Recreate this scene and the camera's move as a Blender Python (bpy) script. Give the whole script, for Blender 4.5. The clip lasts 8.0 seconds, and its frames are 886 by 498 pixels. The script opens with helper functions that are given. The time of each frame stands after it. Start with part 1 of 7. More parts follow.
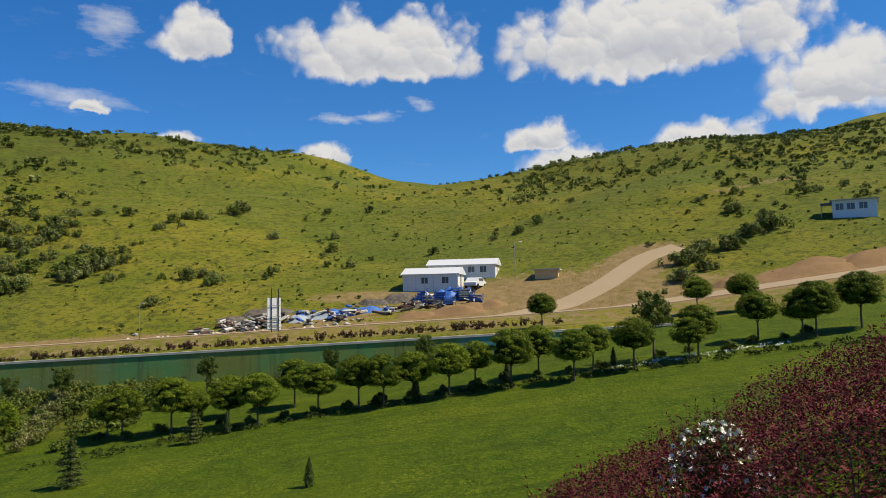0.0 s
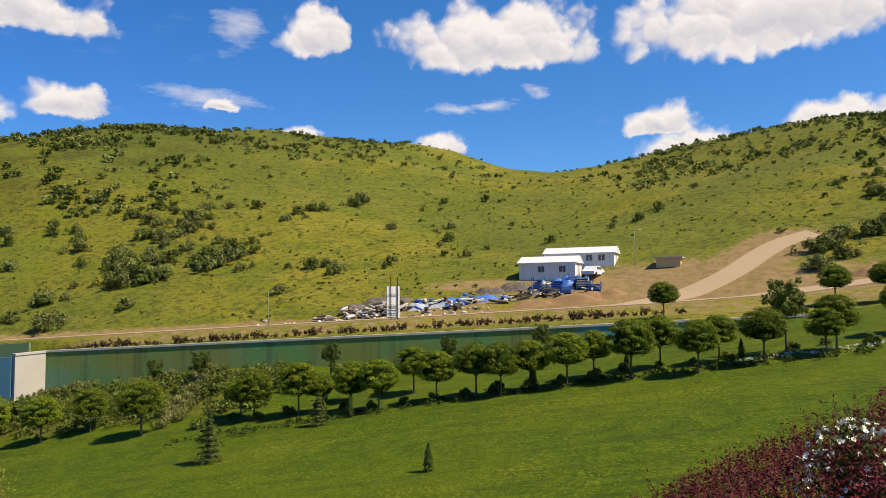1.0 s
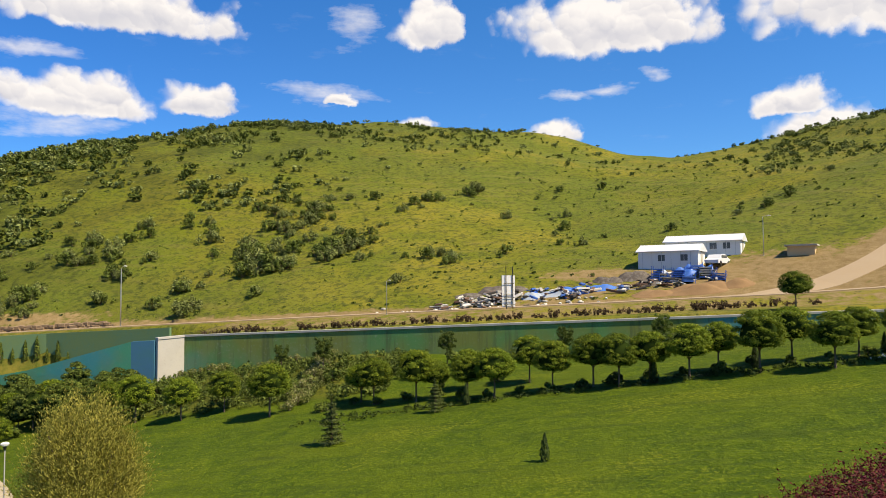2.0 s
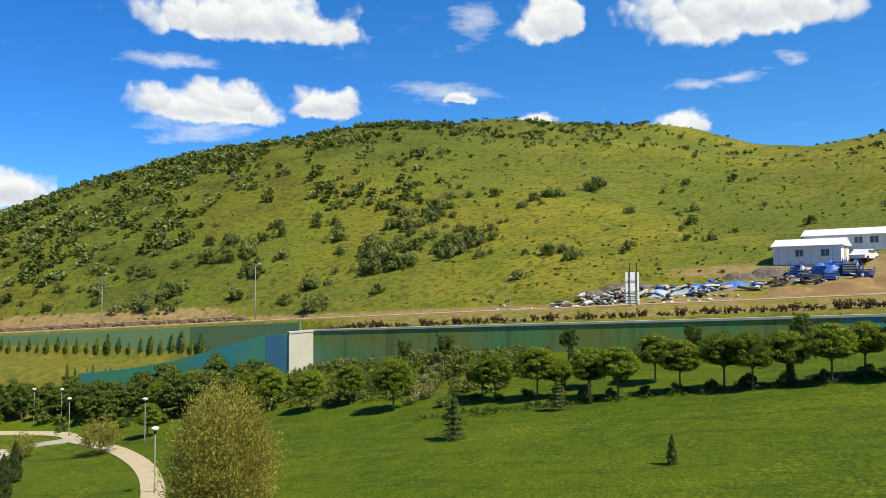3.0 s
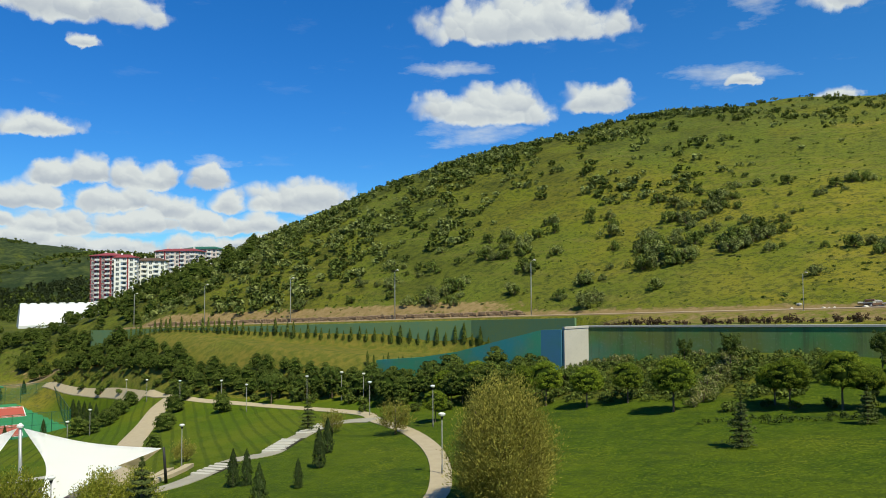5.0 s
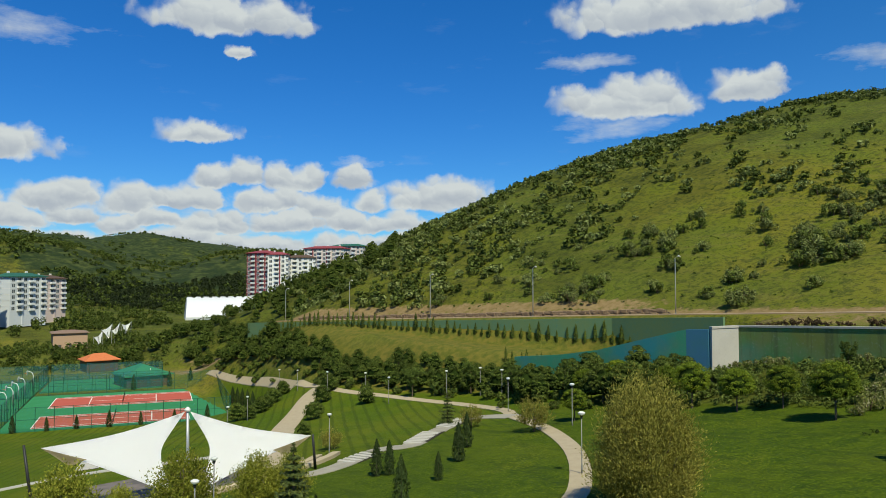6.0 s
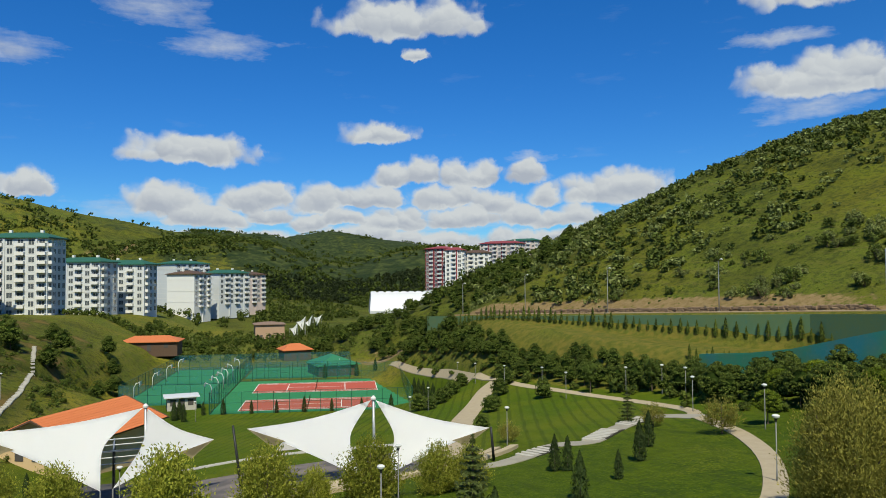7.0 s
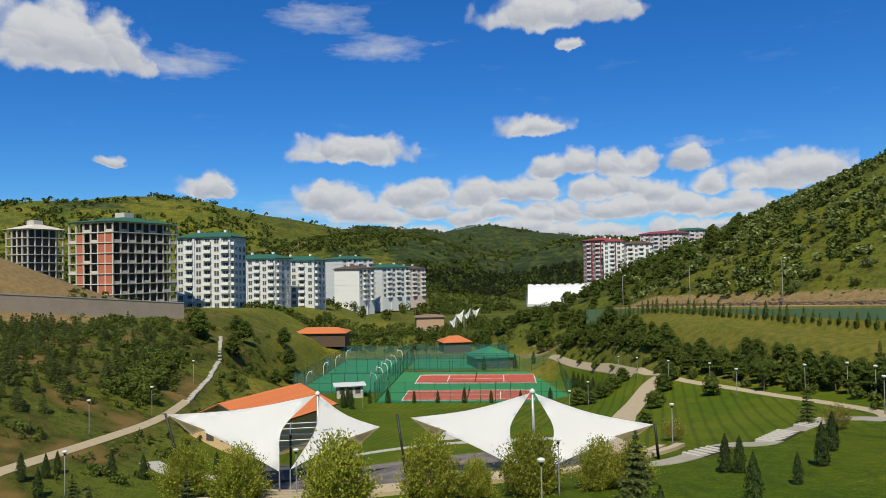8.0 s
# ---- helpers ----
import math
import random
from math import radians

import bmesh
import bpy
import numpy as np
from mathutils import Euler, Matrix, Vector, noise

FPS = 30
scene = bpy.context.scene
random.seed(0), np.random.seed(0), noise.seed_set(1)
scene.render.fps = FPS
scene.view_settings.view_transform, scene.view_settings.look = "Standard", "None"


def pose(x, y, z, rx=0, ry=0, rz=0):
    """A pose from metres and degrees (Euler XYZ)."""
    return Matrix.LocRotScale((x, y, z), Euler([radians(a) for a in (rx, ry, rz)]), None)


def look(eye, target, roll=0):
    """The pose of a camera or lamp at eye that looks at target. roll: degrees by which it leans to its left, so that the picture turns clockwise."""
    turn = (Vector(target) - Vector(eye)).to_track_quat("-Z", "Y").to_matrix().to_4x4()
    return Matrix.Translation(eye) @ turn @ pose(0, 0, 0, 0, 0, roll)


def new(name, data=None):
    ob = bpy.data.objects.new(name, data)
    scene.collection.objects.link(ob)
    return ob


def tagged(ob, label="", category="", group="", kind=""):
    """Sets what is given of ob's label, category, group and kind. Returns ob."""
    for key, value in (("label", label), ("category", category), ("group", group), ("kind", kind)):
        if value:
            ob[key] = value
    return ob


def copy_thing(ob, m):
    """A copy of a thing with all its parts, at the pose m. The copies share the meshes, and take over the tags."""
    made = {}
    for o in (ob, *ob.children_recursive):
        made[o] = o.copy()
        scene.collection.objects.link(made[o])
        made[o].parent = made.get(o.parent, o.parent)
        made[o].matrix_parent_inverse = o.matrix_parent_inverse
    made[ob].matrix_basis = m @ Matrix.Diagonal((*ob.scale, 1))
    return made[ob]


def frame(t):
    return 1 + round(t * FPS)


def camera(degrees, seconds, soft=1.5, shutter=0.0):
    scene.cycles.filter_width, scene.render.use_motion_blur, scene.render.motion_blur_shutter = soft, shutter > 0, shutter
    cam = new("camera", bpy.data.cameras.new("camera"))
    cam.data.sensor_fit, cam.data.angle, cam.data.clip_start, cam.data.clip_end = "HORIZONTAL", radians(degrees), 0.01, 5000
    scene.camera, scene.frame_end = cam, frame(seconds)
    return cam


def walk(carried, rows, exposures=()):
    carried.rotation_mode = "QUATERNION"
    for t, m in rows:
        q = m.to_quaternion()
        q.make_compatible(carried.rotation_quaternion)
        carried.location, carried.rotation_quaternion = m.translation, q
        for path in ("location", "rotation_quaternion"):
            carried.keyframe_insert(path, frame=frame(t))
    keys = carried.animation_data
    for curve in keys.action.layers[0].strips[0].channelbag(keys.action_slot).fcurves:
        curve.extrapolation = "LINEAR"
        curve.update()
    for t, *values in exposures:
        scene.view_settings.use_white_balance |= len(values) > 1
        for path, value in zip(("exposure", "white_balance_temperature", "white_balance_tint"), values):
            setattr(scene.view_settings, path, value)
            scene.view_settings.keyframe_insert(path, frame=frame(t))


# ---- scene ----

EYE = 30.0
cam = camera(61.76, 8.0, soft=0.6)
# seconds, yaw, pitch, roll: a camera that turns on the spot
ROWS = [
    (0.0, 0.00, 4.40, 0.79),
    (0.5, 4.19, 4.10, 0.67),
    (1.0, 8.97, 3.64, 0.58),
    (1.5, 13.56, 3.21, 0.47),
    (3.0, 27.12, 2.69, 0.36),
    (3.5, 32.72, 2.74, 0.36),
    (4.0, 38.30, 2.72, 0.44),
    (5.5, 53.11, 2.34, 0.11),
    (6.0, 58.71, 2.24, 0.04),
    (6.5, 64.85, 2.08, 0.04),
    (7.0, 72.19, 1.86, 0.41),
    (7.5, 78.93, 1.63, 0.80),
    (8.0, 84.27, 1.47, 1.03),
]
walk(cam, [(t, pose(0, 0, EYE, 90 + pitch, roll, yaw)) for t, yaw, pitch, roll in ROWS],
     [(0.0, 0.34, 6800, 9), (1.0, 0.63, 7200, 14), (1.5, 0.75, 7250, 14), (3.0, 0.73, 6650, 5), (4.0, 0.58, 6450, 2), (5.5, 0.27, 6400, 1), (6.5, 0.15, 6250, 2), (8.0, 0.14, 6400, 8)])

# ---- world, sun ----
SUN_AZ, SUN_EL = 102.0, 53.0          # degrees clockwise from +y, and above the horizon
world = bpy.data.worlds.new("world")
scene.world = world
world.use_nodes = True
world.cycles.sampling_method, world.cycles.sample_map_resolution = "MANUAL", 256
wt = world.node_tree
wt.nodes.clear()


def wn(kind, **props):
    n = wt.nodes.new(kind)
    for k, v in props.items():
        if k == "op":
            n.operation = v
        elif k == "vals":
            for i, val in v.items():
                n.inputs[i].default_value = val
        elif k == "ins":
            for i, src in v.items():
                wt.links.new(src, n.inputs[i])
    return n


def wm(op, a, b=None, c=None, clamp=False):
    n = wt.nodes.new("ShaderNodeMath")
    n.operation, n.use_clamp = op, clamp
    for i, v in enumerate((a, b, c)):
        if v is None:
            continue
        if isinstance(v, (int, float)):
            n.inputs[i].default_value = v
        else:
            wt.links.new(v, n.inputs[i])
    return n.outputs[0]


sky = wt.nodes.new("ShaderNodeTexSky")
sky.sky_type, sky.sun_disc = "NISHITA", False
sky.sun_elevation, sky.sun_rotation = radians(SUN_EL), radians(SUN_AZ)
sky.altitude, sky.air_density, sky.dust_density, sky.ozone_density = 900, 1.0, 0.35, 2.0
deep = wn("ShaderNodeHueSaturation", vals={0: 0.502, 1: 1.36, 2: 1.0}, ins={4: sky.outputs[0]})

tint = wn("ShaderNodeMix", ins={6: deep.outputs[0]})
tint.data_type, tint.blend_type = "RGBA", "MULTIPLY"
wt.links.new(deep.outputs[0], tint.inputs[6])
tint.inputs[0].default_value, tint.inputs[7].default_value = 1.0, (0.54, 1.00, 1.51, 1)

# clouds: puffs in degrees of azimuth (to the left) and elevation
coord = wt.nodes.new("ShaderNodeTexCoord")
sep = wn("ShaderNodeSeparateXYZ", ins={0: coord.outputs["Generated"]})
az = wm("MULTIPLY", wm("ARCTAN2", wm("MULTIPLY", sep.outputs[0], -1.0), sep.outputs[1]), 57.2958)
el = wm("MULTIPLY", wm("ARCSINE", sep.outputs[2]), 57.2958)
flat = wn("ShaderNodeCombineXYZ", ins={0: az, 1: el}).outputs[0]

# the sky is paler towards the sun's side
side = wn("ShaderNodeMapRange", vals={1: 62.0, 2: 5.0, 3: 0.0, 4: 1.0}, ins={0: az})
side.interpolation_type = "SMOOTHSTEP"
paler = wn("ShaderNodeMix")
paler.data_type, paler.blend_type = "RGBA", "MULTIPLY"
wt.links.new(side.outputs[0], paler.inputs[0]), wt.links.new(tint.outputs[2], paler.inputs[6])
paler.inputs[7].default_value = (1.46, 1.20, 1.04, 1)

high = wn("ShaderNodeMapRange", vals={1: 7.0, 2: 26.0, 3: 0.0, 4: 1.0}, ins={0: el})
lifted = wn("ShaderNodeMix")
lifted.data_type, lifted.blend_type = "RGBA", "MULTIPLY"
wt.links.new(high.outputs[0], lifted.inputs[0]), wt.links.new(paler.outputs[2], lifted.inputs[6])
lifted.inputs[7].default_value = (1.42, 1.26, 1.10, 1)

heaps, veils = [], []


def cumulus(a, e, w, h):
    """A heap with a flat base: its middle, width and height in degrees."""
    heaps.append((a, e - h * 0.20, w * 0.50, h * 0.66))


def wisp(a, e, w, h):
    veils.append((a, e, w / 2, h / 2))


cumulus(4.7, 19.7, 17.0, 5.9)
cumulus(-16.3, 20.2, 24.5, 8.1)
cumulus(-28.8, 15.3, 10.6, 6.6)
cumulus(19.1, 19.9, 5.6, 4.4)
wisp(24.4, 19.6, 3.9, 3.3)
cumulus(25.5, 14.4, 2.9, 1.2)
wisp(26.8, 14.7, 8.5, 1.7)
cumulus(20.0, 12.3, 3.5, 1.6)
cumulus(8.9, 11.6, 4.5, 3.0)
wisp(8.4, 14.3, 4.3, 1.0)
wisp(4.9, 14.6, 4.4, 1.1)
cumulus(-7.6, 12.9, 5.9, 2.5)
cumulus(-10.5, 11.1, 8.5, 2.5)
cumulus(-20.0, 12.0, 8.6, 3.0)
wisp(1.6, 15.5, 2.9, 1.0)
cumulus(41.9, 19.7, 17.0, 4.5)
cumulus(44.5, 13.4, 12.4, 3.7)
cumulus(36.3, 13.8, 5.3, 2.9)
wisp(45.3, 11.3, 8.2, 2.1)
wisp(47.3, 16.1, 7.9, 1.1)
cumulus(60.2, 6.5, 6.2, 3.1)
# the far bank: rows of small heaps over one another
bank = random.Random(5)
for low, a0, a1, step, w, h in ((2.7, 58, 94, 2.5, 6.4, 1.7), (4.2, 61, 93, 2.7, 5.8, 2.1), (5.9, 65, 88, 2.8, 5.2, 2.4), (7.5, 66, 77, 2.7, 4.2, 2.2)):
    for k in range(int((a1 - a0) / step) + 1):
        cumulus(a0 + step * k + bank.uniform(-0.9, 0.9), low + bank.uniform(-0.3, 0.3), w * bank.uniform(0.7, 1.15), h * bank.uniform(0.75, 1.2))
wisp(76, 4.2, 30, 3.0)
cumulus(58.4, 6.7, 8.5, 3.0)
cumulus(77.1, 10.8, 6.6, 2.1)
cumulus(74.9, 19.2, 13.2, 3.7)
wisp(65.4, 8.8, 5.0, 0.9)
cumulus(74.1, 16.5, 2.3, 1.2)
cumulus(90.9, 9.2, 10.5, 2.8)
cumulus(92.8, 5.5, 6.2, 3.3)
cumulus(111.1, 16.3, 12.6, 5.8)
wisp(103.6, 15.1, 9.4, 2.3)
wisp(93.3, 18.8, 7.7, 2.4)
wisp(87.9, 16.7, 8.3, 2.0)
cumulus(108.3, 8.0, 2.4, 0.9)
cumulus(101.7, 6.4, 4.8, 1.9)
wisp(93.5, 4.5, 11.1, 3.0)

# the places looked up are shifted by noise, for ragged edges
n1 = wn("ShaderNodeTexNoise", vals={"Scale": 0.34, "Detail": 8.0, "Roughness": 0.60}, ins={"Vector": flat})
stretched = wn("ShaderNodeVectorMath", op="MULTIPLY", vals={1: (0.35, 1.3, 1)}, ins={0: flat})
n3 = wn("ShaderNodeTexNoise", vals={"Scale": 0.55, "Detail": 9.0, "Roughness": 0.62}, ins={"Vector": stretched.outputs[0]})
shift = wn("ShaderNodeVectorMath", op="SUBTRACT", vals={1: (0.5, 0.5, 0.5)}, ins={0: n1.outputs["Color"]})
moved = wn("ShaderNodeVectorMath", op="MULTIPLY_ADD", vals={1: (3.0, 1.9, 0)}, ins={0: shift.outputs[0], 2: flat}).outputs[0]


def nearest(up, group, flat_base):
    """How far a place is from the nearest heap, in its radii; up: heaps raised by so many radii."""
    near = None
    for a, e, ra, rb in group:
        q = wn("ShaderNodeVectorMath", op="MULTIPLY_ADD", vals={1: (1 / ra, 1 / rb, 0), 2: (-a / ra, -e / rb - up, 0)}, ins={0: moved}).outputs[0]
        if flat_base:
            back = wn("ShaderNodeVectorMath", op="MULTIPLY", vals={1: (-1, -2.6, 0)}, ins={0: q}).outputs[0]
            q = wn("ShaderNodeVectorMath", op="MAXIMUM", ins={0: q, 1: back}).outputs[0]
        ln = wn("ShaderNodeVectorMath", op="LENGTH", ins={0: q}).outputs["Value"]
        near = ln if near is None else wm("MINIMUM", near, ln)
    return near


near, raised, veil = nearest(0.0, heaps, True), nearest(0.42, heaps, False), nearest(0.0, veils, False)
# billows: round cells at two sizes, bright on their upper sides
dens = wm("ADD", wm("SUBTRACT", 1.0, near), wm("MULTIPLY", wm("SUBTRACT", n1.outputs[0], 0.5), 0.7))
relief = None
for size, weight, push in ((0.45, 0.85, 0.50), (1.10, 0.40, 0.20)):
    vo = wn("ShaderNodeTexVoronoi", vals={"Scale": size}, ins={"Vector": moved})
    vo.voronoi_dimensions, vo.feature = "2D", "SMOOTH_F1"
    vo.inputs["Smoothness"].default_value = 0.35
    dens = wm("ADD", dens, wm("MULTIPLY", wm("SUBTRACT", 0.42, vo.outputs["Distance"]), push))
    rel = wn("ShaderNodeVectorMath", op="SUBTRACT", ins={0: moved, 1: vo.outputs["Position"]})
    dot = wn("ShaderNodeVectorMath", op="DOT_PRODUCT", vals={1: (-0.35 * size * weight, size * weight, 0)}, ins={0: rel.outputs[0]}).outputs["Value"]
    relief = dot if relief is None else wm("ADD", relief, dot)
cover = wn("ShaderNodeMapRange", vals={1: -0.08, 2: 0.36}, ins={0: dens})
cover.interpolation_type = "SMOOTHSTEP"
streak = wm("ADD", wm("SUBTRACT", 1.0, veil), wm("MULTIPLY", wm("SUBTRACT", n3.outputs[0], 0.5), 3.2))
thin = wn("ShaderNodeMapRange", vals={1: 0.0, 2: 1.1, 3: 0.0, 4: 0.60}, ins={0: streak})
haze = wn("ShaderNodeMapRange", vals={1: 0.60, 2: 0.85, 3: 0.0, 4: 0.10}, ins={0: n3.outputs[0]})
alpha = wm("MAXIMUM", wm("MAXIMUM", cover.outputs[0], thin.outputs[0]), haze.outputs[0])
# thick parts are grey underneath, rims and billows bright
under = wn("ShaderNodeMapRange", vals={1: -0.30, 2: 0.36, 3: 0.95, 4: 0.05}, ins={0: wm("SUBTRACT", raised, near)})
rim = wn("ShaderNodeMapRange", vals={1: 0.10, 2: 0.55, 3: 0.25, 4: 0.0}, ins={0: dens})
shown = wn("ShaderNodeMapRange", vals={1: 0.25, 2: 1.0, 3: 0.8, 4: 0.22}, ins={0: dens})
lit = wm("ADD", wm("ADD", under.outputs[0], wm("MULTIPLY", relief, shown.outputs[0])), rim.outputs[0], clamp=True)
tone = wn("ShaderNodeMix", ins={0: lit})
tone.data_type = "RGBA"
tone.inputs[6].default_value, tone.inputs[7].default_value = (5.9, 6.2, 7.1, 1), (8.8, 8.85, 9.0, 1)
over = wn("ShaderNodeMix", ins={0: alpha})
over.data_type = "RGBA"
wt.links.new(alpha, over.inputs[0]), wt.links.new(lifted.outputs[2], over.inputs[6]), wt.links.new(tone.outputs[2], over.inputs[7])
wt.links.new(lit, tone.inputs[0])
bg = wn("ShaderNodeBackground", vals={1: 0.0653}, ins={0: over.outputs[2]})
out = wn("ShaderNodeOutputWorld", ins={0: bg.outputs[0]})

sun = new("sun", bpy.data.lights.new("sun", "SUN"))
sun.data.energy, sun.data.angle, sun.data.color = 5.0, radians(0.53), (1.0, 0.90, 0.69)
sun.matrix_world = look((math.sin(radians(SUN_AZ)) * 100, math.cos(radians(SUN_AZ)) * 100, EYE + 100 * math.tan(radians(SUN_EL))), (0, 0, EYE))

# ---- materials ----
def mat(name):
    m = bpy.data.materials.new(name)
    m.use_nodes = True
    m.node_tree.nodes.clear()
    return m


class Tree:
    """Short hands for one material's nodes."""

    def __init__(self, name):
        self.m = mat(name)
        self.t = self.m.node_tree

    def n(self, kind, vals=None, ins=None, **props):
        nd = self.t.nodes.new(kind)
        for k, v in props.items():
            if k == "op":
                nd.operation = v
            elif k == "interp":
                nd.interpolation_type = v
            elif k == "dtype":
                nd.data_type = v
            elif k == "feature":
                nd.feature = v
            elif k == "bands":
                nd.bands_direction = v
        for i, v in (vals or {}).items():
            nd.inputs[i].default_value = v
        for i, v in (ins or {}).items():
            self.t.links.new(v, nd.inputs[i])
        return nd

    def pos(self):
        return self.n("ShaderNodeNewGeometry").outputs["Position"]

    def obj(self):
        return self.n("ShaderNodeTexCoord").outputs["Object"]

    def noise(self, vec, scale, detail=4.0, rough=0.55):
        return self.n("ShaderNodeTexNoise", {"Scale": scale, "Detail": detail, "Roughness": rough}, {"Vector": vec}).outputs[0]

    def ramp(self, fac, lo, hi, a=0.0, b=1.0):
        return self.n("ShaderNodeMapRange", {1: lo, 2: hi, 3: a, 4: b}, {0: fac}, interp="SMOOTHSTEP").outputs[0]

    def mix(self, fac, a, b):
        nd = self.n("ShaderNodeMix", dtype="RGBA")
        for i, v in ((0, fac), (6, a), (7, b)):
            if isinstance(v, (int, float)):
                nd.inputs[i].default_value = v
            elif isinstance(v, tuple):
                nd.inputs[i].default_value = (*v, 1)
            else:
                self.t.links.new(v, nd.inputs[i])
        return nd.outputs[2]

    def math(self, op, a, b=0.0):
        nd = self.n("ShaderNodeMath", op=op)
        for i, v in enumerate((a, b)):
            if isinstance(v, (int, float)):
                nd.inputs[i].default_value = v
            else:
                self.t.links.new(v, nd.inputs[i])
        return nd.outputs[0]

    def bump(self, h, strength, dist):
        return self.n("ShaderNodeBump", {"Strength": strength, "Distance": dist}, {"Height": h}).outputs[0]

    def done(self, col, rough=0.8, metal=0.0, normal=None, spec=0.3, **more):
        p = self.n("ShaderNodeBsdfPrincipled")
        for k, v in (("Base Color", col), ("Roughness", rough), ("Metallic", metal), ("Normal", normal), ("Specular IOR Level", spec), *more.items()):
            if v is None:
                continue
            if isinstance(v, (int, float)):
                p.inputs[k].default_value = v
            elif isinstance(v, tuple):
                p.inputs[k].default_value = (*v, 1)
            else:
                self.t.links.new(v, p.inputs[k])
        self.t.links.new(p.outputs[0], self.n("ShaderNodeOutputMaterial").inputs[0])
        return self.m


def plain(name, col, rough=0.6, metal=0.0, vary=0.12, scale=3.0, bump=0.0, spec=0.3, dirt=None):
    """A worn plain surface: two scales of variation, and a little relief."""
    t = Tree(name)
    p = t.obj()
    a, b = t.noise(p, scale, 5), t.noise(p, scale * 9, 3)
    dark = tuple(c * (1 - 2 * vary) for c in col) if dirt is None else dirt
    c = t.mix(t.ramp(a, 0.35, 0.75), col, tuple(c * (1 - vary) + d * vary for c, d in zip(col, dark)))
    c = t.mix(t.math("MULTIPLY", t.ramp(b, 0.5, 0.8), 0.35), c, dark)
    return t.done(c, t.ramp(a, 0.2, 0.8, rough * 0.85, min(1, rough * 1.15)), metal, t.bump(b, bump, 0.02) if bump else None, spec)


def leafy(name, dark, light, trans=0.25, rough=0.7, tip=None, value=0.8, vary=0.17):
    t = Tree(name)
    geo = t.n("ShaderNodeNewGeometry")
    info = t.n("ShaderNodeObjectInfo")
    isl = geo.outputs["Random Per Island"]
    c = t.mix(isl, dark, light)
    if tip:
        c = t.mix(t.ramp(isl, 0.80, 0.97), c, tip)
    big = t.noise(geo.outputs["Position"], 0.35, 3)
    c = t.mix(t.ramp(big, 0.4, 0.7, 0.0, 0.4), c, dark)
    c = t.n("ShaderNodeHueSaturation", {0: 0.5, 1: 1.0}, {2: t.ramp(info.outputs["Random"], 0, 1, 0.74 * value * (1 - vary), 0.74 * value * (1 + vary)), 4: c}).outputs[0]
    p = t.n("ShaderNodeBsdfPrincipled", {"Roughness": rough, "Specular IOR Level": 0.12}, {"Base Color": c})
    tr = t.n("ShaderNodeBsdfTranslucent", ins={0: c})
    mx = t.n("ShaderNodeMixShader", {0: trans}, {1: p.outputs[0], 2: tr.outputs[0]})
    t.t.links.new(mx.outputs[0], t.n("ShaderNodeOutputMaterial").inputs[0])
    return t.m


def attr(t, name):
    nd = t.n("ShaderNodeAttribute")
    nd.attribute_name = name
    return nd.outputs["Fac"]


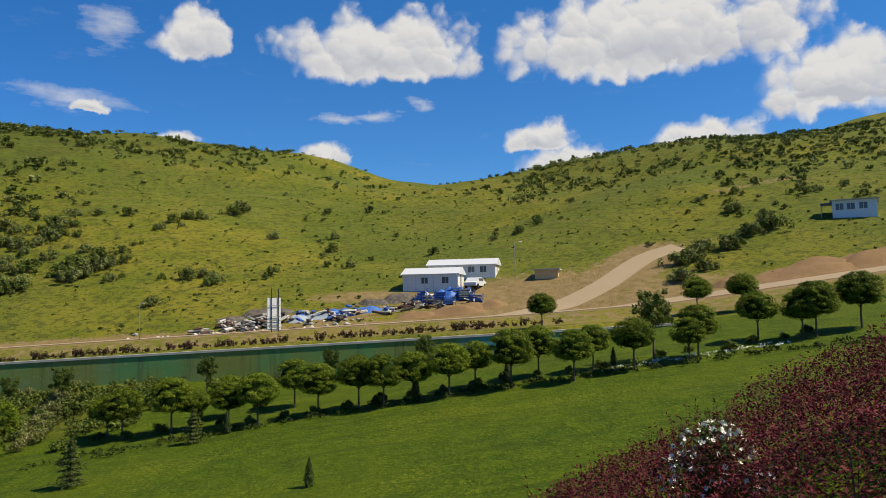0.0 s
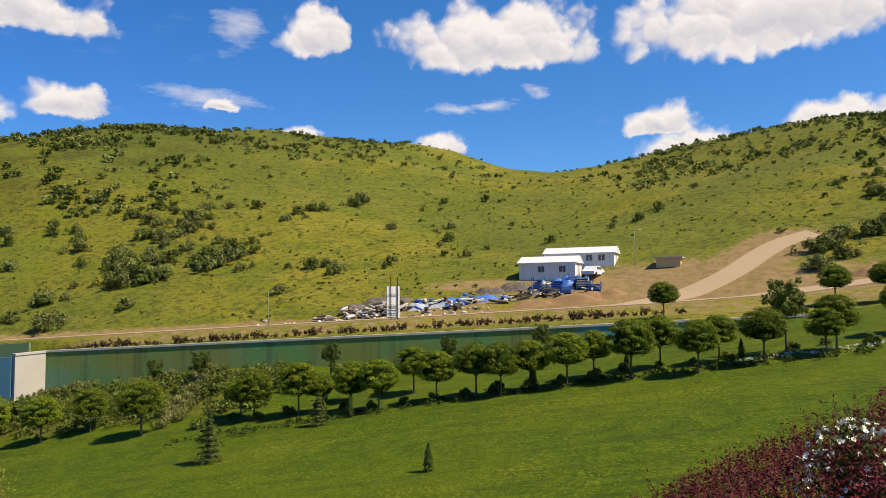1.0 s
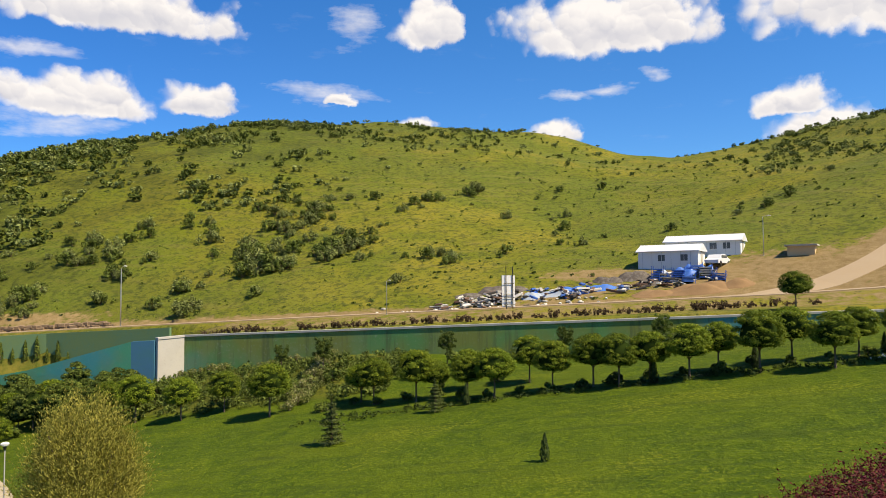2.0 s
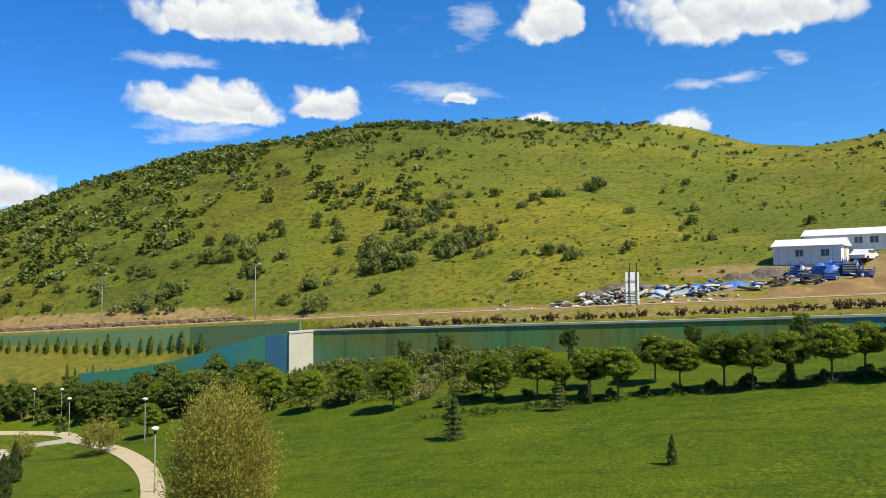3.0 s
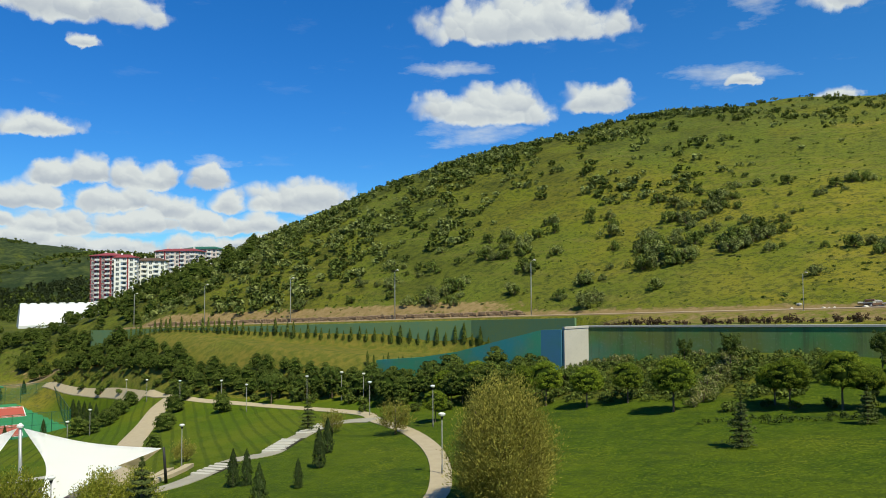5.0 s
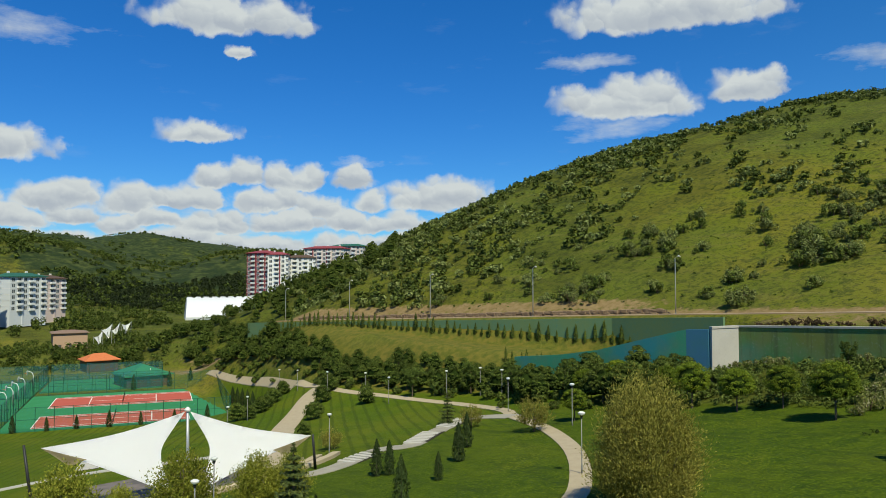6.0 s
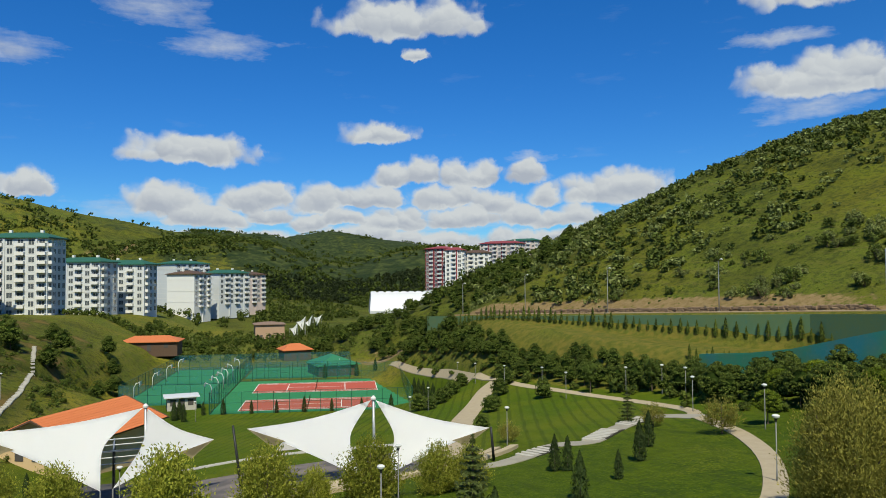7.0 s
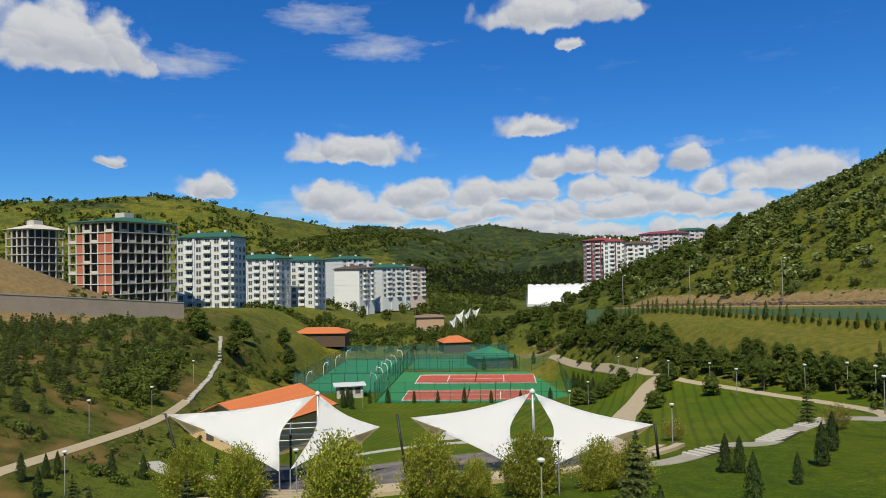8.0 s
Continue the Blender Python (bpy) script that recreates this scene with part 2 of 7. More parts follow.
def ground_material():
    t = Tree("ground")
    p = t.pos()
    n_big, n_mid, n_fine, n_grain = t.noise(p, 0.021, 4), t.noise(p, 0.11, 5), t.noise(p, 0.9, 6, 0.65), t.noise(p, 5.0, 4, 0.7)
    # rough pasture with terraces trodden along the contours
    z = t.n("ShaderNodeSeparateXYZ", ins={0: p}).outputs[2]
    steps = t.math("SINE", t.math("ADD", t.math("MULTIPLY", z, 3.4), t.math("MULTIPLY", n_mid, 16.0)))
    grass = t.mix(t.ramp(n_mid, 0.36, 0.64), (0.150, 0.174, 0.008), (0.252, 0.226, 0.020))
    grass = t.mix(t.ramp(n_big, 0.40, 0.60, 0.75, 0.0), grass, (0.115, 0.155, 0.016))
    grass = t.mix(t.math("MULTIPLY", t.ramp(n_fine, 0.48, 0.60), 0.7), grass, (0.056, 0.075, 0.012))
    grass = t.mix(t.math("MULTIPLY", t.ramp(steps, 0.45, 1.0), t.ramp(t.noise(p, 0.05, 3), 0.42, 0.62, 0.0, 0.30)), grass, (0.25, 0.205, 0.06))
    grass = t.mix(t.ramp(n_grain, 0.53, 0.64, 0.0, 0.6), grass, (0.26, 0.22, 0.075))
    grass = t.mix(t.ramp(t.noise(p, 2.2, 3, 0.6), 0.57, 0.64, 0.0, 0.8), grass, (0.045, 0.062, 0.012))
    tall = t.math("MULTIPLY", attr(t, "rough"), t.ramp(n_mid, 0.40, 0.62, 0.25, 1.0))
    grass = t.mix(tall, grass, t.mix(t.ramp(n_fine, 0.4, 0.65), (0.068, 0.086, 0.010), (0.030, 0.044, 0.007)))
    grass = t.mix(t.math("MULTIPLY", t.ramp(attr(t, "rough"), 0.82, 0.98), t.ramp(n_mid, 0.50, 0.66)), grass, (0.22, 0.15, 0.045))
    # the golden field under the road
    grass = t.mix(t.math("MULTIPLY", attr(t, "field"), t.ramp(n_mid, 0.30, 0.55, 0.45, 1.0)), grass, t.mix(t.ramp(n_fine, 0.35, 0.65), (0.215, 0.180, 0.032), (0.115, 0.135, 0.018)))
    # mown lawn
    lawn = t.mix(t.ramp(n_fine, 0.35, 0.68), (0.048, 0.088, 0.002), (0.088, 0.134, 0.003))
    lawn = t.mix(t.math("MULTIPLY", t.ramp(n_mid, 0.45, 0.68), 0.6), lawn, (0.105, 0.140, 0.005))
    lawn = t.mix(t.ramp(n_grain, 0.50, 0.62, 0.0, 0.8), lawn, (0.13, 0.178, 0.007))
    long = t.n("ShaderNodeVectorMath", {1: (0.12, 1.0, 1.0)}, {0: p}, op="MULTIPLY").outputs[0]
    lawn = t.mix(t.ramp(t.noise(p, 0.35, 4, 0.6), 0.58, 0.70, 0.0, 0.18), lawn, (0.036, 0.062, 0.008))
    lawn = t.mix(t.ramp(t.noise(long, 0.9, 4, 0.6), 0.50, 0.68, 0.0, 0.55), lawn, (0.042, 0.072, 0.006))
    lawn = t.mix(t.math("MULTIPLY", t.ramp(t.noise(p, 0.16, 3), 0.52, 0.66), t.ramp(n_grain, 0.48, 0.60, 0.0, 0.7)), lawn, (0.19, 0.215, 0.012))
    # the fresher grass of the lower park
    lawn = t.mix(t.math("MULTIPLY", attr(t, "park"), t.ramp(n_fine, 0.30, 0.60, 0.45, 0.9)), lawn, t.mix(t.ramp(n_mid, 0.4, 0.65), (0.100, 0.155, 0.004), (0.145, 0.178, 0.008)))
    # stripes of the mower, by the paths
    px = t.n("ShaderNodeVectorRotate", {"Angle": radians(22)}, {"Vector": p}).outputs[0]
    band = t.math("SINE", t.math("ADD", t.math("MULTIPLY", t.n("ShaderNodeSeparateXYZ", ins={0: px}).outputs[1], 4.6), t.math("MULTIPLY", n_mid, 3.0)))
    lawn = t.mix(t.math("MULTIPLY", attr(t, "stripe"), t.ramp(band, 0.35, 0.95, 0.0, 0.42)), lawn, (0.036, 0.064, 0.008))
    col = t.mix(attr(t, "lawn"), grass, lawn)
    # bare earth
    soil = t.mix(t.ramp(n_fine, 0.3, 0.7), (0.24, 0.165, 0.068), (0.34, 0.245, 0.115))
    soil = t.mix(t.ramp(n_grain, 0.58, 0.75, 0, 0.6), soil, (0.17, 0.11, 0.052))
    s_mask = t.math("ADD", attr(t, "soil"), t.math("MULTIPLY", t.math("SUBTRACT", n_fine, 0.5), 0.9))
    col = t.mix(t.ramp(s_mask, 0.38, 0.62), col, soil)
    # woods on the far hills
    wood = t.mix(t.ramp(t.noise(p, 0.06, 6, 0.7), 0.35, 0.65), (0.022, 0.040, 0.012), (0.085, 0.105, 0.028))
    f_mask = t.math("ADD", attr(t, "wood"), t.math("MULTIPLY", t.math("SUBTRACT", t.noise(p, 0.012, 6, 0.65), 0.5), 1.6))
    col = t.mix(t.ramp(f_mask, 0.42, 0.58), col, wood)
    # single dark trees and scrub, dotted over the far slopes
    dots = t.math("MULTIPLY", t.ramp(t.noise(p, 0.10, 5, 0.7), 0.47, 0.55), t.ramp(attr(t, "wood"), 0.15, 0.5))
    col = t.mix(t.math("MULTIPLY", dots, 0.7), col, (0.020, 0.036, 0.012))
    col = t.n("ShaderNodeHueSaturation", {0: 0.5, 1: 1.0, 2: 0.72}, {4: col}).outputs[0]
    h = t.math("ADD", n_fine, t.math("MULTIPLY", n_grain, 0.5))
    return t.done(col, 0.95, 0, t.bump(h, 0.8, 0.3), 0.12)


M_GROUND = ground_material()
M_LEAF = leafy("leaf_green", (0.085, 0.135, 0.022), (0.22, 0.29, 0.055), 0.3)
M_BALL = leafy("leaf_ball", (0.075, 0.125, 0.006), (0.20, 0.265, 0.016), 0.06, tip=(0.34, 0.37, 0.030), value=0.92)
M_BUSH = leafy("leaf_bush", (0.045, 0.075, 0.012), (0.21, 0.26, 0.05), 0.15, value=1.0)
M_GREYLEAF = leafy("leaf_grey", (0.085, 0.115, 0.028), (0.31, 0.345, 0.11), 0.15, value=1.0)
M_WILLOW = leafy("leaf_willow", (0.20, 0.20, 0.030), (0.52, 0.47, 0.10), 0.3, value=0.95)
M_FIR = leafy("needle", (0.080, 0.115, 0.028), (0.22, 0.26, 0.070), 0.15)
M_CYP = leafy("scale_leaf", (0.026, 0.052, 0.012), (0.080, 0.115, 0.028), 0.1)
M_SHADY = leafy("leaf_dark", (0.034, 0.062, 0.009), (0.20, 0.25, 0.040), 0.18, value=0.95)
M_BRIGHT = leafy("leaf_bright", (0.17, 0.21, 0.018), (0.54, 0.54, 0.075), 0.3, value=0.95)
M_RUSSET = leafy("leaf_russet", (0.060, 0.040, 0.022), (0.16, 0.10, 0.05), 0.2)
M_PURPLE = leafy("leaf_barberry", (0.075, 0.010, 0.020), (0.26, 0.034, 0.052), 0.2, 0.6, tip=(0.36, 0.09, 0.08), value=0.80)
M_ROSELEAF = leafy("leaf_rose", (0.06, 0.10, 0.02), (0.17, 0.23, 0.06), 0.25)
M_PETAL = plain("petal", (0.86, 0.84, 0.76), 0.7, vary=0.05)
M_BARK = plain("bark", (0.13, 0.095, 0.065), 0.95, vary=0.3, scale=8, bump=0.6)
M_CONC = plain("concrete", (0.42, 0.40, 0.35), 0.9, vary=0.18, scale=0.8, bump=0.3)
M_PAVE = plain("paving", (0.40, 0.33, 0.215), 0.9, vary=0.2, scale=1.2, bump=0.3)
M_WHITE = plain("white_render", (0.66, 0.66, 0.64), 0.85, vary=0.08, scale=0.4)
M_ROOFWHITE = plain("white_sheet", (0.58, 0.59, 0.61), 0.45, vary=0.06, scale=0.6)
M_FABRIC = leafy("membrane", (0.93, 0.93, 0.92), (0.95, 0.95, 0.95), 0.28, 0.6, value=1.32, vary=0.01)
M_STEEL = plain("galvanised_steel", (0.42, 0.43, 0.43), 0.45, 0.6, vary=0.1, scale=2)
M_DARK = plain("dark_metal", (0.03, 0.03, 0.032), 0.5, 0.3)
M_BLUE = plain("blue_paint", (0.035, 0.10, 0.36), 0.5, vary=0.2)
M_EARTHROAD = plain("dirt_track", (0.31, 0.235, 0.145), 0.97, vary=0.16, scale=0.35, bump=0.5, dirt=(0.30, 0.21, 0.12))

# ---- ground ----
CREST = ([-330, -290, -250, -210, -170, -130, -90, -50, -15, 20, 60, 110, 170, 240],
         [0, 15.4, 50.6, 70.7, 64.7, 66.0, 62.8, 51.4, 35.7, 31.7, 34.3, 30.8, 29.4, 29.5])
HILL = (190.0, 1.0)
# far ridges: distance, half width, bearings and the rise of the crest in degrees
FAR_RIDGES = ((1120, 300, (80, 85, 89, 92, 95, 98, 100.5, 103, 105.6, 108, 110, 113, 118), (0.0, 1.0, 2.2, 3.1, 3.8, 4.25, 4.75, 5.35, 5.5, 5.35, 5.05, 4.85, 4.4)),
              (850, 190, (68, 72, 75, 77.5, 79.5, 82, 85, 88, 91, 95, 98), (1.7, 1.85, 1.7, 1.15, 0.6, 1.1, 2.1, 2.5, 2.6, 2.1, 1.2)),
              (1700, 330, (76, 80, 83, 85.5, 88, 91, 95, 100), (0.4, 1.2, 2.3, 3.0, 3.1, 3.15, 3.2, 3.0)),
              (2350, 480, (58, 66, 73, 75.3, 78, 80.5, 82, 84.4, 90), (1.7, 1.9, 2.2, 2.45, 2.98, 3.3, 3.2, 2.85, 2.3)))


def sstep(a, b, v):
    u = np.clip((v - a) / (b - a), 0, 1)
    return u * u * (3 - 2 * u)


def smax(a, b, k):
    return 0.5 * (a + b + np.sqrt((a - b) ** 2 + k * k))


def vnoise(x, y, seed=0):
    """Smooth value noise on the unit grid, -1 to 1."""
    xi, yi = np.floor(x), np.floor(y)
    fx, fy = x - xi, y - yi
    fx, fy = fx * fx * (3 - 2 * fx), fy * fy * (3 - 2 * fy)

    def h(i, j):
        v = np.sin(i * 127.1 + j * 311.7 + seed * 74.7) * 43758.5453
        return (v - np.floor(v)) * 2 - 1
    return (h(xi, yi) * (1 - fx) + h(xi + 1, yi) * fx) * (1 - fy) + (h(xi, yi + 1) * (1 - fx) + h(xi + 1, yi + 1) * fx) * fy


def road_y(x):
    return 81 - 0.26 * np.maximum(0, -70 - x) * sstep(-60, -90, x)


def road_z(x):
    return EYE - 1.5 + 0.05 * np.maximum(x, -190) + 0.02 * np.maximum(x - 10, 0)


def bench_edge(x):
    """Y of the edge at which the bench of the road drops to the park."""
    return np.interp(x, [-170, -120, -95, -76, -48, 60], [51, 52, 54, 58.5, 62, 62])


def crest(x):
    """Height of the hill's crest over the road."""
    kx, kz = CREST
    i = np.clip(np.searchsorted(kx, x) - 1, 0, len(kx) - 2)
    kx, kz = np.asarray(kx, float), np.asarray(kz, float)
    m = np.gradient(kz, kx)
    h = kx[i + 1] - kx[i]
    u = np.clip((x - kx[i]) / h, 0, 1)
    return (2*u**3 - 3*u**2 + 1) * kz[i] + (u**3 - 2*u**2 + u) * h * m[i] + (3*u**2 - 2*u**3) * kz[i+1] + (u**3 - u**2) * h * m[i+1]


def ground_z(x, y):
    x, y = np.asarray(x, float), np.asarray(y, float)
    # the park: a long lawn that falls towards the valley floor
    park = EYE - 7.1 + 0.135 * (x + 11) + 0.07 * (y - 46)
    park = park + 2.2 * np.exp(-((y - 62) / 9) ** 2) * sstep(-8, -30, x)
    # the upper lawn between the straight path and the belt of trees
    park = park + 3.6 * np.exp(-((x + 116) / 28) ** 2 - ((y - 50) / 13) ** 2)
    park = smax(park, EYE - 26.0 - 0.004 * np.maximum(0, -x - 150), 2.0)
    # the slope on the far side of the park, which carries the blocks of flats
    side = EYE - 26 + 0.42 * np.maximum(0, -y - 2) * sstep(-25, -60, x)
    cap = EYE - 9.5 + 0.035 * np.maximum(0, -y - 40) - 0.045 * np.maximum(0, -x - 190)
    side = -smax(-side, -cap, 2.0)
    side = side + 16 * sstep(-50, -90, y + 0.45 * (x + 150)) * sstep(-200, -150, x) * sstep(-40, -110, x)
    z = smax(park, side, 1.5)
    # the levelled platform of the sports courts
    lx, ly = (x + 158) * 0.985 - (y - 22) * 0.174, (x + 158) * 0.174 + (y - 22) * 0.985
    flat = sstep(11, 2, np.maximum(np.abs(lx + 13) - 34, np.abs(ly + 9) - 29))
    z = z + (EYE - 25.4 - z) * flat
    # the bench of the road behind the walls
    edge = bench_edge(x)
    right = EYE - 2.5 + 0.05 * x + 0.045 * (y - 62)
    left = EYE - 9.9 + 0.0 * x - 0.015 * (x + 90)
    bench = right + (left - right) * sstep(-45, -62, x)
    ry, rz = road_y(x), road_z(x)
    bench = bench + (rz - bench) * sstep(ry - 11, ry - 8, y)
    soft = np.where(x < -70, 4.0, 1.6)
    up = sstep(edge + 0.4 - np.where(x < -70, 4.5, 0.0) - 9 * sstep(-100, -140, x), edge + soft * 0.9, y) * sstep(-215, -160, x)
    z = z + (np.maximum(bench, z) - z) * up
    # the hill above the road
    d = np.maximum(0, y - ry - 4)
    u = np.clip(d / HILL[0], 0, 1)
    rise = crest(x) * np.sin(u * np.pi / 2) ** HILL[1]
    rise = rise + (1.6 * vnoise(x / 34, y / 34, 1) + 0.5 * vnoise(x / 9, y / 9, 2)) * sstep(8, 60, d) * sstep(-300, -200, x)
    z = z + np.maximum(rise, 0) * (d > 0)
    # the second hill beyond the saddle
    z = z + 25 * np.exp(-((x - 330) / 190) ** 2 - ((y - 420) / 150) ** 2) * sstep(100, 180, y)
    # the far side of the valley
    az, r = np.degrees(np.arctan2(-x, y)), np.hypot(x, y)
    far = np.zeros(np.shape(r))
    for dist, wide, bear, up in FAR_RIDGES:
        top = dist * np.tan(np.radians(np.interp(az, bear, up))) + 29.0 * sstep(bear[0] - 8, bear[0], az) * sstep(bear[-1] + 10, bear[-1], az)
        far = np.maximum(far, np.maximum(top, 0) * np.exp(-np.abs((r - dist) / wide) ** 2.4))
    far = far * (1 + 0.030 * vnoise(x / 120, y / 120, 3) + 0.015 * vnoise(x / 37, y / 37, 4))
    z = z + far
    # the terrace behind the hedge, from which the view is taken
    top = EYE - 3.08 + 0.5 * (np.clip(x, -9, 9) - 0.9) - 0.11 * (np.clip(y, -8, 12) - 8.9)
    top = np.minimum(top, EYE - 0.6 + 0.0 * x)
    over = np.maximum(0, y - (9.2 - 0.32 * (x - 0.9))) + np.maximum(0, -x - 6) + np.maximum(0, -y - 25)
    bank = top - 0.75 * over
    return smax(z, bank, 0.4)


def gz(x, y):
    return float(ground_z(x, y))


def mesh_object(name, verts, faces, materials, parent=None, smooth=False, label=""):
    me = bpy.data.meshes.new(name)
    me.from_pydata([tuple(v) for v in verts], [], [tuple(int(i) for i in f) for f in faces])
    for m in materials if isinstance(materials, (list, tuple)) else [materials]:
        me.materials.append(m)
    if smooth:
        me.polygons.foreach_set("use_smooth", [True] * len(me.polygons))
    me.update()
    ob = new(name, me)
    ob.parent = parent
    return tagged(ob, label)


def seg_dist(x, y, pts):
    """Distance from places to a polyline, in plan."""
    best = np.full(np.shape(x), 1e9)
    for (ax, ay), (bx, by) in zip(pts, pts[1:]):
        dx, dy = bx - ax, by - ay
        u = np.clip(((x - ax) * dx + (y - ay) * dy) / (dx * dx + dy * dy), 0, 1)
        best = np.minimum(best, np.hypot(x - ax - u * dx, y - ay - u * dy))
    return best


def build_ground():
    rings = np.concatenate([[0.6], np.geomspace(2.0, 30, 60)[:-1], np.geomspace(30, 420, 300)[:-1], np.geomspace(420, 4600, 120)])
    fine = np.radians(np.arange(-36, 120, 0.32))
    rest = np.radians(np.arange(120, 324, 2.0))
    ang = np.concatenate([fine, rest])
    nr, na = len(rings), len(ang)
    A, Rr = np.meshgrid(ang, rings)
    X, Y = -np.sin(A) * Rr, np.cos(A) * Rr
    Z = ground_z(X, Y)
    verts = np.stack([X, Y, Z], -1).reshape(-1, 3)
    i, j = np.meshgrid(np.arange(nr - 1), np.arange(na), indexing="ij")
    j2 = (j + 1) % na
    faces = np.stack([i * na + j, i * na + j2, (i + 1) * na + j2, (i + 1) * na + j], -1).reshape(-1, 4)
    faces = faces[:, ::-1]
    centre = len(verts)
    verts = np.concatenate([verts, [[0, 0, gz(0, 0)]]])
    faces = [tuple(f) for f in faces.tolist()] + [(k, (k + 1) % na, centre) for k in range(na)]
    ob = mesh_object("ground", verts, faces, M_GROUND, smooth=True)
    X, Y = verts[:, 0], verts[:, 1]
    Rr = np.hypot(X, Y)
    ry = road_y(X)
    lawn = (Y < bench_edge(X) + 0.5 - 7.0 * sstep(-66, -80, X)) * sstep(-170, -150, X) * sstep(-14, -6, Y + 0.10 * X + 16)
    soil = np.maximum.reduce([
        sstep(8, 3, np.abs(Y - ry)) * sstep(-240, -190, X) * 0.80,
        sstep(64, 67, Y) * (Y < ry) * sstep(-62, -46, X) * sstep(60, 30, X) * 0.50,
        sstep(24, 4, np.hypot((X - 8) / 1.5, (Y - 94) * 1.5)) * 0.66,
        sstep(17, 4, np.hypot((X - 20) / 2.0, (Y - 87) * 1.3)) * 0.62,
        sstep(9, 2, seg_dist(X, Y, [(5, 84), (14, 88), (21, 94), (29, 102)])) * 0.8,
        sstep(7, 2, np.abs(Y - 83 - 0.10 * (X - 30))) * sstep(22, 32, X) * sstep(95, 80, X) * 0.8,
        sstep(30, 14, np.hypot((X + 172) * 0.5, Y + 70)) * 0.8,
        sstep(3.4, 0.8, np.abs(Y - ry - 7)) * sstep(-60, -90, X) * sstep(-260, -200, X) * 0.66,
        sstep(95, 30, np.hypot((X + 800) * 0.8, (Y + 95) * 1.8)) * 0.7,
        sstep(6, 1, np.hypot((X + 11) / 2.5, Y - 97)) * 0.62,
        sstep(5, 1.5, np.hypot((X + 14) / 2.6, Y - 88.5)) * 0.6,
        sstep(9, 3, np.hypot((X - 44) / 2.4, (Y - 84) * 1.3)) * 0.72,
        sstep(3.0, 1.0, np.abs(Y - 122 - 0.15 * X)) * sstep(40, 50, X) * sstep(75, 60, X) * 0.5,
    ])
    wood = sstep(430, 620, Rr) * 0.40 * sstep(-200, -500, X) + sstep(1250, 1600, Rr) * 0.35 + 0.18 * vnoise(X / 210, Y / 210, 22) * sstep(430, 620, Rr)
    wood = np.maximum(wood, sstep(120, 60, np.abs(Rr - 700)) * sstep(0.25, 0.4, Y / np.maximum(Rr, 1) + 0.3) * sstep(-300, -500, X) * 0.9)
    slope = sstep(-17, -23, Y - 0.02 * X) * sstep(-40, -58, X) * sstep(-260, -200, X)
    meadow = sstep(-0.15, 0.25, vnoise(X / 150, Y / 110, 21)) * sstep(560, 700, Rr) * sstep(1500, 1200, Rr) * sstep(-300, -500, X)
    field = meadow + sstep(-56, -70, X) * sstep(-7, -4, Y - bench_edge(X)) * (Y < ry - 5)
    nose = sstep(-40, -130, X) * (Y > ry + 5) * 0.8
    rough = np.maximum(slope, nose)
    park = sstep(-52, -62, X) * sstep(-15, 5, Y)
    wild = sstep(49.5, 51.5, Y) * sstep(-20, -26, X) * sstep(-62, -50, X) * (Y < 62)
    lawn, rough = lawn * (1 - slope) * (1 - 0.9 * wild), np.maximum(rough, 0.8 * wild)
    stripe = sstep(-52, -58, X) * sstep(-150, -140, X) * sstep(20, 24, Y) * sstep(48, 46, Y) + sstep(-84, -88, X) * sstep(-150, -146, X) * sstep(-10, -6, Y) * sstep(26, 20, Y)
    for name, v in (("lawn", lawn), ("soil", soil), ("wood", wood), ("rough", rough), ("stripe", stripe), ("field", field), ("park", park)):
        a = ob.data.attributes.new(name, "FLOAT", "POINT")
        a.data.foreach_set("value", np.asarray(v, dtype=np.float32))
    return tagged(ob, "rolling green ground: mown lawn, dry pasture hill and far wooded hills", "ground", kind="structure")


ground = build_ground()

# ---- plants ----
def rnd(seed):
    return np.random.default_rng(seed)


def quads(points, normals, size, rng, stretch=1.0, droop=0.0, jitter=0.38):
    """A leaf blade, folded along its middle, for each place: vertices and faces."""
    n = len(points)
    nrm = normals / (np.linalg.norm(normals, axis=1)[:, None] + 1e-9) + rng.normal(0, jitter, (n, 3))
    nrm /= np.linalg.norm(nrm, axis=1)[:, None] + 1e-9
    ref = rng.normal(0, 1, (n, 3))
    ref[:, 2] -= droop
    u = np.cross(nrm, ref)
    u /= np.linalg.norm(u, axis=1)[:, None] + 1e-9
    v = np.cross(nrm, u)
    s = (size * rng.uniform(0.65, 1.35, n))[:, None]
    u, v = u * s, v * s * stretch
    p = np.asarray(points)
    verts = np.stack([p - v, p + u * 0.5 - v * 0.1, p + v, p - u * 0.5 - v * 0.1], 1).reshape(-1, 3)
    faces = np.arange(4 * n).reshape(n, 4)
    return verts, faces


def leaf_mesh(name, verts, faces, material):
    me = bpy.data.meshes.new(name)
    nv, nf = len(verts), len(faces)
    me.vertices.add(nv)
    me.vertices.foreach_set("co", np.asarray(verts, dtype=np.float32).ravel())
    me.loops.add(nf * 4)
    me.loops.foreach_set("vertex_index", np.asarray(faces, dtype=np.int32).ravel())
    me.polygons.add(nf)
    me.polygons.foreach_set("loop_start", np.arange(nf, dtype=np.int32) * 4)
    me.update(calc_edges=True)
    me.materials.append(material)
    return me


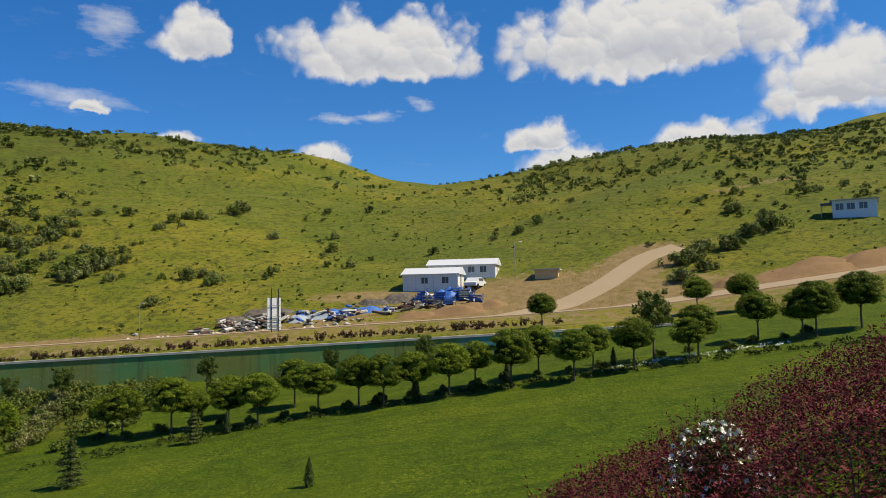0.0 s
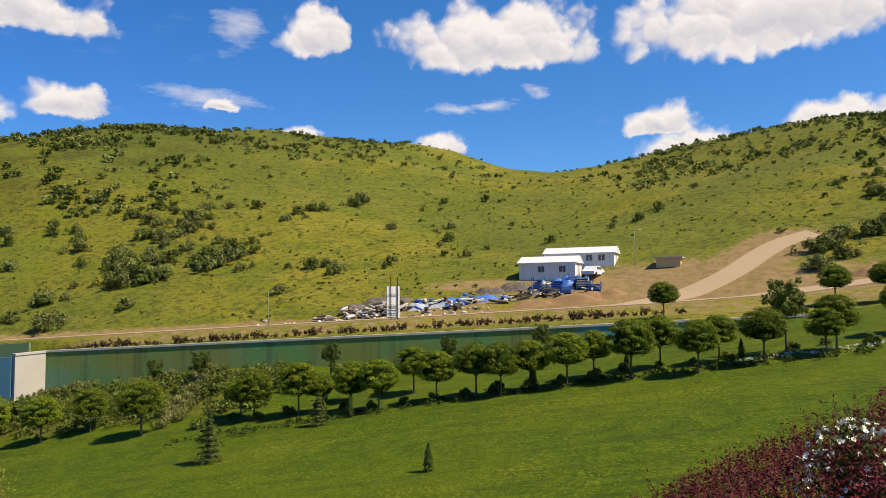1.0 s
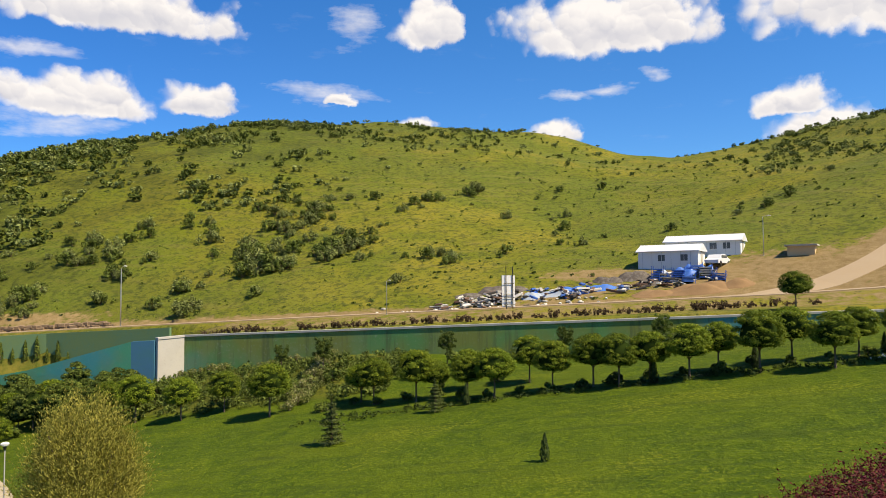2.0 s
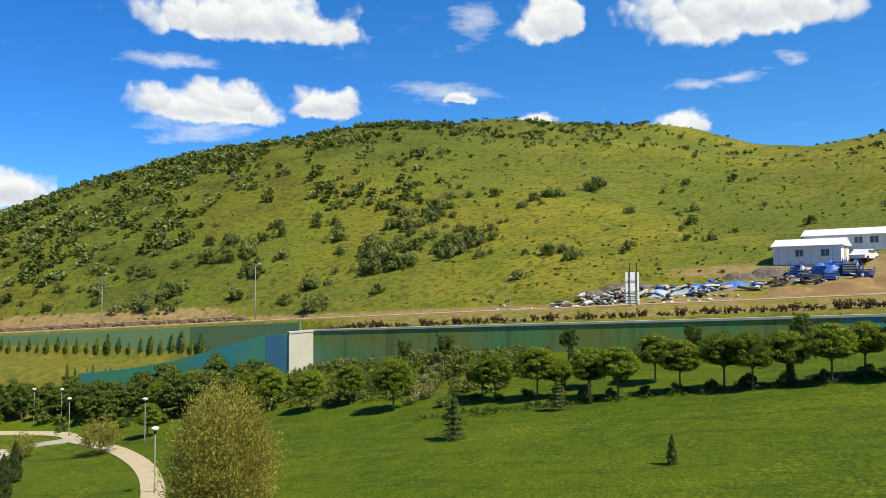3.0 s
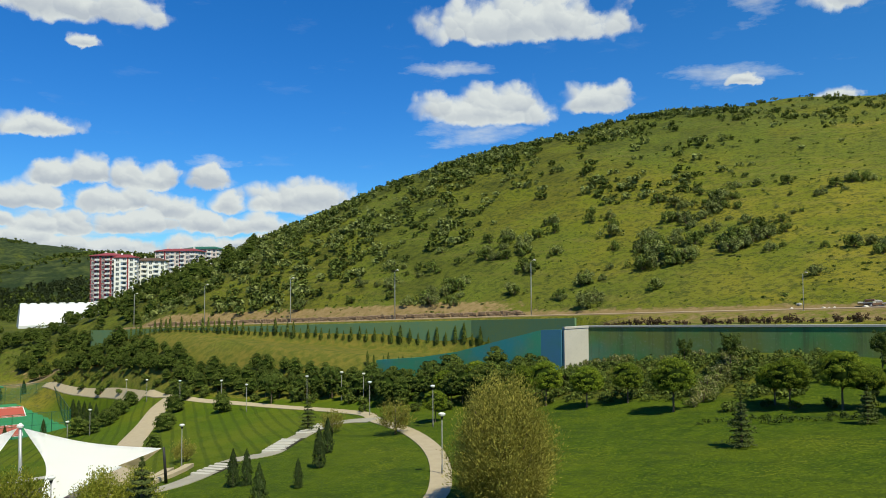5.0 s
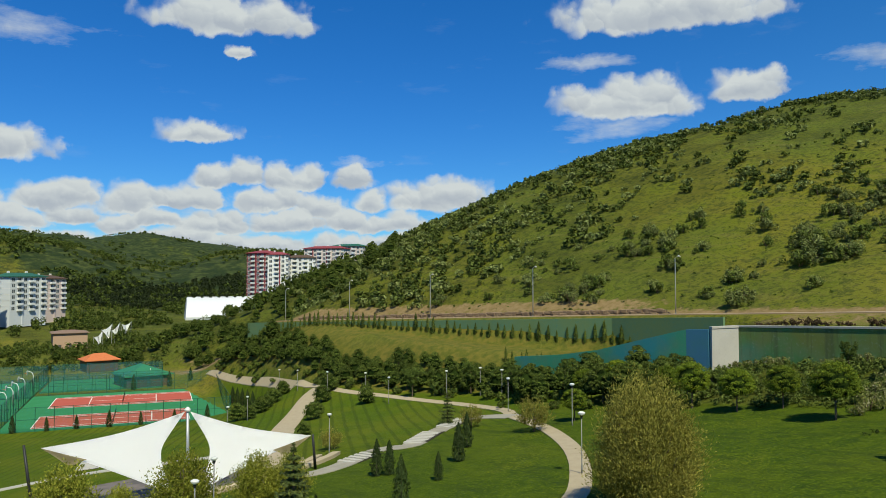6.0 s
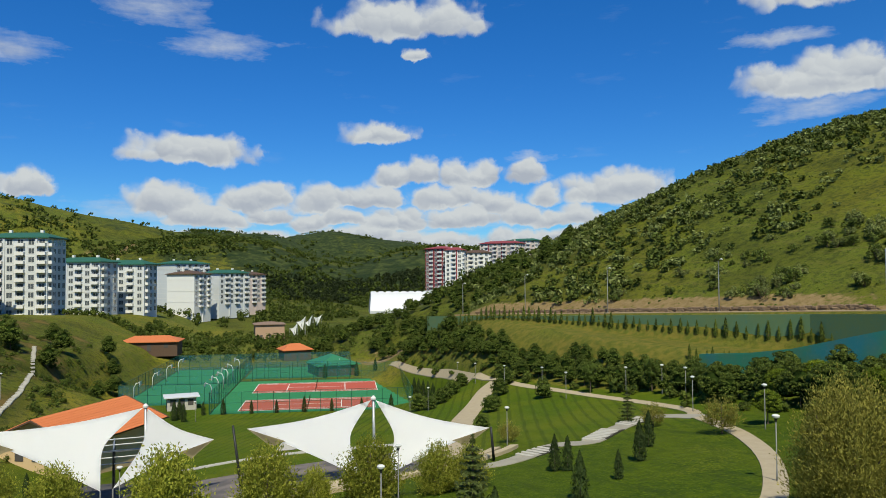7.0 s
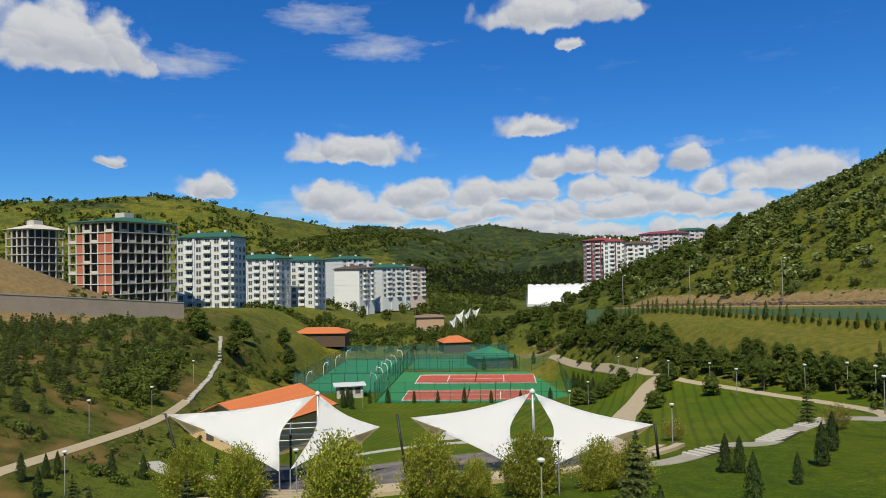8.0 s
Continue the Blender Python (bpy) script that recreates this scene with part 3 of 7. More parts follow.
def tube(bm, pts, radii, sides=6):
    """A tapered limb along points."""
    rings = []
    for k, (p, r) in enumerate(zip(pts, radii)):
        p = Vector(p)
        d = (Vector(pts[min(k + 1, len(pts) - 1)]) - Vector(pts[max(k - 1, 0)])).normalized()
        a = d.orthogonal().normalized()
        b = d.cross(a)
        rings.append([bm.verts.new(p + (a * math.cos(2 * math.pi * i / sides) + b * math.sin(2 * math.pi * i / sides)) * r) for i in range(sides)])
    for r0, r1 in zip(rings, rings[1:]):
        # bring the rings into step
        off = min(range(sides), key=lambda o: (r1[o].co - r0[0].co).length)
        for i in range(sides):
            bm.faces.new((r0[i], r0[(i + 1) % sides], r1[(i + 1 + off) % sides], r1[(i + off) % sides]))
    bm.faces.new(rings[-1])
    bm.faces.new(rings[0][::-1])


def bm_mesh(name, bm, material, smooth=False):
    me = bpy.data.meshes.new(name)
    bmesh.ops.recalc_face_normals(bm, faces=bm.faces)
    bm.to_mesh(me)
    bm.free()
    for m in material if isinstance(material, (list, tuple)) else [material]:
        me.materials.append(m)
    if smooth:
        me.polygons.foreach_set("use_smooth", [True] * len(me.polygons))
    return me


def part(name, bm, material, parent, label="", smooth=False):
    ob = new(name, bm_mesh(name, bm, material, smooth))
    ob.parent = parent
    return tagged(ob, label)


def crown_points(rng, n, centre, radii, clumps, fill=0.25, spread=0.34, dome=0.0, shell=0.58):
    """Places and outward normals of leaves: clumps on an uneven ellipsoid, and some inside."""
    d = rng.normal(0, 1, (clumps, 3))
    d /= np.linalg.norm(d, axis=1)[:, None]
    cr = rng.uniform(shell, 0.92, clumps)[:, None]
    cc = d * cr
    pick = rng.integers(0, clumps, n)
    o = rng.normal(0, 1, (n, 3))
    o /= np.linalg.norm(o, axis=1)[:, None]
    rad = spread * rng.uniform(0.55, 1.0, clumps)[pick][:, None] * rng.uniform(0.6, 1.05, (n, 1))
    p = cc[pick] + o * rad
    inner = rng.random(n) < fill
    p[inner] *= rng.uniform(0.4, 0.95, (inner.sum(), 1))
    nr = o + 0.8 * p
    low = p[:, 2] < 0
    p[low, 2] *= 1 - dome
    return p * np.asarray(radii) + np.asarray(centre), nr


def tree(name, seed, height, crown_r, crown_h, stem, leaves, leaf, material, clumps=26, limbs=7, droop=0.0, stretch=1.0, spread=0.34, trunk_r=0.07, dome=0.0, shell=0.58):
    """A tree of its own: an Empty at its base with a trunk, limbs and a crown."""
    rng = rnd(seed)
    root = new(name)
    bm = bmesh.new()
    lean = rng.normal(0, 0.06, 2) * height * 0.3
    mid = stem + crown_h * 0.45
    tube(bm, [(0, 0, -0.25), (0, 0, 0.05), (lean[0] * 0.5, lean[1] * 0.5, stem * 0.6), (lean[0], lean[1], stem + crown_h * 0.1), (lean[0], lean[1], mid)],
         [trunk_r * 1.5, trunk_r * 1.15, trunk_r * 0.9, trunk_r * 0.8, trunk_r * 0.3], 7)
    part("trunk", bm, M_BARK, root, smooth=True)
    for i in range(limbs):
        bm = bmesh.new()
        a = 2 * math.pi * (i + rng.random() * 0.6) / limbs
        r, z0 = crown_r * rng.uniform(0.5, 0.8), stem + crown_h * rng.uniform(-0.02, 0.25)
        z1 = stem + crown_h * rng.uniform(0.35, 0.8)
        tube(bm, [(lean[0], lean[1], z0), (lean[0] + math.cos(a) * r * 0.45, lean[1] + math.sin(a) * r * 0.45, z0 + (z1 - z0) * 0.6), (lean[0] + math.cos(a) * r, lean[1] + math.sin(a) * r, z1)],
             [trunk_r * 0.5, trunk_r * 0.35, trunk_r * 0.12], 5)
        part("limb", bm, M_BARK, root, smooth=True)
    p, nr = crown_points(rng, leaves, (lean[0], lean[1], stem + crown_h / 2), (crown_r, crown_r, crown_h / 2), clumps, spread=spread, dome=dome, shell=shell)
    v, f = quads(p, nr, leaf, rng, stretch, droop)
    ob = new("crown", leaf_mesh("crown", v, f, material))
    ob.parent = root
    return root


def lumpy_crown(rng, n, width, height, z0, prof, leaf, clumps, size, stretch=1.0, droop=0.0, loose=0.0):
    """Leaves on many small rounded tufts, which cover a shape turned about its stem."""
    us = np.linspace(0, 1, len(prof))
    fine = np.linspace(0, 1, 400)
    ring = np.interp(fine, us, prof) * width / 2
    area = (ring + 0.05) * np.hypot(np.gradient(ring), height / 400)
    area[-12:] += ring[-1] ** 2 / 24
    u = rng.choice(fine, clumps, p=area / area.sum())
    k = len(u)
    a = np.arange(k) * 2.39996 + rng.uniform(-0.5, 0.5, k)
    r = np.interp(u, us, prof) * width / 2 * (0.92 - loose * rng.random(k)) - size * 0.5
    C = np.stack([np.cos(a) * r, np.sin(a) * r, z0 + size * 0.4 + u * (height - size * 0.8)], 1)
    rad = size * rng.uniform(0.65, 1.25, k)
    pick = rng.integers(0, k, n)
    o = rng.normal(0, 1, (n, 3))
    o[:, 2] = np.where(o[:, 2] < 0, o[:, 2] * rng.choice([-1.0, -0.8, 0.5], n), o[:, 2])
    o /= np.linalg.norm(o, axis=1)[:, None]
    P = C[pick] + o * (rad[pick] * rng.uniform(0.75, 1.08, n))[:, None] * [1, 1, 0.66]
    return quads(P, o + [0, 0, 0.25], leaf, rng, stretch, droop, 0.26)


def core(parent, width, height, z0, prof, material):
    """Solid shell in the crown, coloured near-black for the shade among inner leaves."""
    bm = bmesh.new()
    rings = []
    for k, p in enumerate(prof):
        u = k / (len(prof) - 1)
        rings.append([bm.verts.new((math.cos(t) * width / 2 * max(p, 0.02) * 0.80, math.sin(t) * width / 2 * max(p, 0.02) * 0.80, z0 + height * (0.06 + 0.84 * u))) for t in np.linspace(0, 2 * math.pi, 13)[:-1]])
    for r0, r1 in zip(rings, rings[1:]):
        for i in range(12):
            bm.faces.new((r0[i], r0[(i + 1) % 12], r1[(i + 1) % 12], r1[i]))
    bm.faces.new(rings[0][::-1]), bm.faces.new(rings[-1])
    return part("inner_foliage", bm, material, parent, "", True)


def clipped_tree(name, seed, width, height, stem, prof, leaves, leaf, material, inner, trunk_r=0.06, clumps=110, tuft=0.26, stretch=1.0, droop=0.0, loose=0.0, core_share=0.82, limbs=3):
    """A tree with a closed, rounded head on a bare trunk."""
    rng = rnd(seed)
    root = new(name)
    bm = bmesh.new()
    tube(bm, [(0, 0, -0.25), (0, 0, 0.05), (0.02, 0.01, stem * 0.6), (0, 0, stem + height * 0.3)], [trunk_r * 1.5, trunk_r * 1.15, trunk_r * 0.9, trunk_r * 0.8], 7)
    part("trunk", bm, M_BARK, root, smooth=True)
    for i in range(limbs):
        a = 2.1 * i + rng.random()
        bm = bmesh.new()
        tube(bm, [(0, 0, stem * 0.9), (math.cos(a) * width * 0.12, math.sin(a) * width * 0.12, stem + height * 0.15), (math.cos(a) * width * 0.3, math.sin(a) * width * 0.3, stem + height * 0.4)], [trunk_r * 0.6, trunk_r * 0.4, trunk_r * 0.2], 5)
        part("limb", bm, M_BARK, root, smooth=True)
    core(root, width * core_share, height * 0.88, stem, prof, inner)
    v, f = lumpy_crown(rng, leaves, width, height, stem, prof, leaf, clumps, tuft, stretch, droop, loose)
    ob = new("crown", leaf_mesh("crown", v, f, material))
    ob.parent = root
    return root


def airy_tree(name, seed, width, height, base, prof, strands, per, leaf, material, trunk_r=0.1, limbs=9, ragged=0.16, fuzz=0.085, slim=0.36):
    """A tree of long rising twigs set with narrow leaves: gaps between them, and an uneven fringe."""
    rng = rnd(seed)
    root = new(name)
    us = np.linspace(0, 1, len(prof))
    fine = np.linspace(0, 1, 300)
    ring = np.interp(fine, us, prof)
    u = rng.choice(fine, strands, p=(ring + 0.1) / (ring + 0.1).sum())
    a = np.arange(strands) * 2.39996 + rng.uniform(-0.4, 0.4, strands)
    lump = 1 + 0.10 * np.sin(3 * a + 9 * u) + 0.08 * np.sin(5 * a - 14 * u + seed)
    R = np.interp(u, us, prof) * width / 2 * lump * (1 - ragged * rng.random(strands) ** 0.5 * 2.2 + ragged * 0.8)
    E = np.stack([np.cos(a) * R, np.sin(a) * R, base + u * height + rng.normal(0, 0.03 * height, strands)], 1)
    S = np.stack([E[:, 0] * 0.22, E[:, 1] * 0.22, base + np.maximum(0.02, u * 0.62 - 0.16) * height], 1)
    C = (S + E) / 2 + np.stack([E[:, 0] * 0.16, E[:, 1] * 0.16, -0.02 * height + 0 * u], 1)
    k = np.repeat(np.arange(strands), per)
    w = (0.22 + 0.80 * rng.random(len(k)) ** 0.75)[:, None]
    P = S[k] * (1 - w) ** 2 + 2 * C[k] * w * (1 - w) + E[k] * w * w
    T = 2 * (C[k] - S[k]) * (1 - w) + 2 * (E[k] - C[k]) * w
    T /= np.linalg.norm(T, axis=1)[:, None] + 1e-9
    P = P + rng.normal(0, 1, P.shape) * fuzz * width / 2 * (0.5 + 0.5 * w)
    P[:, 2] = np.maximum(P[:, 2], 0.05)
    ax = T + rng.normal(0, 0.45, T.shape)
    ax /= np.linalg.norm(ax, axis=1)[:, None]
    out = P * [1, 1, 0] / (width / 2) + [0, 0, 0.55] + rng.normal(0, 0.35, P.shape)
    side = np.cross(ax, out)
    side /= np.linalg.norm(side, axis=1)[:, None] + 1e-9
    sz = (leaf * rng.uniform(0.6, 1.35, len(k)))[:, None]
    v = np.stack([P - ax * sz, P + side * sz * slim, P + ax * sz, P - side * sz * slim], 1).reshape(-1, 3)
    ob = new("crown", leaf_mesh("crown", v, np.arange(len(v)).reshape(-1, 4), material))
    ob.parent = root
    bm = bmesh.new()
    tube(bm, [(0, 0, -0.25), (0, 0, 0.1), (0.03, 0.02, base + height * 0.3), (0, 0, base + height * 0.72)], [trunk_r * 1.4, trunk_r, trunk_r * 0.7, trunk_r * 0.15], 7)
    part("trunk", bm, M_BARK, root, smooth=True)
    for i in range(limbs):
        j = int(i * strands / limbs)
        bm = bmesh.new()
        tube(bm, [(0, 0, S[j, 2] * 0.75 + 0.05), tuple(S[j]), tuple(C[j]), tuple((C[j] + E[j]) / 2)], [trunk_r * 0.5, trunk_r * 0.32, trunk_r * 0.2, trunk_r * 0.08], 4)
        part("limb", bm, M_BARK, root)
    return root


def conifer(name, seed, height, width, leaves, leaf, material, tiers=9):
    rng = rnd(seed)
    root = new(name)
    bm = bmesh.new()
    tube(bm, [(0, 0, -0.2), (0, 0, height * 0.3), (0, 0, height * 0.97)], [height * 0.028, height * 0.02, 0.008], 6)
    part("trunk", bm, M_BARK, root)
    P, N = [], []
    per = max(5, leaves // (tiers * 8))
    for k in range(tiers):
        u = k / (tiers - 1)
        z = height * (0.10 + 0.80 * u)
        r = width / 2 * (1 - u) ** 0.8 * rng.uniform(0.85, 1.1) + 0.06
        arms = 8
        for i in range(arms):
            a = 2 * math.pi * (i + 0.5 * (k % 2) + rng.uniform(-0.25, 0.25)) / arms
            w = rng.random(per) ** 0.7
            rr = r * w * rng.uniform(0.75, 1.15)
            zz = z - 0.16 * r * w + 0.10 * r * w * w + rng.normal(0, height * 0.012, per)
            side = rng.normal(0, 0.10 * r + 0.02, per)
            P.append(np.stack([np.cos(a) * rr - np.sin(a) * side, np.sin(a) * rr + np.cos(a) * side, zz], 1))
            N.append(np.tile([0.3 * math.cos(a), 0.3 * math.sin(a), 1.0], (per, 1)))
    P.append(np.stack([rng.normal(0, 0.02, 20), rng.normal(0, 0.02, 20), rng.uniform(height * 0.88, height, 20)], 1))
    N.append(rng.normal(0, 1, (20, 3)))
    v, f = quads(np.concatenate(P), np.concatenate(N), leaf, rng, 1.4)
    ob = new("foliage", leaf_mesh("foliage", v, f, material))
    ob.parent = root
    return root


def cypress(name, seed, height, width, leaves, leaf, material=None):
    """A narrow upright evergreen."""
    rng = rnd(seed)
    root = new(name)
    bm = bmesh.new()
    tube(bm, [(0, 0, -0.15), (0, 0, height * 0.25), (0, 0, height * 0.9)], [height * 0.02 + 0.01, height * 0.016, 0.008], 6)
    part("trunk", bm, M_BARK, root)
    u = rng.random(leaves)
    prof = np.interp(u, [0, 0.06, 0.25, 0.55, 0.85, 1], [0.55, 0.9, 1.0, 0.75, 0.35, 0.03])
    a = rng.uniform(0, 2 * math.pi, leaves)
    lump = 1 + 0.16 * np.sin(a * 3 + u * 17) + 0.10 * np.sin(a * 5 - u * 31)
    r = width / 2 * prof * lump * rng.uniform(0.65, 1.05, leaves)
    P = np.stack([np.cos(a) * r, np.sin(a) * r, height * (0.03 + 0.97 * u)], 1)
    N = np.stack([np.cos(a), np.sin(a), 0.5 + 0 * a], 1)
    v, f = quads(P, N, leaf, rng, 1.9, 2.5)
    ob = new("foliage", leaf_mesh("foliage", v, f, material or M_CYP))
    ob.parent = root
    return root


def bush(name, seed, r, h, leaves, leaf, material, clumps=9, stems=4):
    """A low shrub on several stems."""
    rng = rnd(seed)
    root = new(name)
    bm = bmesh.new()
    for i in range(stems):
        a = 2 * math.pi * (i + rng.random()) / stems
        tube(bm, [(0.06 * math.cos(a), 0.06 * math.sin(a), -0.2), (0.25 * r * math.cos(a), 0.25 * r * math.sin(a), h * 0.35), (0.55 * r * math.cos(a), 0.55 * r * math.sin(a), h * 0.7)], [0.05, 0.035, 0.012], 4)
    part("stem", bm, M_BARK, root)
    c = np.zeros((clumps, 3))
    c[:, :2] = rng.normal(0, 0.42, (clumps, 2))
    c[:, 2] = rng.uniform(0.30, 0.78, clumps) - 0.25 * (c[:, 0] ** 2 + c[:, 1] ** 2)
    pick = rng.integers(0, clumps, leaves)
    o = rng.normal(0, 1, (leaves, 3))
    o /= np.linalg.norm(o, axis=1)[:, None]
    p = c[pick] + o * (rng.uniform(0.20, 0.40, clumps)[pick] * rng.uniform(0.6, 1.05, leaves))[:, None]
    p[:, 2] = np.maximum(p[:, 2], 0.03)
    v, f = quads(p * [r, r, h], o + [0, 0, 0.3], leaf, rng, jitter=0.3)
    ob = new("foliage", leaf_mesh("foliage", v, f, material))
    ob.parent = root
    return root


def stand(ob, x, y, turn=0.0, s=1.0, sink=0.0):
    """Moves a thing to its place on the ground."""
    ob.matrix_basis = Matrix.LocRotScale((x, y, gz(x, y) - sink), Euler((0, 0, radians(turn))), (s, s, s))
    return ob


def again(ob, x, y, turn=0.0, s=1.0, sink=0.0, sz=None):
    c = copy_thing(ob, Matrix.Identity(4))
    c.matrix_basis = Matrix.LocRotScale((x, y, gz(x, y) - sink), Euler((0, 0, radians(turn))), (s, s, sz or s))
    return c

# ---- small building helpers ----
def polar(az, r):
    """A place by its bearing to the left of +y, in degrees, and its distance from the terrace."""
    return -math.sin(radians(az)) * r, math.cos(radians(az)) * r


def box(bm, lo, hi, bevel=0.0):
    v = [bm.verts.new((x, y, z)) for z in (lo[2], hi[2]) for y in (lo[1], hi[1]) for x in (lo[0], hi[0])]
    faces = [bm.faces.new([v[i] for i in q]) for q in ((0, 2, 3, 1), (4, 5, 7, 6), (0, 1, 5, 4), (2, 6, 7, 3), (0, 4, 6, 2), (1, 3, 7, 5))]
    if bevel:
        bmesh.ops.bevel(bm, geom=list({e for f in faces for e in f.edges}), offset=bevel, segments=1, affect="EDGES")
    return bm


def block(name, lo, hi, material, parent, label="", bevel=0.0):
    return part(name, box(bmesh.new(), lo, hi, bevel), material, parent, label)


def shared(name, me, parent, loc, rz=0.0, scale=None):
    """An object on mesh data that alike pieces share."""
    ob = new(name, me)
    ob.parent = parent
    ob.location, ob.rotation_euler = loc, (0, 0, rz)
    if scale:
        ob.scale = scale
    return ob


def rod(bm, a, b, r, sides=6):
    tube(bm, [a, b], [r, r], sides)
    return bm

# ---- walls, road, paths ----
def ribbon(name, pts, width, material, lift=0.05, step=1.5, label="", category="", thick=0.12):
    """A strip of paving laid on the ground along a line, with its own thickness."""
    pts = [np.array(p, float) for p in pts]
    # smooth the line
    for _ in range(2):
        q = [pts[0]]
        for a, b in zip(pts, pts[1:]):
            q += [a * 0.75 + b * 0.25, a * 0.25 + b * 0.75]
        pts = q + [pts[-1]]
    line = [pts[0]]
    for a, b in zip(pts, pts[1:]):
        n = max(1, int(np.linalg.norm(b - a) / step))
        line += [a + (b - a) * (k + 1) / n for k in range(n)]
    line = np.array(line)
    d = np.gradient(line, axis=0)
    d /= np.linalg.norm(d, axis=1)[:, None] + 1e-9
    nrm = np.stack([-d[:, 1], d[:, 0]], 1)
    cols = 5
    V, F = [], []
    for k in range(len(line)):
        for c in range(cols):
            e = (c / (cols - 1) - 0.5) * width
            x, y = line[k] + nrm[k] * e
            V.append((x, y, gz(x, y) + lift))
    n = len(line)
    for k in range(n - 1):
        for c in range(cols - 1):
            F.append((k * cols + c, (k + 1) * cols + c, (k + 1) * cols + c + 1, k * cols + c + 1))
    base = len(V)
    for k in range(n):
        for c in (0, cols - 1):
            x, y, z = V[k * cols + c]
            V.append((x, y, z - thick - lift))
    for k in range(n - 1):
        F.append((k * cols, base + 2 * k, base + 2 * k + 2, (k + 1) * cols))
        F.append((k * cols + cols - 1, (k + 1) * cols + cols - 1, base + 2 * k + 3, base + 2 * k + 1))
    ob = mesh_object(name, V, F, material)
    return tagged(ob, label, category, kind="structure")


def wall_material():
    t = Tree("painted_wall")
    p = t.pos()
    a, b, c = t.noise(p, 0.13, 3), t.noise(p, 0.5, 5), t.noise(p, 4.0, 4)
    col = t.mix(t.ramp(a, 0.40, 0.60), (0.19, 0.22, 0.050), (0.100, 0.25, 0.080))
    col = t.mix(t.ramp(t.noise(p, 0.07, 2), 0.56, 0.70), col, (0.045, 0.25, 0.26))
    col = t.mix(t.math("MULTIPLY", t.ramp(b, 0.45, 0.7), 0.45), col, (0.19, 0.24, 0.10))
    run = t.n("ShaderNodeVectorMath", {1: (1.6, 1.6, 0.10)}, {0: p}, op="MULTIPLY").outputs[0]
    col = t.mix(t.ramp(t.noise(run, 0.9, 5, 0.65), 0.48, 0.70, 0.0, 0.6), col, (0.085, 0.10, 0.045))
    col = t.mix(t.math("MULTIPLY", t.ramp(c, 0.55, 0.8), 0.3), col, (0.36, 0.40, 0.29))
    return t.done(col, 0.8, 0, t.bump(c, 0.3, 0.03), 0.25)


M_WALL = wall_material()


def wing_material():
    t = Tree("painted_wing")
    p = t.pos()
    b, c = t.noise(p, 0.4, 5), t.noise(p, 4.0, 4)
    col = t.mix(t.ramp(t.noise(p, 0.12, 3), 0.42, 0.60), (0.060, 0.27, 0.15), (0.045, 0.24, 0.25))
    col = t.mix(t.math("MULTIPLY", t.ramp(b, 0.45, 0.7), 0.4), col, (0.13, 0.22, 0.12))
    col = t.mix(t.math("MULTIPLY", t.ramp(c, 0.55, 0.8), 0.3), col, (0.24, 0.30, 0.26))
    return t.done(col, 0.8, 0, t.bump(c, 0.3, 0.03), 0.25)


M_WING = wing_material()


def wall_run(name, ends, tops, bases, thick, material, label, n=24, cap=True):
    """A retaining wall along a straight line in plan, with a concrete coping."""
    (ax, ay), (bx, by) = ends
    root = new(name)
    d = np.array([bx - ax, by - ay])
    d /= np.linalg.norm(d)
    nx, ny = -d[1], d[0]
    for kind in ("panel", "coping"):
        bm = bmesh.new()
        over = 0.0 if kind == "panel" else 0.07
        rows = []
        for k in range(n + 1):
            u = k / n
            x, y = ax + (bx - ax) * u, ay + (by - ay) * u
            top, base = tops[0] + (tops[1] - tops[0]) * u, bases[0] + (bases[1] - bases[0]) * u
            lo, hi = (base - 0.8, top - 0.12) if kind == "panel" else (top - 0.12, top + 0.06)
            rows.append([bm.verts.new((x + nx * s * (thick / 2 + over), y + ny * s * (thick / 2 + over), z)) for s, z in ((-1, lo), (1, lo), (1, hi), (-1, hi))])
        for r0, r1 in zip(rows, rows[1:]):
            for i in range(4):
                bm.faces.new((r0[i], r0[(i + 1) % 4], r1[(i + 1) % 4], r1[i]))
        bm.faces.new(rows[0][::-1]), bm.faces.new(rows[-1])
        if kind == "panel" or cap:
            part(kind, bm, material if kind == "panel" else M_CONC, root, "" if kind == "panel" else "pale concrete coping")
    return tagged(root, label, "wall", kind="structure")


E0 = EYE
wall_run("wall_main", ((-46.8, 61.6), (46, 62.0)), (E0 - 4.65, E0 - 0.55), (E0 - 9.0, E0 - 3.5), 0.45, M_WALL, "long retaining wall painted in worn green and blue")
wall_run("wall_end", ((-47.7, 59.1), (-46.5, 61.45)), (E0 - 4.75, E0 - 4.65), (E0 - 9.4, E0 - 9.2), 0.5, M_CONC, "pale bare concrete pier at the bend of the retaining wall", n=2)
M_PANEL = plain("blue_wall_paint", (0.055, 0.17, 0.27), 0.8, vary=0.3, scale=0.5, dirt=(0.06, 0.20, 0.16))
wing = ((-47.9, 59.2, 4.85, 10.5), (-50.4, 59.0, 4.98, 10.8), (-55.1, 58.6, 6.16, 11.6), (-62.2, 58.1, 7.95, 12.8), (-68.1, 57.6, 8.96, 13.8), (-76.0, 57.0, 9.85, 15.0))
for k, ((ax, ay, at, ab), (bx, by, bt, bb)) in enumerate(zip(wing, wing[1:])):
    wall_run("wall_wing", ((ax, ay), (bx, by)), (E0 - at, E0 - bt), (E0 - ab, E0 - bb), 0.45, M_WING if k else M_PANEL, "descending wing of the green and blue retaining wall" if k else "blue painted panel of the retaining wall", n=4, cap=False)
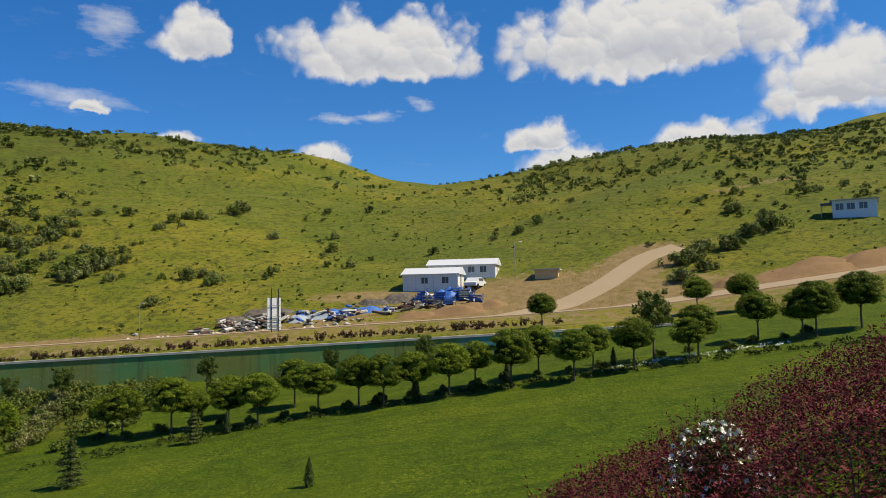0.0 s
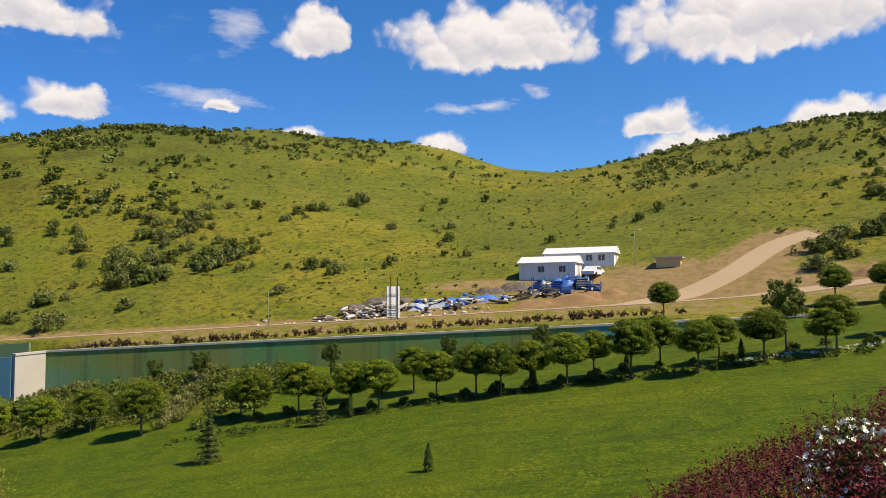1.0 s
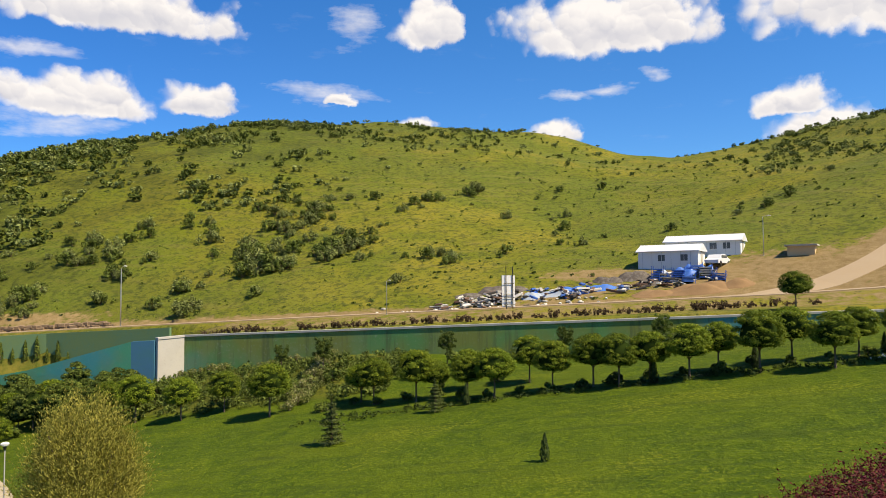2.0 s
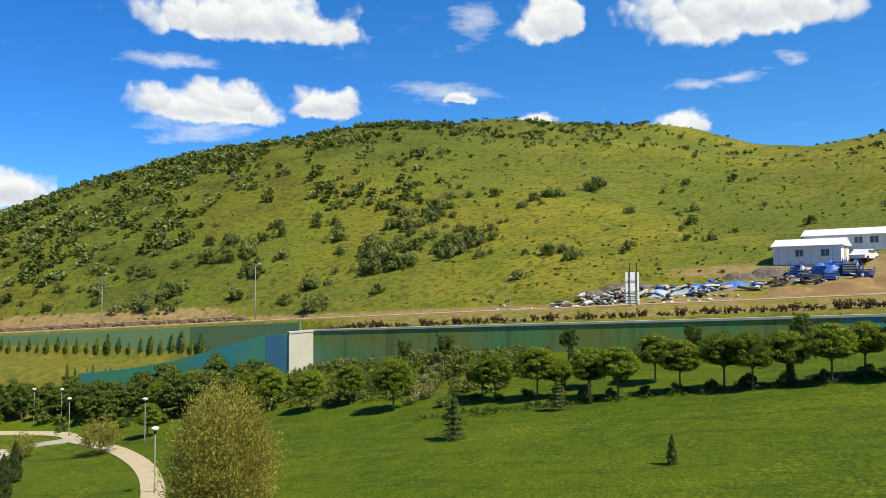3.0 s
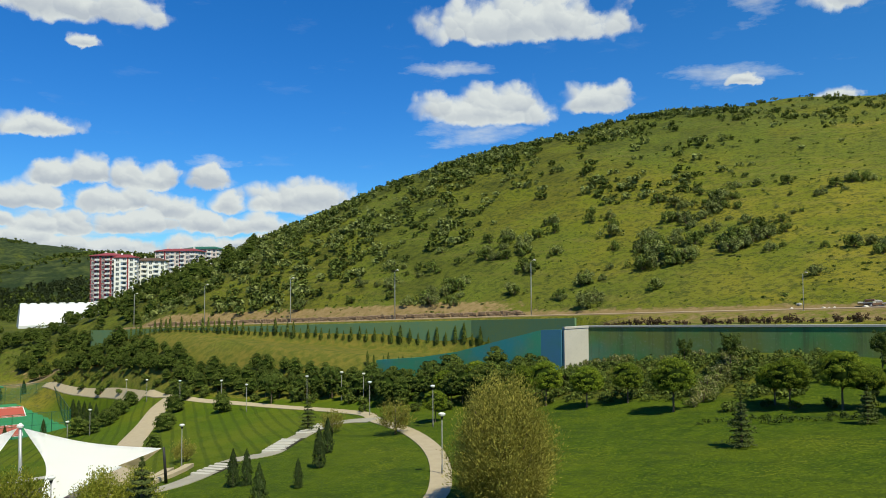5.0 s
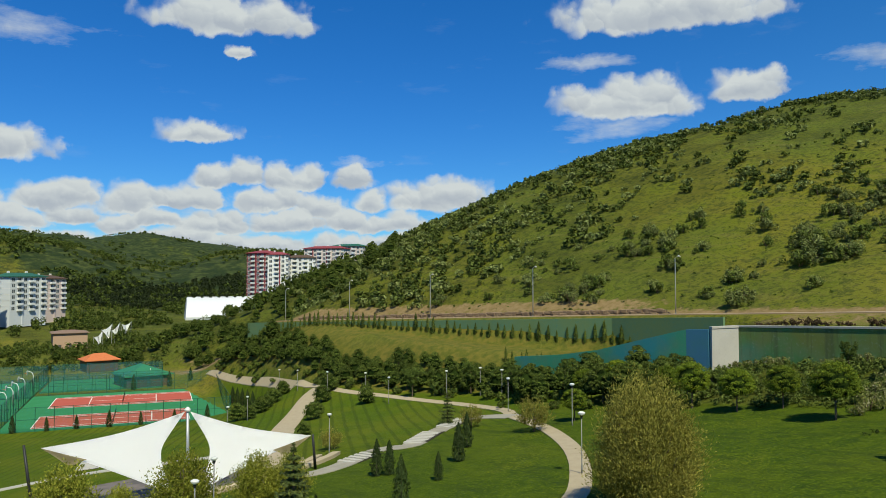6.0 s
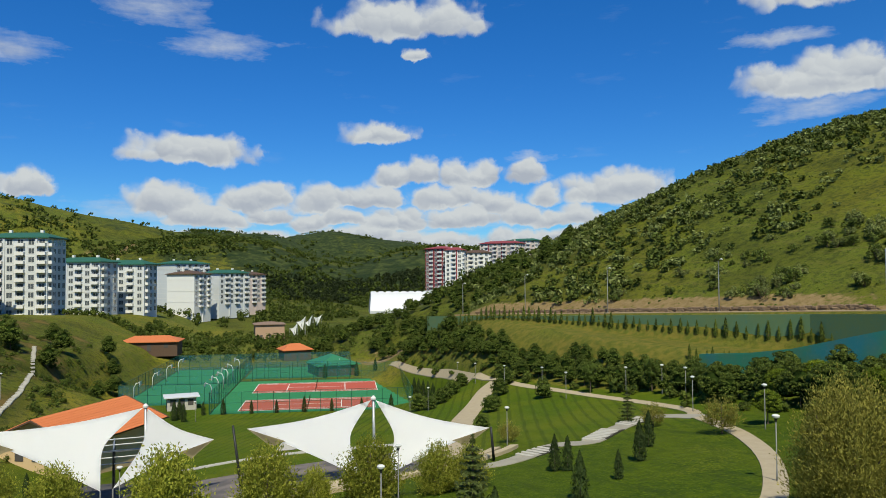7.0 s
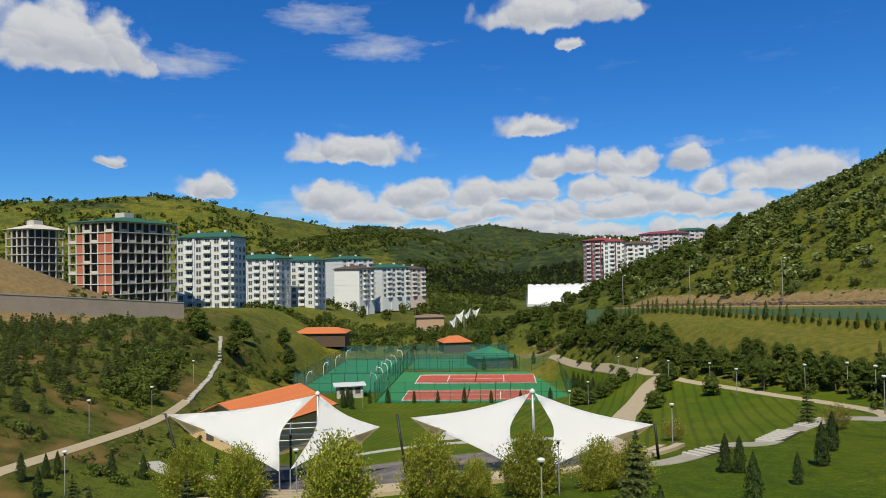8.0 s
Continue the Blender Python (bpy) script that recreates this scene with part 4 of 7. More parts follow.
wall_run("wall_side", (polar(116, 152), polar(103.6, 176)), (E0 - 2.9, E0 - 6.7), (E0 - 7.5, E0 - 9.5), 0.5, plain("dusty_concrete", (0.40, 0.33, 0.255), 0.9, vary=0.25, scale=0.3), "dusty grey concrete retaining wall under the bare bank")
M_LOWWALL = plain("faded_green_paint", (0.13, 0.20, 0.085), 0.85, vary=0.3, scale=0.25, dirt=(0.05, 0.19, 0.16))
# the upper wall under the road
for k in range(6):
    xs = [-56 - 17.5 * k, -56 - 17.5 * (k + 1)]
    ys = [float(road_y(x)) - 9.3 for x in xs]
    zt = [float(road_z(x)) - 0.1 for x in xs]
    wall_run("wall_upper", ((xs[0], ys[0]), (xs[1], ys[1])), zt, (zt[0] - 2.6, zt[1] - 2.6), 0.35, M_LOWWALL, "low green painted wall below the dirt road", n=6, cap=False)



def stone_run():
    """A low dry wall of rough brown stones along the uphill side of the road."""
    m = plain("rough_stone", (0.24, 0.165, 0.10), 0.95, vary=0.35, scale=1.5, bump=0.5, dirt=(0.09, 0.07, 0.05))
    root = new("wall_stone")
    rng = rnd(77)
    shapes = []
    for k in range(5):
        bm = box(bmesh.new(), (-0.42, -0.22, -0.25), (0.42, 0.22, 0.25), 0.07)
        for v in bm.verts:
            v.co += Vector(rng.normal(0, 0.035, 3))
        shapes.append(bm_mesh("stone", bm, m))
    n = 290
    for i in range(n):
        x = -76 - 88 * ((i // 2) + 0.5 * (i % 2)) / (n / 2)
        y = float(road_y(x)) + 4.2 + rng.normal(0, 0.06)
        ob = shared("stone", shapes[i % 5], root, (x, y, gz(x, y) + (0.08 if i % 2 == 0 else 0.42) + rng.normal(0, 0.03)), 0.24 + rng.normal(0, 0.12), (float(rng.uniform(0.8, 1.35)), 1, float(rng.uniform(0.7, 1.1))))
    return tagged(root, "low dry wall of rough brown stones along the dirt road", "wall", kind="structure")


stone_run()
rx = np.arange(-205, 62, 4.0)
ribbon("road_dirt", [(x, float(road_y(x))) for x in rx], 5.0, M_EARTHROAD, 0.06, 3.0, "dusty pale dirt road along the foot of the hill", "road")
ribbon("track_dirt", [(3, 82), (9, 84.5), (14.4, 87.5), (18, 90.3), (21.1, 93.3), (24.5, 97.5), (28.5, 101.5), (33, 103)], 3.4, M_EARTHROAD, 0.07, 2.0, "dirt track that climbs the hillside", "road")
ribbon("path_main", [(-27.2, 23.4), (-29.6, 26.5), (-37.3, 33.0), (-46.2, 38.4), (-53, 41.5), (-59.3, 43.8), (-63.0, 46.2), (-71.7, 47.3), (-79.8, 47.3), (-91.2, 46.4), (-102.7, 44.7), (-114.8, 45.8)], 1.25, M_PAVE, 0.05, 1.5, "curving paved footpath of pale brown slabs", "path")
M_SLAB = plain("pale_concrete", (0.32, 0.295, 0.235), 0.9, vary=0.25, scale=0.7, bump=0.3)
for line in ([(-58.5, 43.6), (-61.0, 43.2), (-62.6, 42.4), (-63.6, 41.4)], [(-61.0, 37.4), (-60.2, 36.2), (-59.0, 34.9)], [(-55.4, 31.0), (-54.4, 29.6), (-56.2, 28.2), (-55.6, 27.0)], [(-53.4, 24.2), (-52.2, 22.6), (-51.2, 20.4), (-52.4, 17.6), (-56, 15)]):
    ribbon("path_cross", line, 2.1, M_SLAB, 0.06, 1.0, "pale worn concrete footpath between flights of steps", "path")
ribbon("path_court", [(-60, 20), (-70.7, 23.5), (-80, 27.4), (-89.9, 31.7), (-103.6, 39.1), (-109, 42.2), (-113, 45.6)], 3.0, M_PAVE, 0.05, 1.5, "straight paved footpath between the lawns", "path")
ribbon("path_valley", [(-113, 45.4), (-121, 45.2), (-130.2, 44.9), (-145.5, 44.4), (-162.7, 43.2), (-178, 43.6)], 1.0, M_PAVE, 0.16, 1.0, "pale footpath that leads past the courts into the valley", "path", 0.5)
ribbon("path_side", [(-55, -29), (-60.3, -28.3), (-74.8, -25.9), (-88, -24), (-100.5, -24.0)], 0.95, M_PAVE, 0.04, 1.5, "narrow concrete footpath that climbs the side slope", "path")


M_BED = plain("dark_base", (0.045, 0.042, 0.028), 0.95, vary=0.3, scale=3, spec=0.05)


def garden_stair(ends, n, label):
    """A flight of broad low steps laid down the lawn."""
    (ax, ay), (bx, by) = ends
    root = new("garden_stair")
    root.location = (ax, ay, gz(ax, ay) + 0.06)
    d = Vector((bx - ax, by - ay, 0))
    turn = math.atan2(d.y, d.x)
    run = d.length / n
    me = bm_mesh("step", box(bmesh.new(), (-0.24 * run, -1.05, -0.30), (0.24 * run, 1.05, 0.07), 0.02), plain("step_stone", (0.42, 0.40, 0.35), 0.9, vary=0.15))
    # dark strip under the treads, which shows as stripes in the gaps
    ribbon("stair_bed", [(ax, ay), ((ax + bx) / 2, (ay + by) / 2), (bx, by)], 2.0, M_BED, 0.03, 0.5, "dark strip between the steps", "earth")
    for k in range(n):
        x, y = ax + d.x * (k + 0.5) / n, ay + d.y * (k + 0.5) / n
        shared("step", me, root, (x - ax, y - ay, gz(x, y) - gz(ax, ay)), turn)
    return tagged(root, label, "garden stair", "stairs of the lawn path")


garden_stair(((-63.2, 41.2), (-60.6, 37.0)), 7, "flight of pale broad stone steps in the lawn")
garden_stair(((-59.2, 35.0), (-55.0, 30.6)), 8, "long flight of pale broad stone steps in the lawn")
garden_stair(((-54.6, 26.6), (-52.6, 23.4)), 5, "short flight of pale stone steps beside cypresses")


garden_stair(((-82, 8.4), (-116, 14.3)), 26, "long flight of pale stone steps between the lawn and the courts")


def side_slabs():
    """Pale slabs laid one after another up the side slope."""
    line = [(-100.5, -24.0), (-118, -25), (-134.2, -26.7), (-162.9, -31.8)]
    me = bm_mesh("slab", box(bmesh.new(), (-0.40, -0.5, -0.15), (0.40, 0.5, 0.10), 0.02), M_CONC)
    root = new("path_slabs")
    root.location = (-88, -24, gz(-88, -24))
    for (ax, ay), (bx, by) in zip(line, line[1:]):
        n = int(math.hypot(bx - ax, by - ay) / 1.15)
        for k in range(n):
            x, y = ax + (bx - ax) * k / n, ay + (by - ay) * k / n + 0.05 * math.sin(7.3 * k)
            shared("slab", me, root, (x + 88, y + 24, gz(x, y) - gz(-88, -24)), math.atan2(by - ay, bx - ax) + 0.12 * math.sin(3.1 * k), (0.85 + 0.15 * math.sin(5 * k), 1, 1))
    return tagged(root, "row of pale slabs up the side slope", "path", kind="structure")


side_slabs()

# ---- trees and shrubs in their places ----
prng = random.Random(3)
# near-black that paints the shade inside the closed crowns
M_CROWNSHADE = plain("crown_shade", (0.018, 0.030, 0.006), 0.98, spec=0.0)
DOME = (0.50, 0.84, 0.97, 1.0, 1.0, 0.97, 0.91, 0.80, 0.60, 0.26)
ball_kinds = [clipped_tree("ball_tree", 10 + k, 2.85, 1.90 + 0.08 * k, 1.25, DOME, 14000, 0.043, M_BALL, M_CROWNSHADE, clumps=120, tuft=0.29, loose=0.06) for k in range(3)]


def plant_row(kinds, places, label, category, group):
    """One thing at each place (x, y, size), turned at random; the first of each kind is the original."""
    used = set()
    for i, (x, y, s) in enumerate(places):
        k = i % len(kinds)
        turn = prng.uniform(0, 360)
        ob = stand(kinds[k], x, y, turn, s) if k not in used else again(kinds[k], x, y, turn, s)
        used.add(k)
        tagged(ob, label, category, group)


plant_row(ball_kinds, [(-21.7, 48.4, 0.85), (-20.3, 47.4, 0.98), (-17.1, 47.1, 1.05), (-15.9, 47.4, 0.82), (-14.3, 49.8, 0.85), (-13.4, 46.5, 0.85), (-11.4, 45.8, 1.0), (-10, 50.1, 0.98), (-7.8, 46.4, 0.95),
                       (-5.3, 46.5, 1.02), (-3.7, 45.6, 0.98), (-1.9, 46.1, 0.92), (0.3, 45.8, 1.02), (2, 47.6, 0.9), (4.1, 45.6, 1.08), (6.1, 48.2, 1.02), (7.8, 44.8, 0.95), (9.5, 47.6, 0.86),
                       (11.6, 45.5, 1.0), (15.0, 45.6, 0.82), (15.9, 46.6, 0.98), (20.9, 49.5, 1.0), (22.9, 47.5, 0.95), (23.7, 47.3, 1.08), (27.0, 48.0, 1.15)],
          "round-headed clipped tree on a thin trunk beside the lawn", "tree", "ball trees along the lawn")
plant_row([again(ball_kinds[0], 8.4, 63.6)], [(8.4, 63.4, 0.95), (22.9, 67.0, 1.05), (26.1, 64.6, 1.02)], "round-headed clipped tree beside the path under the wall", "tree", "ball trees under the wall")
plant_row([again(ball_kinds[1], -28, 46.6)], [(-27.9, 46.5, 1.15), (-33.6, 49.4, 0.95), (-36.6, 48.2, 1.0), (-41.5, 49, 1.15), (-45.5, 50.5, 1.0), (-52.5, 51.5, 1.15), (-56, 50.5, 1.0), (-49, 43, 0.85)],
          "round-headed clipped tree among shrubs below the retaining wall", "tree", "ball trees below the wing wall")

# upright evergreens
cyp = cypress("columnar_cypress", 31, 2.4, 0.85, 1500, 0.05)
plant_row([cyp], [(-45.3, 22.3, 1.0), (-44.6, 22.9, 0.95), (-39.4, 23.6, 0.72), (-43.7, 27.8, 1.1), (-48.3, 31.5, 1.1), (-35.8, 19.1, 1.1), (-31.5, 12.5, 1.0), (-68, -20, 0.9), (-66, -22, 1.0), (-72, -14.5, 0.9), (-59.8, -26.6, 0.9), (-61.8, -25.6, 0.8), (-58.0, -24.6, 0.9), (-63.5, -25.4, 0.75)],
          "dark green columnar cypress on the lawn", "cypress", "cypresses on the lawn")
low = cypress("dwarf_cypress", 32, 1.15, 0.42, 700, 0.035)
plant_row([low], [(-5.6, 31.1, 1.0), (-12.9, 44.6, 1.15), (-1.7, 45.6, 1.3), (4.0, 47.4, 1.2), (-21.5, 43.4, 1.2), (-16.6, 51, 1.3), (10.9, 48.0, 1.0)],
          "small dark columnar evergreen on the lawn", "dwarf conifer", "dwarf evergreens")
fir = conifer("young_fir", 33, 2.75, 1.7, 2600, 0.06, M_FIR)
plant_row([fir], [(-18.5, 37.3, 1.0), (-14.5, 43.3, 0.75), (-62.5, 38.5, 1.2), (-38.5, 14.0, 1.5), (-50, -12, 1.2), (-57.5, -22.0, 0.9), (-55.8, -20.2, 0.8)], "young fir with airy tiers of branches on the lawn", "fir", "firs on the lawn")

# the tall pale willow and other loose trees
EGG = (0.55, 0.78, 0.93, 1.0, 1.0, 0.95, 0.86, 0.72, 0.52, 0.18)
wil = stand(airy_tree("willow_tree", 40, 4.9, 5.9, 0.1, EGG, 950, 85, 0.066, M_WILLOW, trunk_r=0.15, limbs=12, ragged=0.18, fuzz=0.075, slim=0.30), -23.6, 24.9)
tagged(wil, "broad pale yellow-green willow with fine drooping foliage", "tree")
light = tree("young_tree", 41, 5.0, 1.5, 3.2, 1.6, 4200, 0.085, M_LEAF, clumps=70, limbs=4, spread=0.19, shell=0.4)
plant_row([light], [(13.5, 48, 1.0), (-8.6, 57.5, 0.62), (-18.3, 57.8, 0.62), (-28.5, 56, 0.7), (-33, 57, 0.6), (-1.5, 58.5, 0.6), (-68, 51, 0.85), (-61, 53, 0.8), (-78, 51.5, 0.9), (-86, 47.5, 0.85)],
          "slender young leafy tree below the painted wall", "tree", "young trees")
small = airy_tree("ornamental_tree", 42, 2.6, 2.0, 0.45, (0.5, 0.8, 1.0, 1.0, 0.9, 0.7, 0.3), 90, 34, 0.07, M_WILLOW, trunk_r=0.05, limbs=7, ragged=0.25, fuzz=0.12, slim=0.45)
plant_row([small], [(-48.5, 38.2, 1.2), (-57.5, 38.0, 0.9), (-62, 26, 0.8)], "small pale green ornamental tree beside the footpath", "tree", "ornamental trees")

# trees in front of the shade sails
BUSHY = (0.55, 0.85, 0.98, 1.0, 0.98, 0.92, 0.82, 0.66, 0.45, 0.18)
front = airy_tree("leafy_tree", 43, 4.1, 4.1, 0.25, BUSHY, 190, 74, 0.080, M_BRIGHT, trunk_r=0.07, limbs=10, ragged=0.24, fuzz=0.11, slim=0.52)
plant_row([front], [(-46.9, -2.2, 1.18), (-46.9, 3.7, 1.02), (-45.9, 9.9, 0.95), (-44.9, 14.0, 0.74), (-44.3, 15.9, 0.66), (-47, 6.6, 0.6), (-55, -9.5, 1.0), (-60, -14.5, 1.0)],
          "leafy yellow-green tree in front of the shade sails", "tree", "trees by the shade sails")

# ---- shrubs of the hillside ----
hill_kinds = [bush("hill_shrub", 60 + k, 1.35, 1.7, 800, 0.13, (M_BUSH, M_GREYLEAF, M_BUSH, M_GREYLEAF)[k], clumps=9 + k) for k in range(4)]
hrng = rnd(8)


def hill_places(n):
    """Random places on the hill, denser towards the nose and below the crest, bare above the yard."""
    out = []
    while len(out) < n:
        x, y = hrng.uniform(-290, 165), hrng.uniform(60, 345)
        up = y - float(road_y(x)) - 7
        if up < 0 or crest(np.array(x)) < 2:
            continue
        a = math.degrees(math.atan2(-x, y))
        if a > 70:
            continue
        lump = 0.25 + 1.1 * float(sstep(-0.1, 0.35, vnoise(np.array(x / 13), np.array(y / 13), 9)))
        side = float(sstep(16, 40, a))
        nose = float(sstep(44, 60, a))
        dens = 0.11 + 0.50 * side + 0.9 * nose
        dens += 0.55 * float(sstep(85, 112, up)) * float(sstep(190, 150, up)) * float(sstep(2, 14, a))
        dens += 1.1 * float(sstep(-3, -12, a)) * float(sstep(45, 90, up)) + 0.5 * float(sstep(-12, -20, a)) * float(sstep(20, 60, up))
        dens *= lump
        if up < 16 and a < 44:
            dens *= 0.12
        if up > 150:
            dens *= 0.25
        if hrng.random() < dens:
            out.append((x, y, float(hrng.uniform(0.5, 1.3)) * (0.75 + 0.35 * side) * (0.55 if a < 28 and hrng.random() < 0.6 else 1.0)))
    return out


# larger clumps that stand out from the rest
CLUMPS = [(-51.9, 107.8, 5.5), (-62.6, 101.8, 4.8), (-65, 125.5, 3), (-36.3, 105.9, 1.7), (-31.9, 103, 1.6), (-39.3, 143, 3), (-45.9, 134.7, 1.8), (-71.8, 94.4, 2.4), (-65.9, 88, 2), (-58.2, 92.2, 1.0),
          (-72.6, 89.1, 1.4), (-82, 89.1, 1.3), (-18.8, 125.3, 0.9), (-14.3, 113, 0.8), (-84.8, 95.7, 2.2), (-94.1, 87.2, 3.2), (-64, 120.1, 3), (-67, 117, 2.8), (-58.8, 100.5, 2.6), (-53, 105, 1.4), (-133, 189.8, 1.2)]
RIGHT = [(31.2, 95.6, 2.2), (35.3, 98.9, 2.2), (39.3, 99.4, 2.2), (46.8, 103.9, 2.8), (29.3, 89.1, 1.6), (46, 115.6, 1.8), (33, 92.5, 1.5), (43, 103, 1.8)]
spots = []
for x, y, w in CLUMPS + RIGHT:
    n = max(1, round(w * 1.5))
    for k in range(n):
        spots.append((x + hrng.normal(0, w * 0.33), y + hrng.normal(0, w * 0.30), float(hrng.uniform(0.8, 1.35)) * min(1.3, 0.75 + w * 0.12)))
near_spots = spots
more = hill_places(5700)
more.sort(key=lambda q: math.hypot(q[0], q[1]))
rest = 300 - len(near_spots)
near_spots, far_spots = near_spots + more[:rest], more[rest:]
plant_row(hill_kinds, near_spots, "wild round shrub on the dry grass of the hillside", "shrub", "shrubs on the hillside")


def scatter(name, places, kinds, label, category):
    """Many plants joined into one mesh."""
    V, Fc, base, mats = [], [], 0, []
    for i, (x, y, s) in enumerate(places):
        src = kinds[i % len(kinds)]
        a = hrng.uniform(0, 6.28)
        c, sn = math.cos(a) * s, math.sin(a) * s
        v = np.stack([src[:, 0] * c - src[:, 1] * sn + x, src[:, 0] * sn + src[:, 1] * c + y, src[:, 2] * s + gz(x, y)], 1)
        V.append(v)
    V = np.concatenate(V)
    return tagged(new(name, leaf_mesh(name, V, np.arange(len(V)).reshape(-1, 4), label[1])), label[0], category, kind="stuff")


def leaf_source(seed, n, r, h, leaf, clumps=7):
    rng = rnd(seed)
    c = np.zeros((clumps, 3))
    c[:, :2] = rng.normal(0, 0.42, (clumps, 2))
    c[:, 2] = rng.uniform(0.25, 0.75, clumps)
    pick = rng.integers(0, clumps, n)
    o = rng.normal(0, 1, (n, 3))
    o /= np.linalg.norm(o, axis=1)[:, None]
    p = c[pick] + o * (rng.uniform(0.22, 0.42, clumps)[pick] * rng.uniform(0.6, 1.05, n))[:, None]
    p[:, 2] = np.maximum(p[:, 2], 0.03)
    return quads(p * [r, r, h], o + [0, 0, 0.3], leaf, rng, jitter=0.3)[0]


src = [leaf_source(80 + k, 95, 1.35, 1.6, 0.30) for k in range(4)]
scatter("far_shrubs", [q for i, q in enumerate(far_spots) if i % 5 < 3], src, ("wild shrubs scattered over the upper hillside", M_BUSH), "shrubs")
scatter("grey_shrubs", [q for i, q in enumerate(far_spots) if i % 5 >= 3], src, ("grey-green wild shrubs of the upper hillside", M_GREYLEAF), "shrubs")

# low tufts and thistles in the pasture
tuft = [leaf_source(86 + k, 22, 0.30, 0.26, 0.12, 4) for k in range(3)]


def tuft_places(n):
    out = []
    while len(out) < n:
        r, a = hrng.uniform(84, 190), hrng.uniform(-32, 62)
        x, y = polar(a, r)
        if y < float(road_y(x)) + 5 or math.hypot((x - 12) / 1.7, y - 93) < 14 or hrng.random() > 0.25 + 0.75 * float(vnoise(np.array(x / 9), np.array(y / 9), 12) > 0):
            continue
        out.append((x, y, float(hrng.uniform(0.5, 1.4))))
    return out


scatter("pasture_tufts", tuft_places(1500), tuft, ("green tufts of weeds in the dry pasture", M_BUSH), "tufts")

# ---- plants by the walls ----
dark_tree = clipped_tree("park_tree", 44, 3.5, 3.3, 0.9, BUSHY, 3200, 0.11, M_SHADY, M_CROWNSHADE, clumps=90, tuft=0.36, loose=0.16, limbs=0)
band_rng = random.Random(12)
band = []
for k in range(34):
    x = -45 - 0.65 * k
    band.append((x, 51.5 + band_rng.uniform(-2.0, 4.5), band_rng.uniform(0.6, 0.95)))
for k in range(105):
    x = -66 - 1.05 * k
    y = float(np.interp(x, [-165, -131, -107, -93, -73, -66], [45.0, 46.6, 47.0, 48.8, 51.0, 50.5]))
    band.append((x, y + 0.8 + 1.9 * (k % 3) * (0.55 if x < -100 else 1.0) + band_rng.uniform(-0.6, 0.6), band_rng.uniform(0.50, 0.82)))
plant_row([dark_tree], band, "leafy park tree in the belt below the wall", "tree", "belt of trees below the walls")
under = bush("low_shrub", 48, 1.1, 1.1, 520, 0.13, M_SHADY, clumps=9)
plant_row([under], [(x + band_rng.uniform(-2, 2), y - 2.0 + band_rng.uniform(-1, 1), band_rng.uniform(0.7, 1.3)) for x, y, s in band[::2]] +
          [(-46 + 1.35 * k + band_rng.uniform(-0.5, 0.5), 53.5 + band_rng.uniform(-2.5, 4), band_rng.uniform(0.6, 1.2)) for k in range(26)] +
          [(-24 + 2.0 * k, 47.0 + 0.05 * k + band_rng.uniform(-1.4, 1.0), band_rng.uniform(0.35, 0.65)) for k in range(25)],
          "low dark shrub in the planting under the trees", "shrub", "low shrubs under the trees")

spirea = bush("white_shrub", 49, 0.95, 1.25, 700, 0.085, leafy("leaf_spirea", (0.13, 0.17, 0.03), (0.42, 0.42, 0.13), 0.3, tip=(0.66, 0.62, 0.36)), clumps=10)
plant_row([spirea], [(-30.2 + 0.33 * k + band_rng.uniform(-0.4, 0.4), 60.5 - 1.25 * k, band_rng.uniform(0.75, 1.1)) for k in range(11)] + [(-29 + 0.3 * k, 57.5 - 1.4 * k, 0.8) for k in range(6)] +
          [(-46 + 1.25 * k, 60.4 + band_rng.uniform(-0.5, 0.2), band_rng.uniform(0.6, 1.0)) for k in range(5)] + [(-37 + 1.2 * k, 60.2, band_rng.uniform(0.5, 0.9)) for k in range(4)],
          "shrub with pale flower sprays in front of the wall", "shrub", "flowering shrubs by the wall")

russet = bush("russet_shrub", 50, 0.55, 0.75, 300, 0.075, M_RUSSET, clumps=7, stems=3)
plant_row([russet], [(-46 + 0.92 * k + band_rng.uniform(-0.4, 0.4), 63.6 + band_rng.uniform(0, 0.9) + 0.06 * k, band_rng.uniform(0.55, 1.25)) for k in range(62)],
          "small russet shrub along the top of the wall", "shrub", "shrubs along the wall top")
sap = cypress("poplar_sapling", 51, 2.3, 0.62, 420, 0.075, M_SHADY)
plant_row([sap], [(x, float(road_y(np.array(x))) - 9.85 - band_rng.uniform(0, 0.3), band_rng.uniform(0.6, 1.25)) for x in np.arange(-70, -160, -1.45)] +
          [(-50 - 1.3 * k, 62.4 - 0.17 * k + band_rng.uniform(-0.4, 0.4), band_rng.uniform(0.40, 0.85)) for k in range(24)],
          "slim young poplar in a row below the road", "sapling", "row of saplings by the upper wall")

# white flowers in the bed at the foot of the ball trees
blossoms = [leaf_source(97 + k, 40, 0.42, 0.28, 0.055, 5) for k in range(2)]
scatter("flower_bed", [(10 + 0.19 * k + band_rng.uniform(-0.4, 0.4), 46.6 + band_rng.uniform(-0.5, 0.7), band_rng.uniform(0.3, 0.75)) for k in range(60)], blossoms,
        ("bed of small white flowers on the lawn's edge", M_PETAL), "flower bed")
bed_green = [leaf_source(95 + k, 60, 0.5, 0.35, 0.07, 5) for k in range(2)]
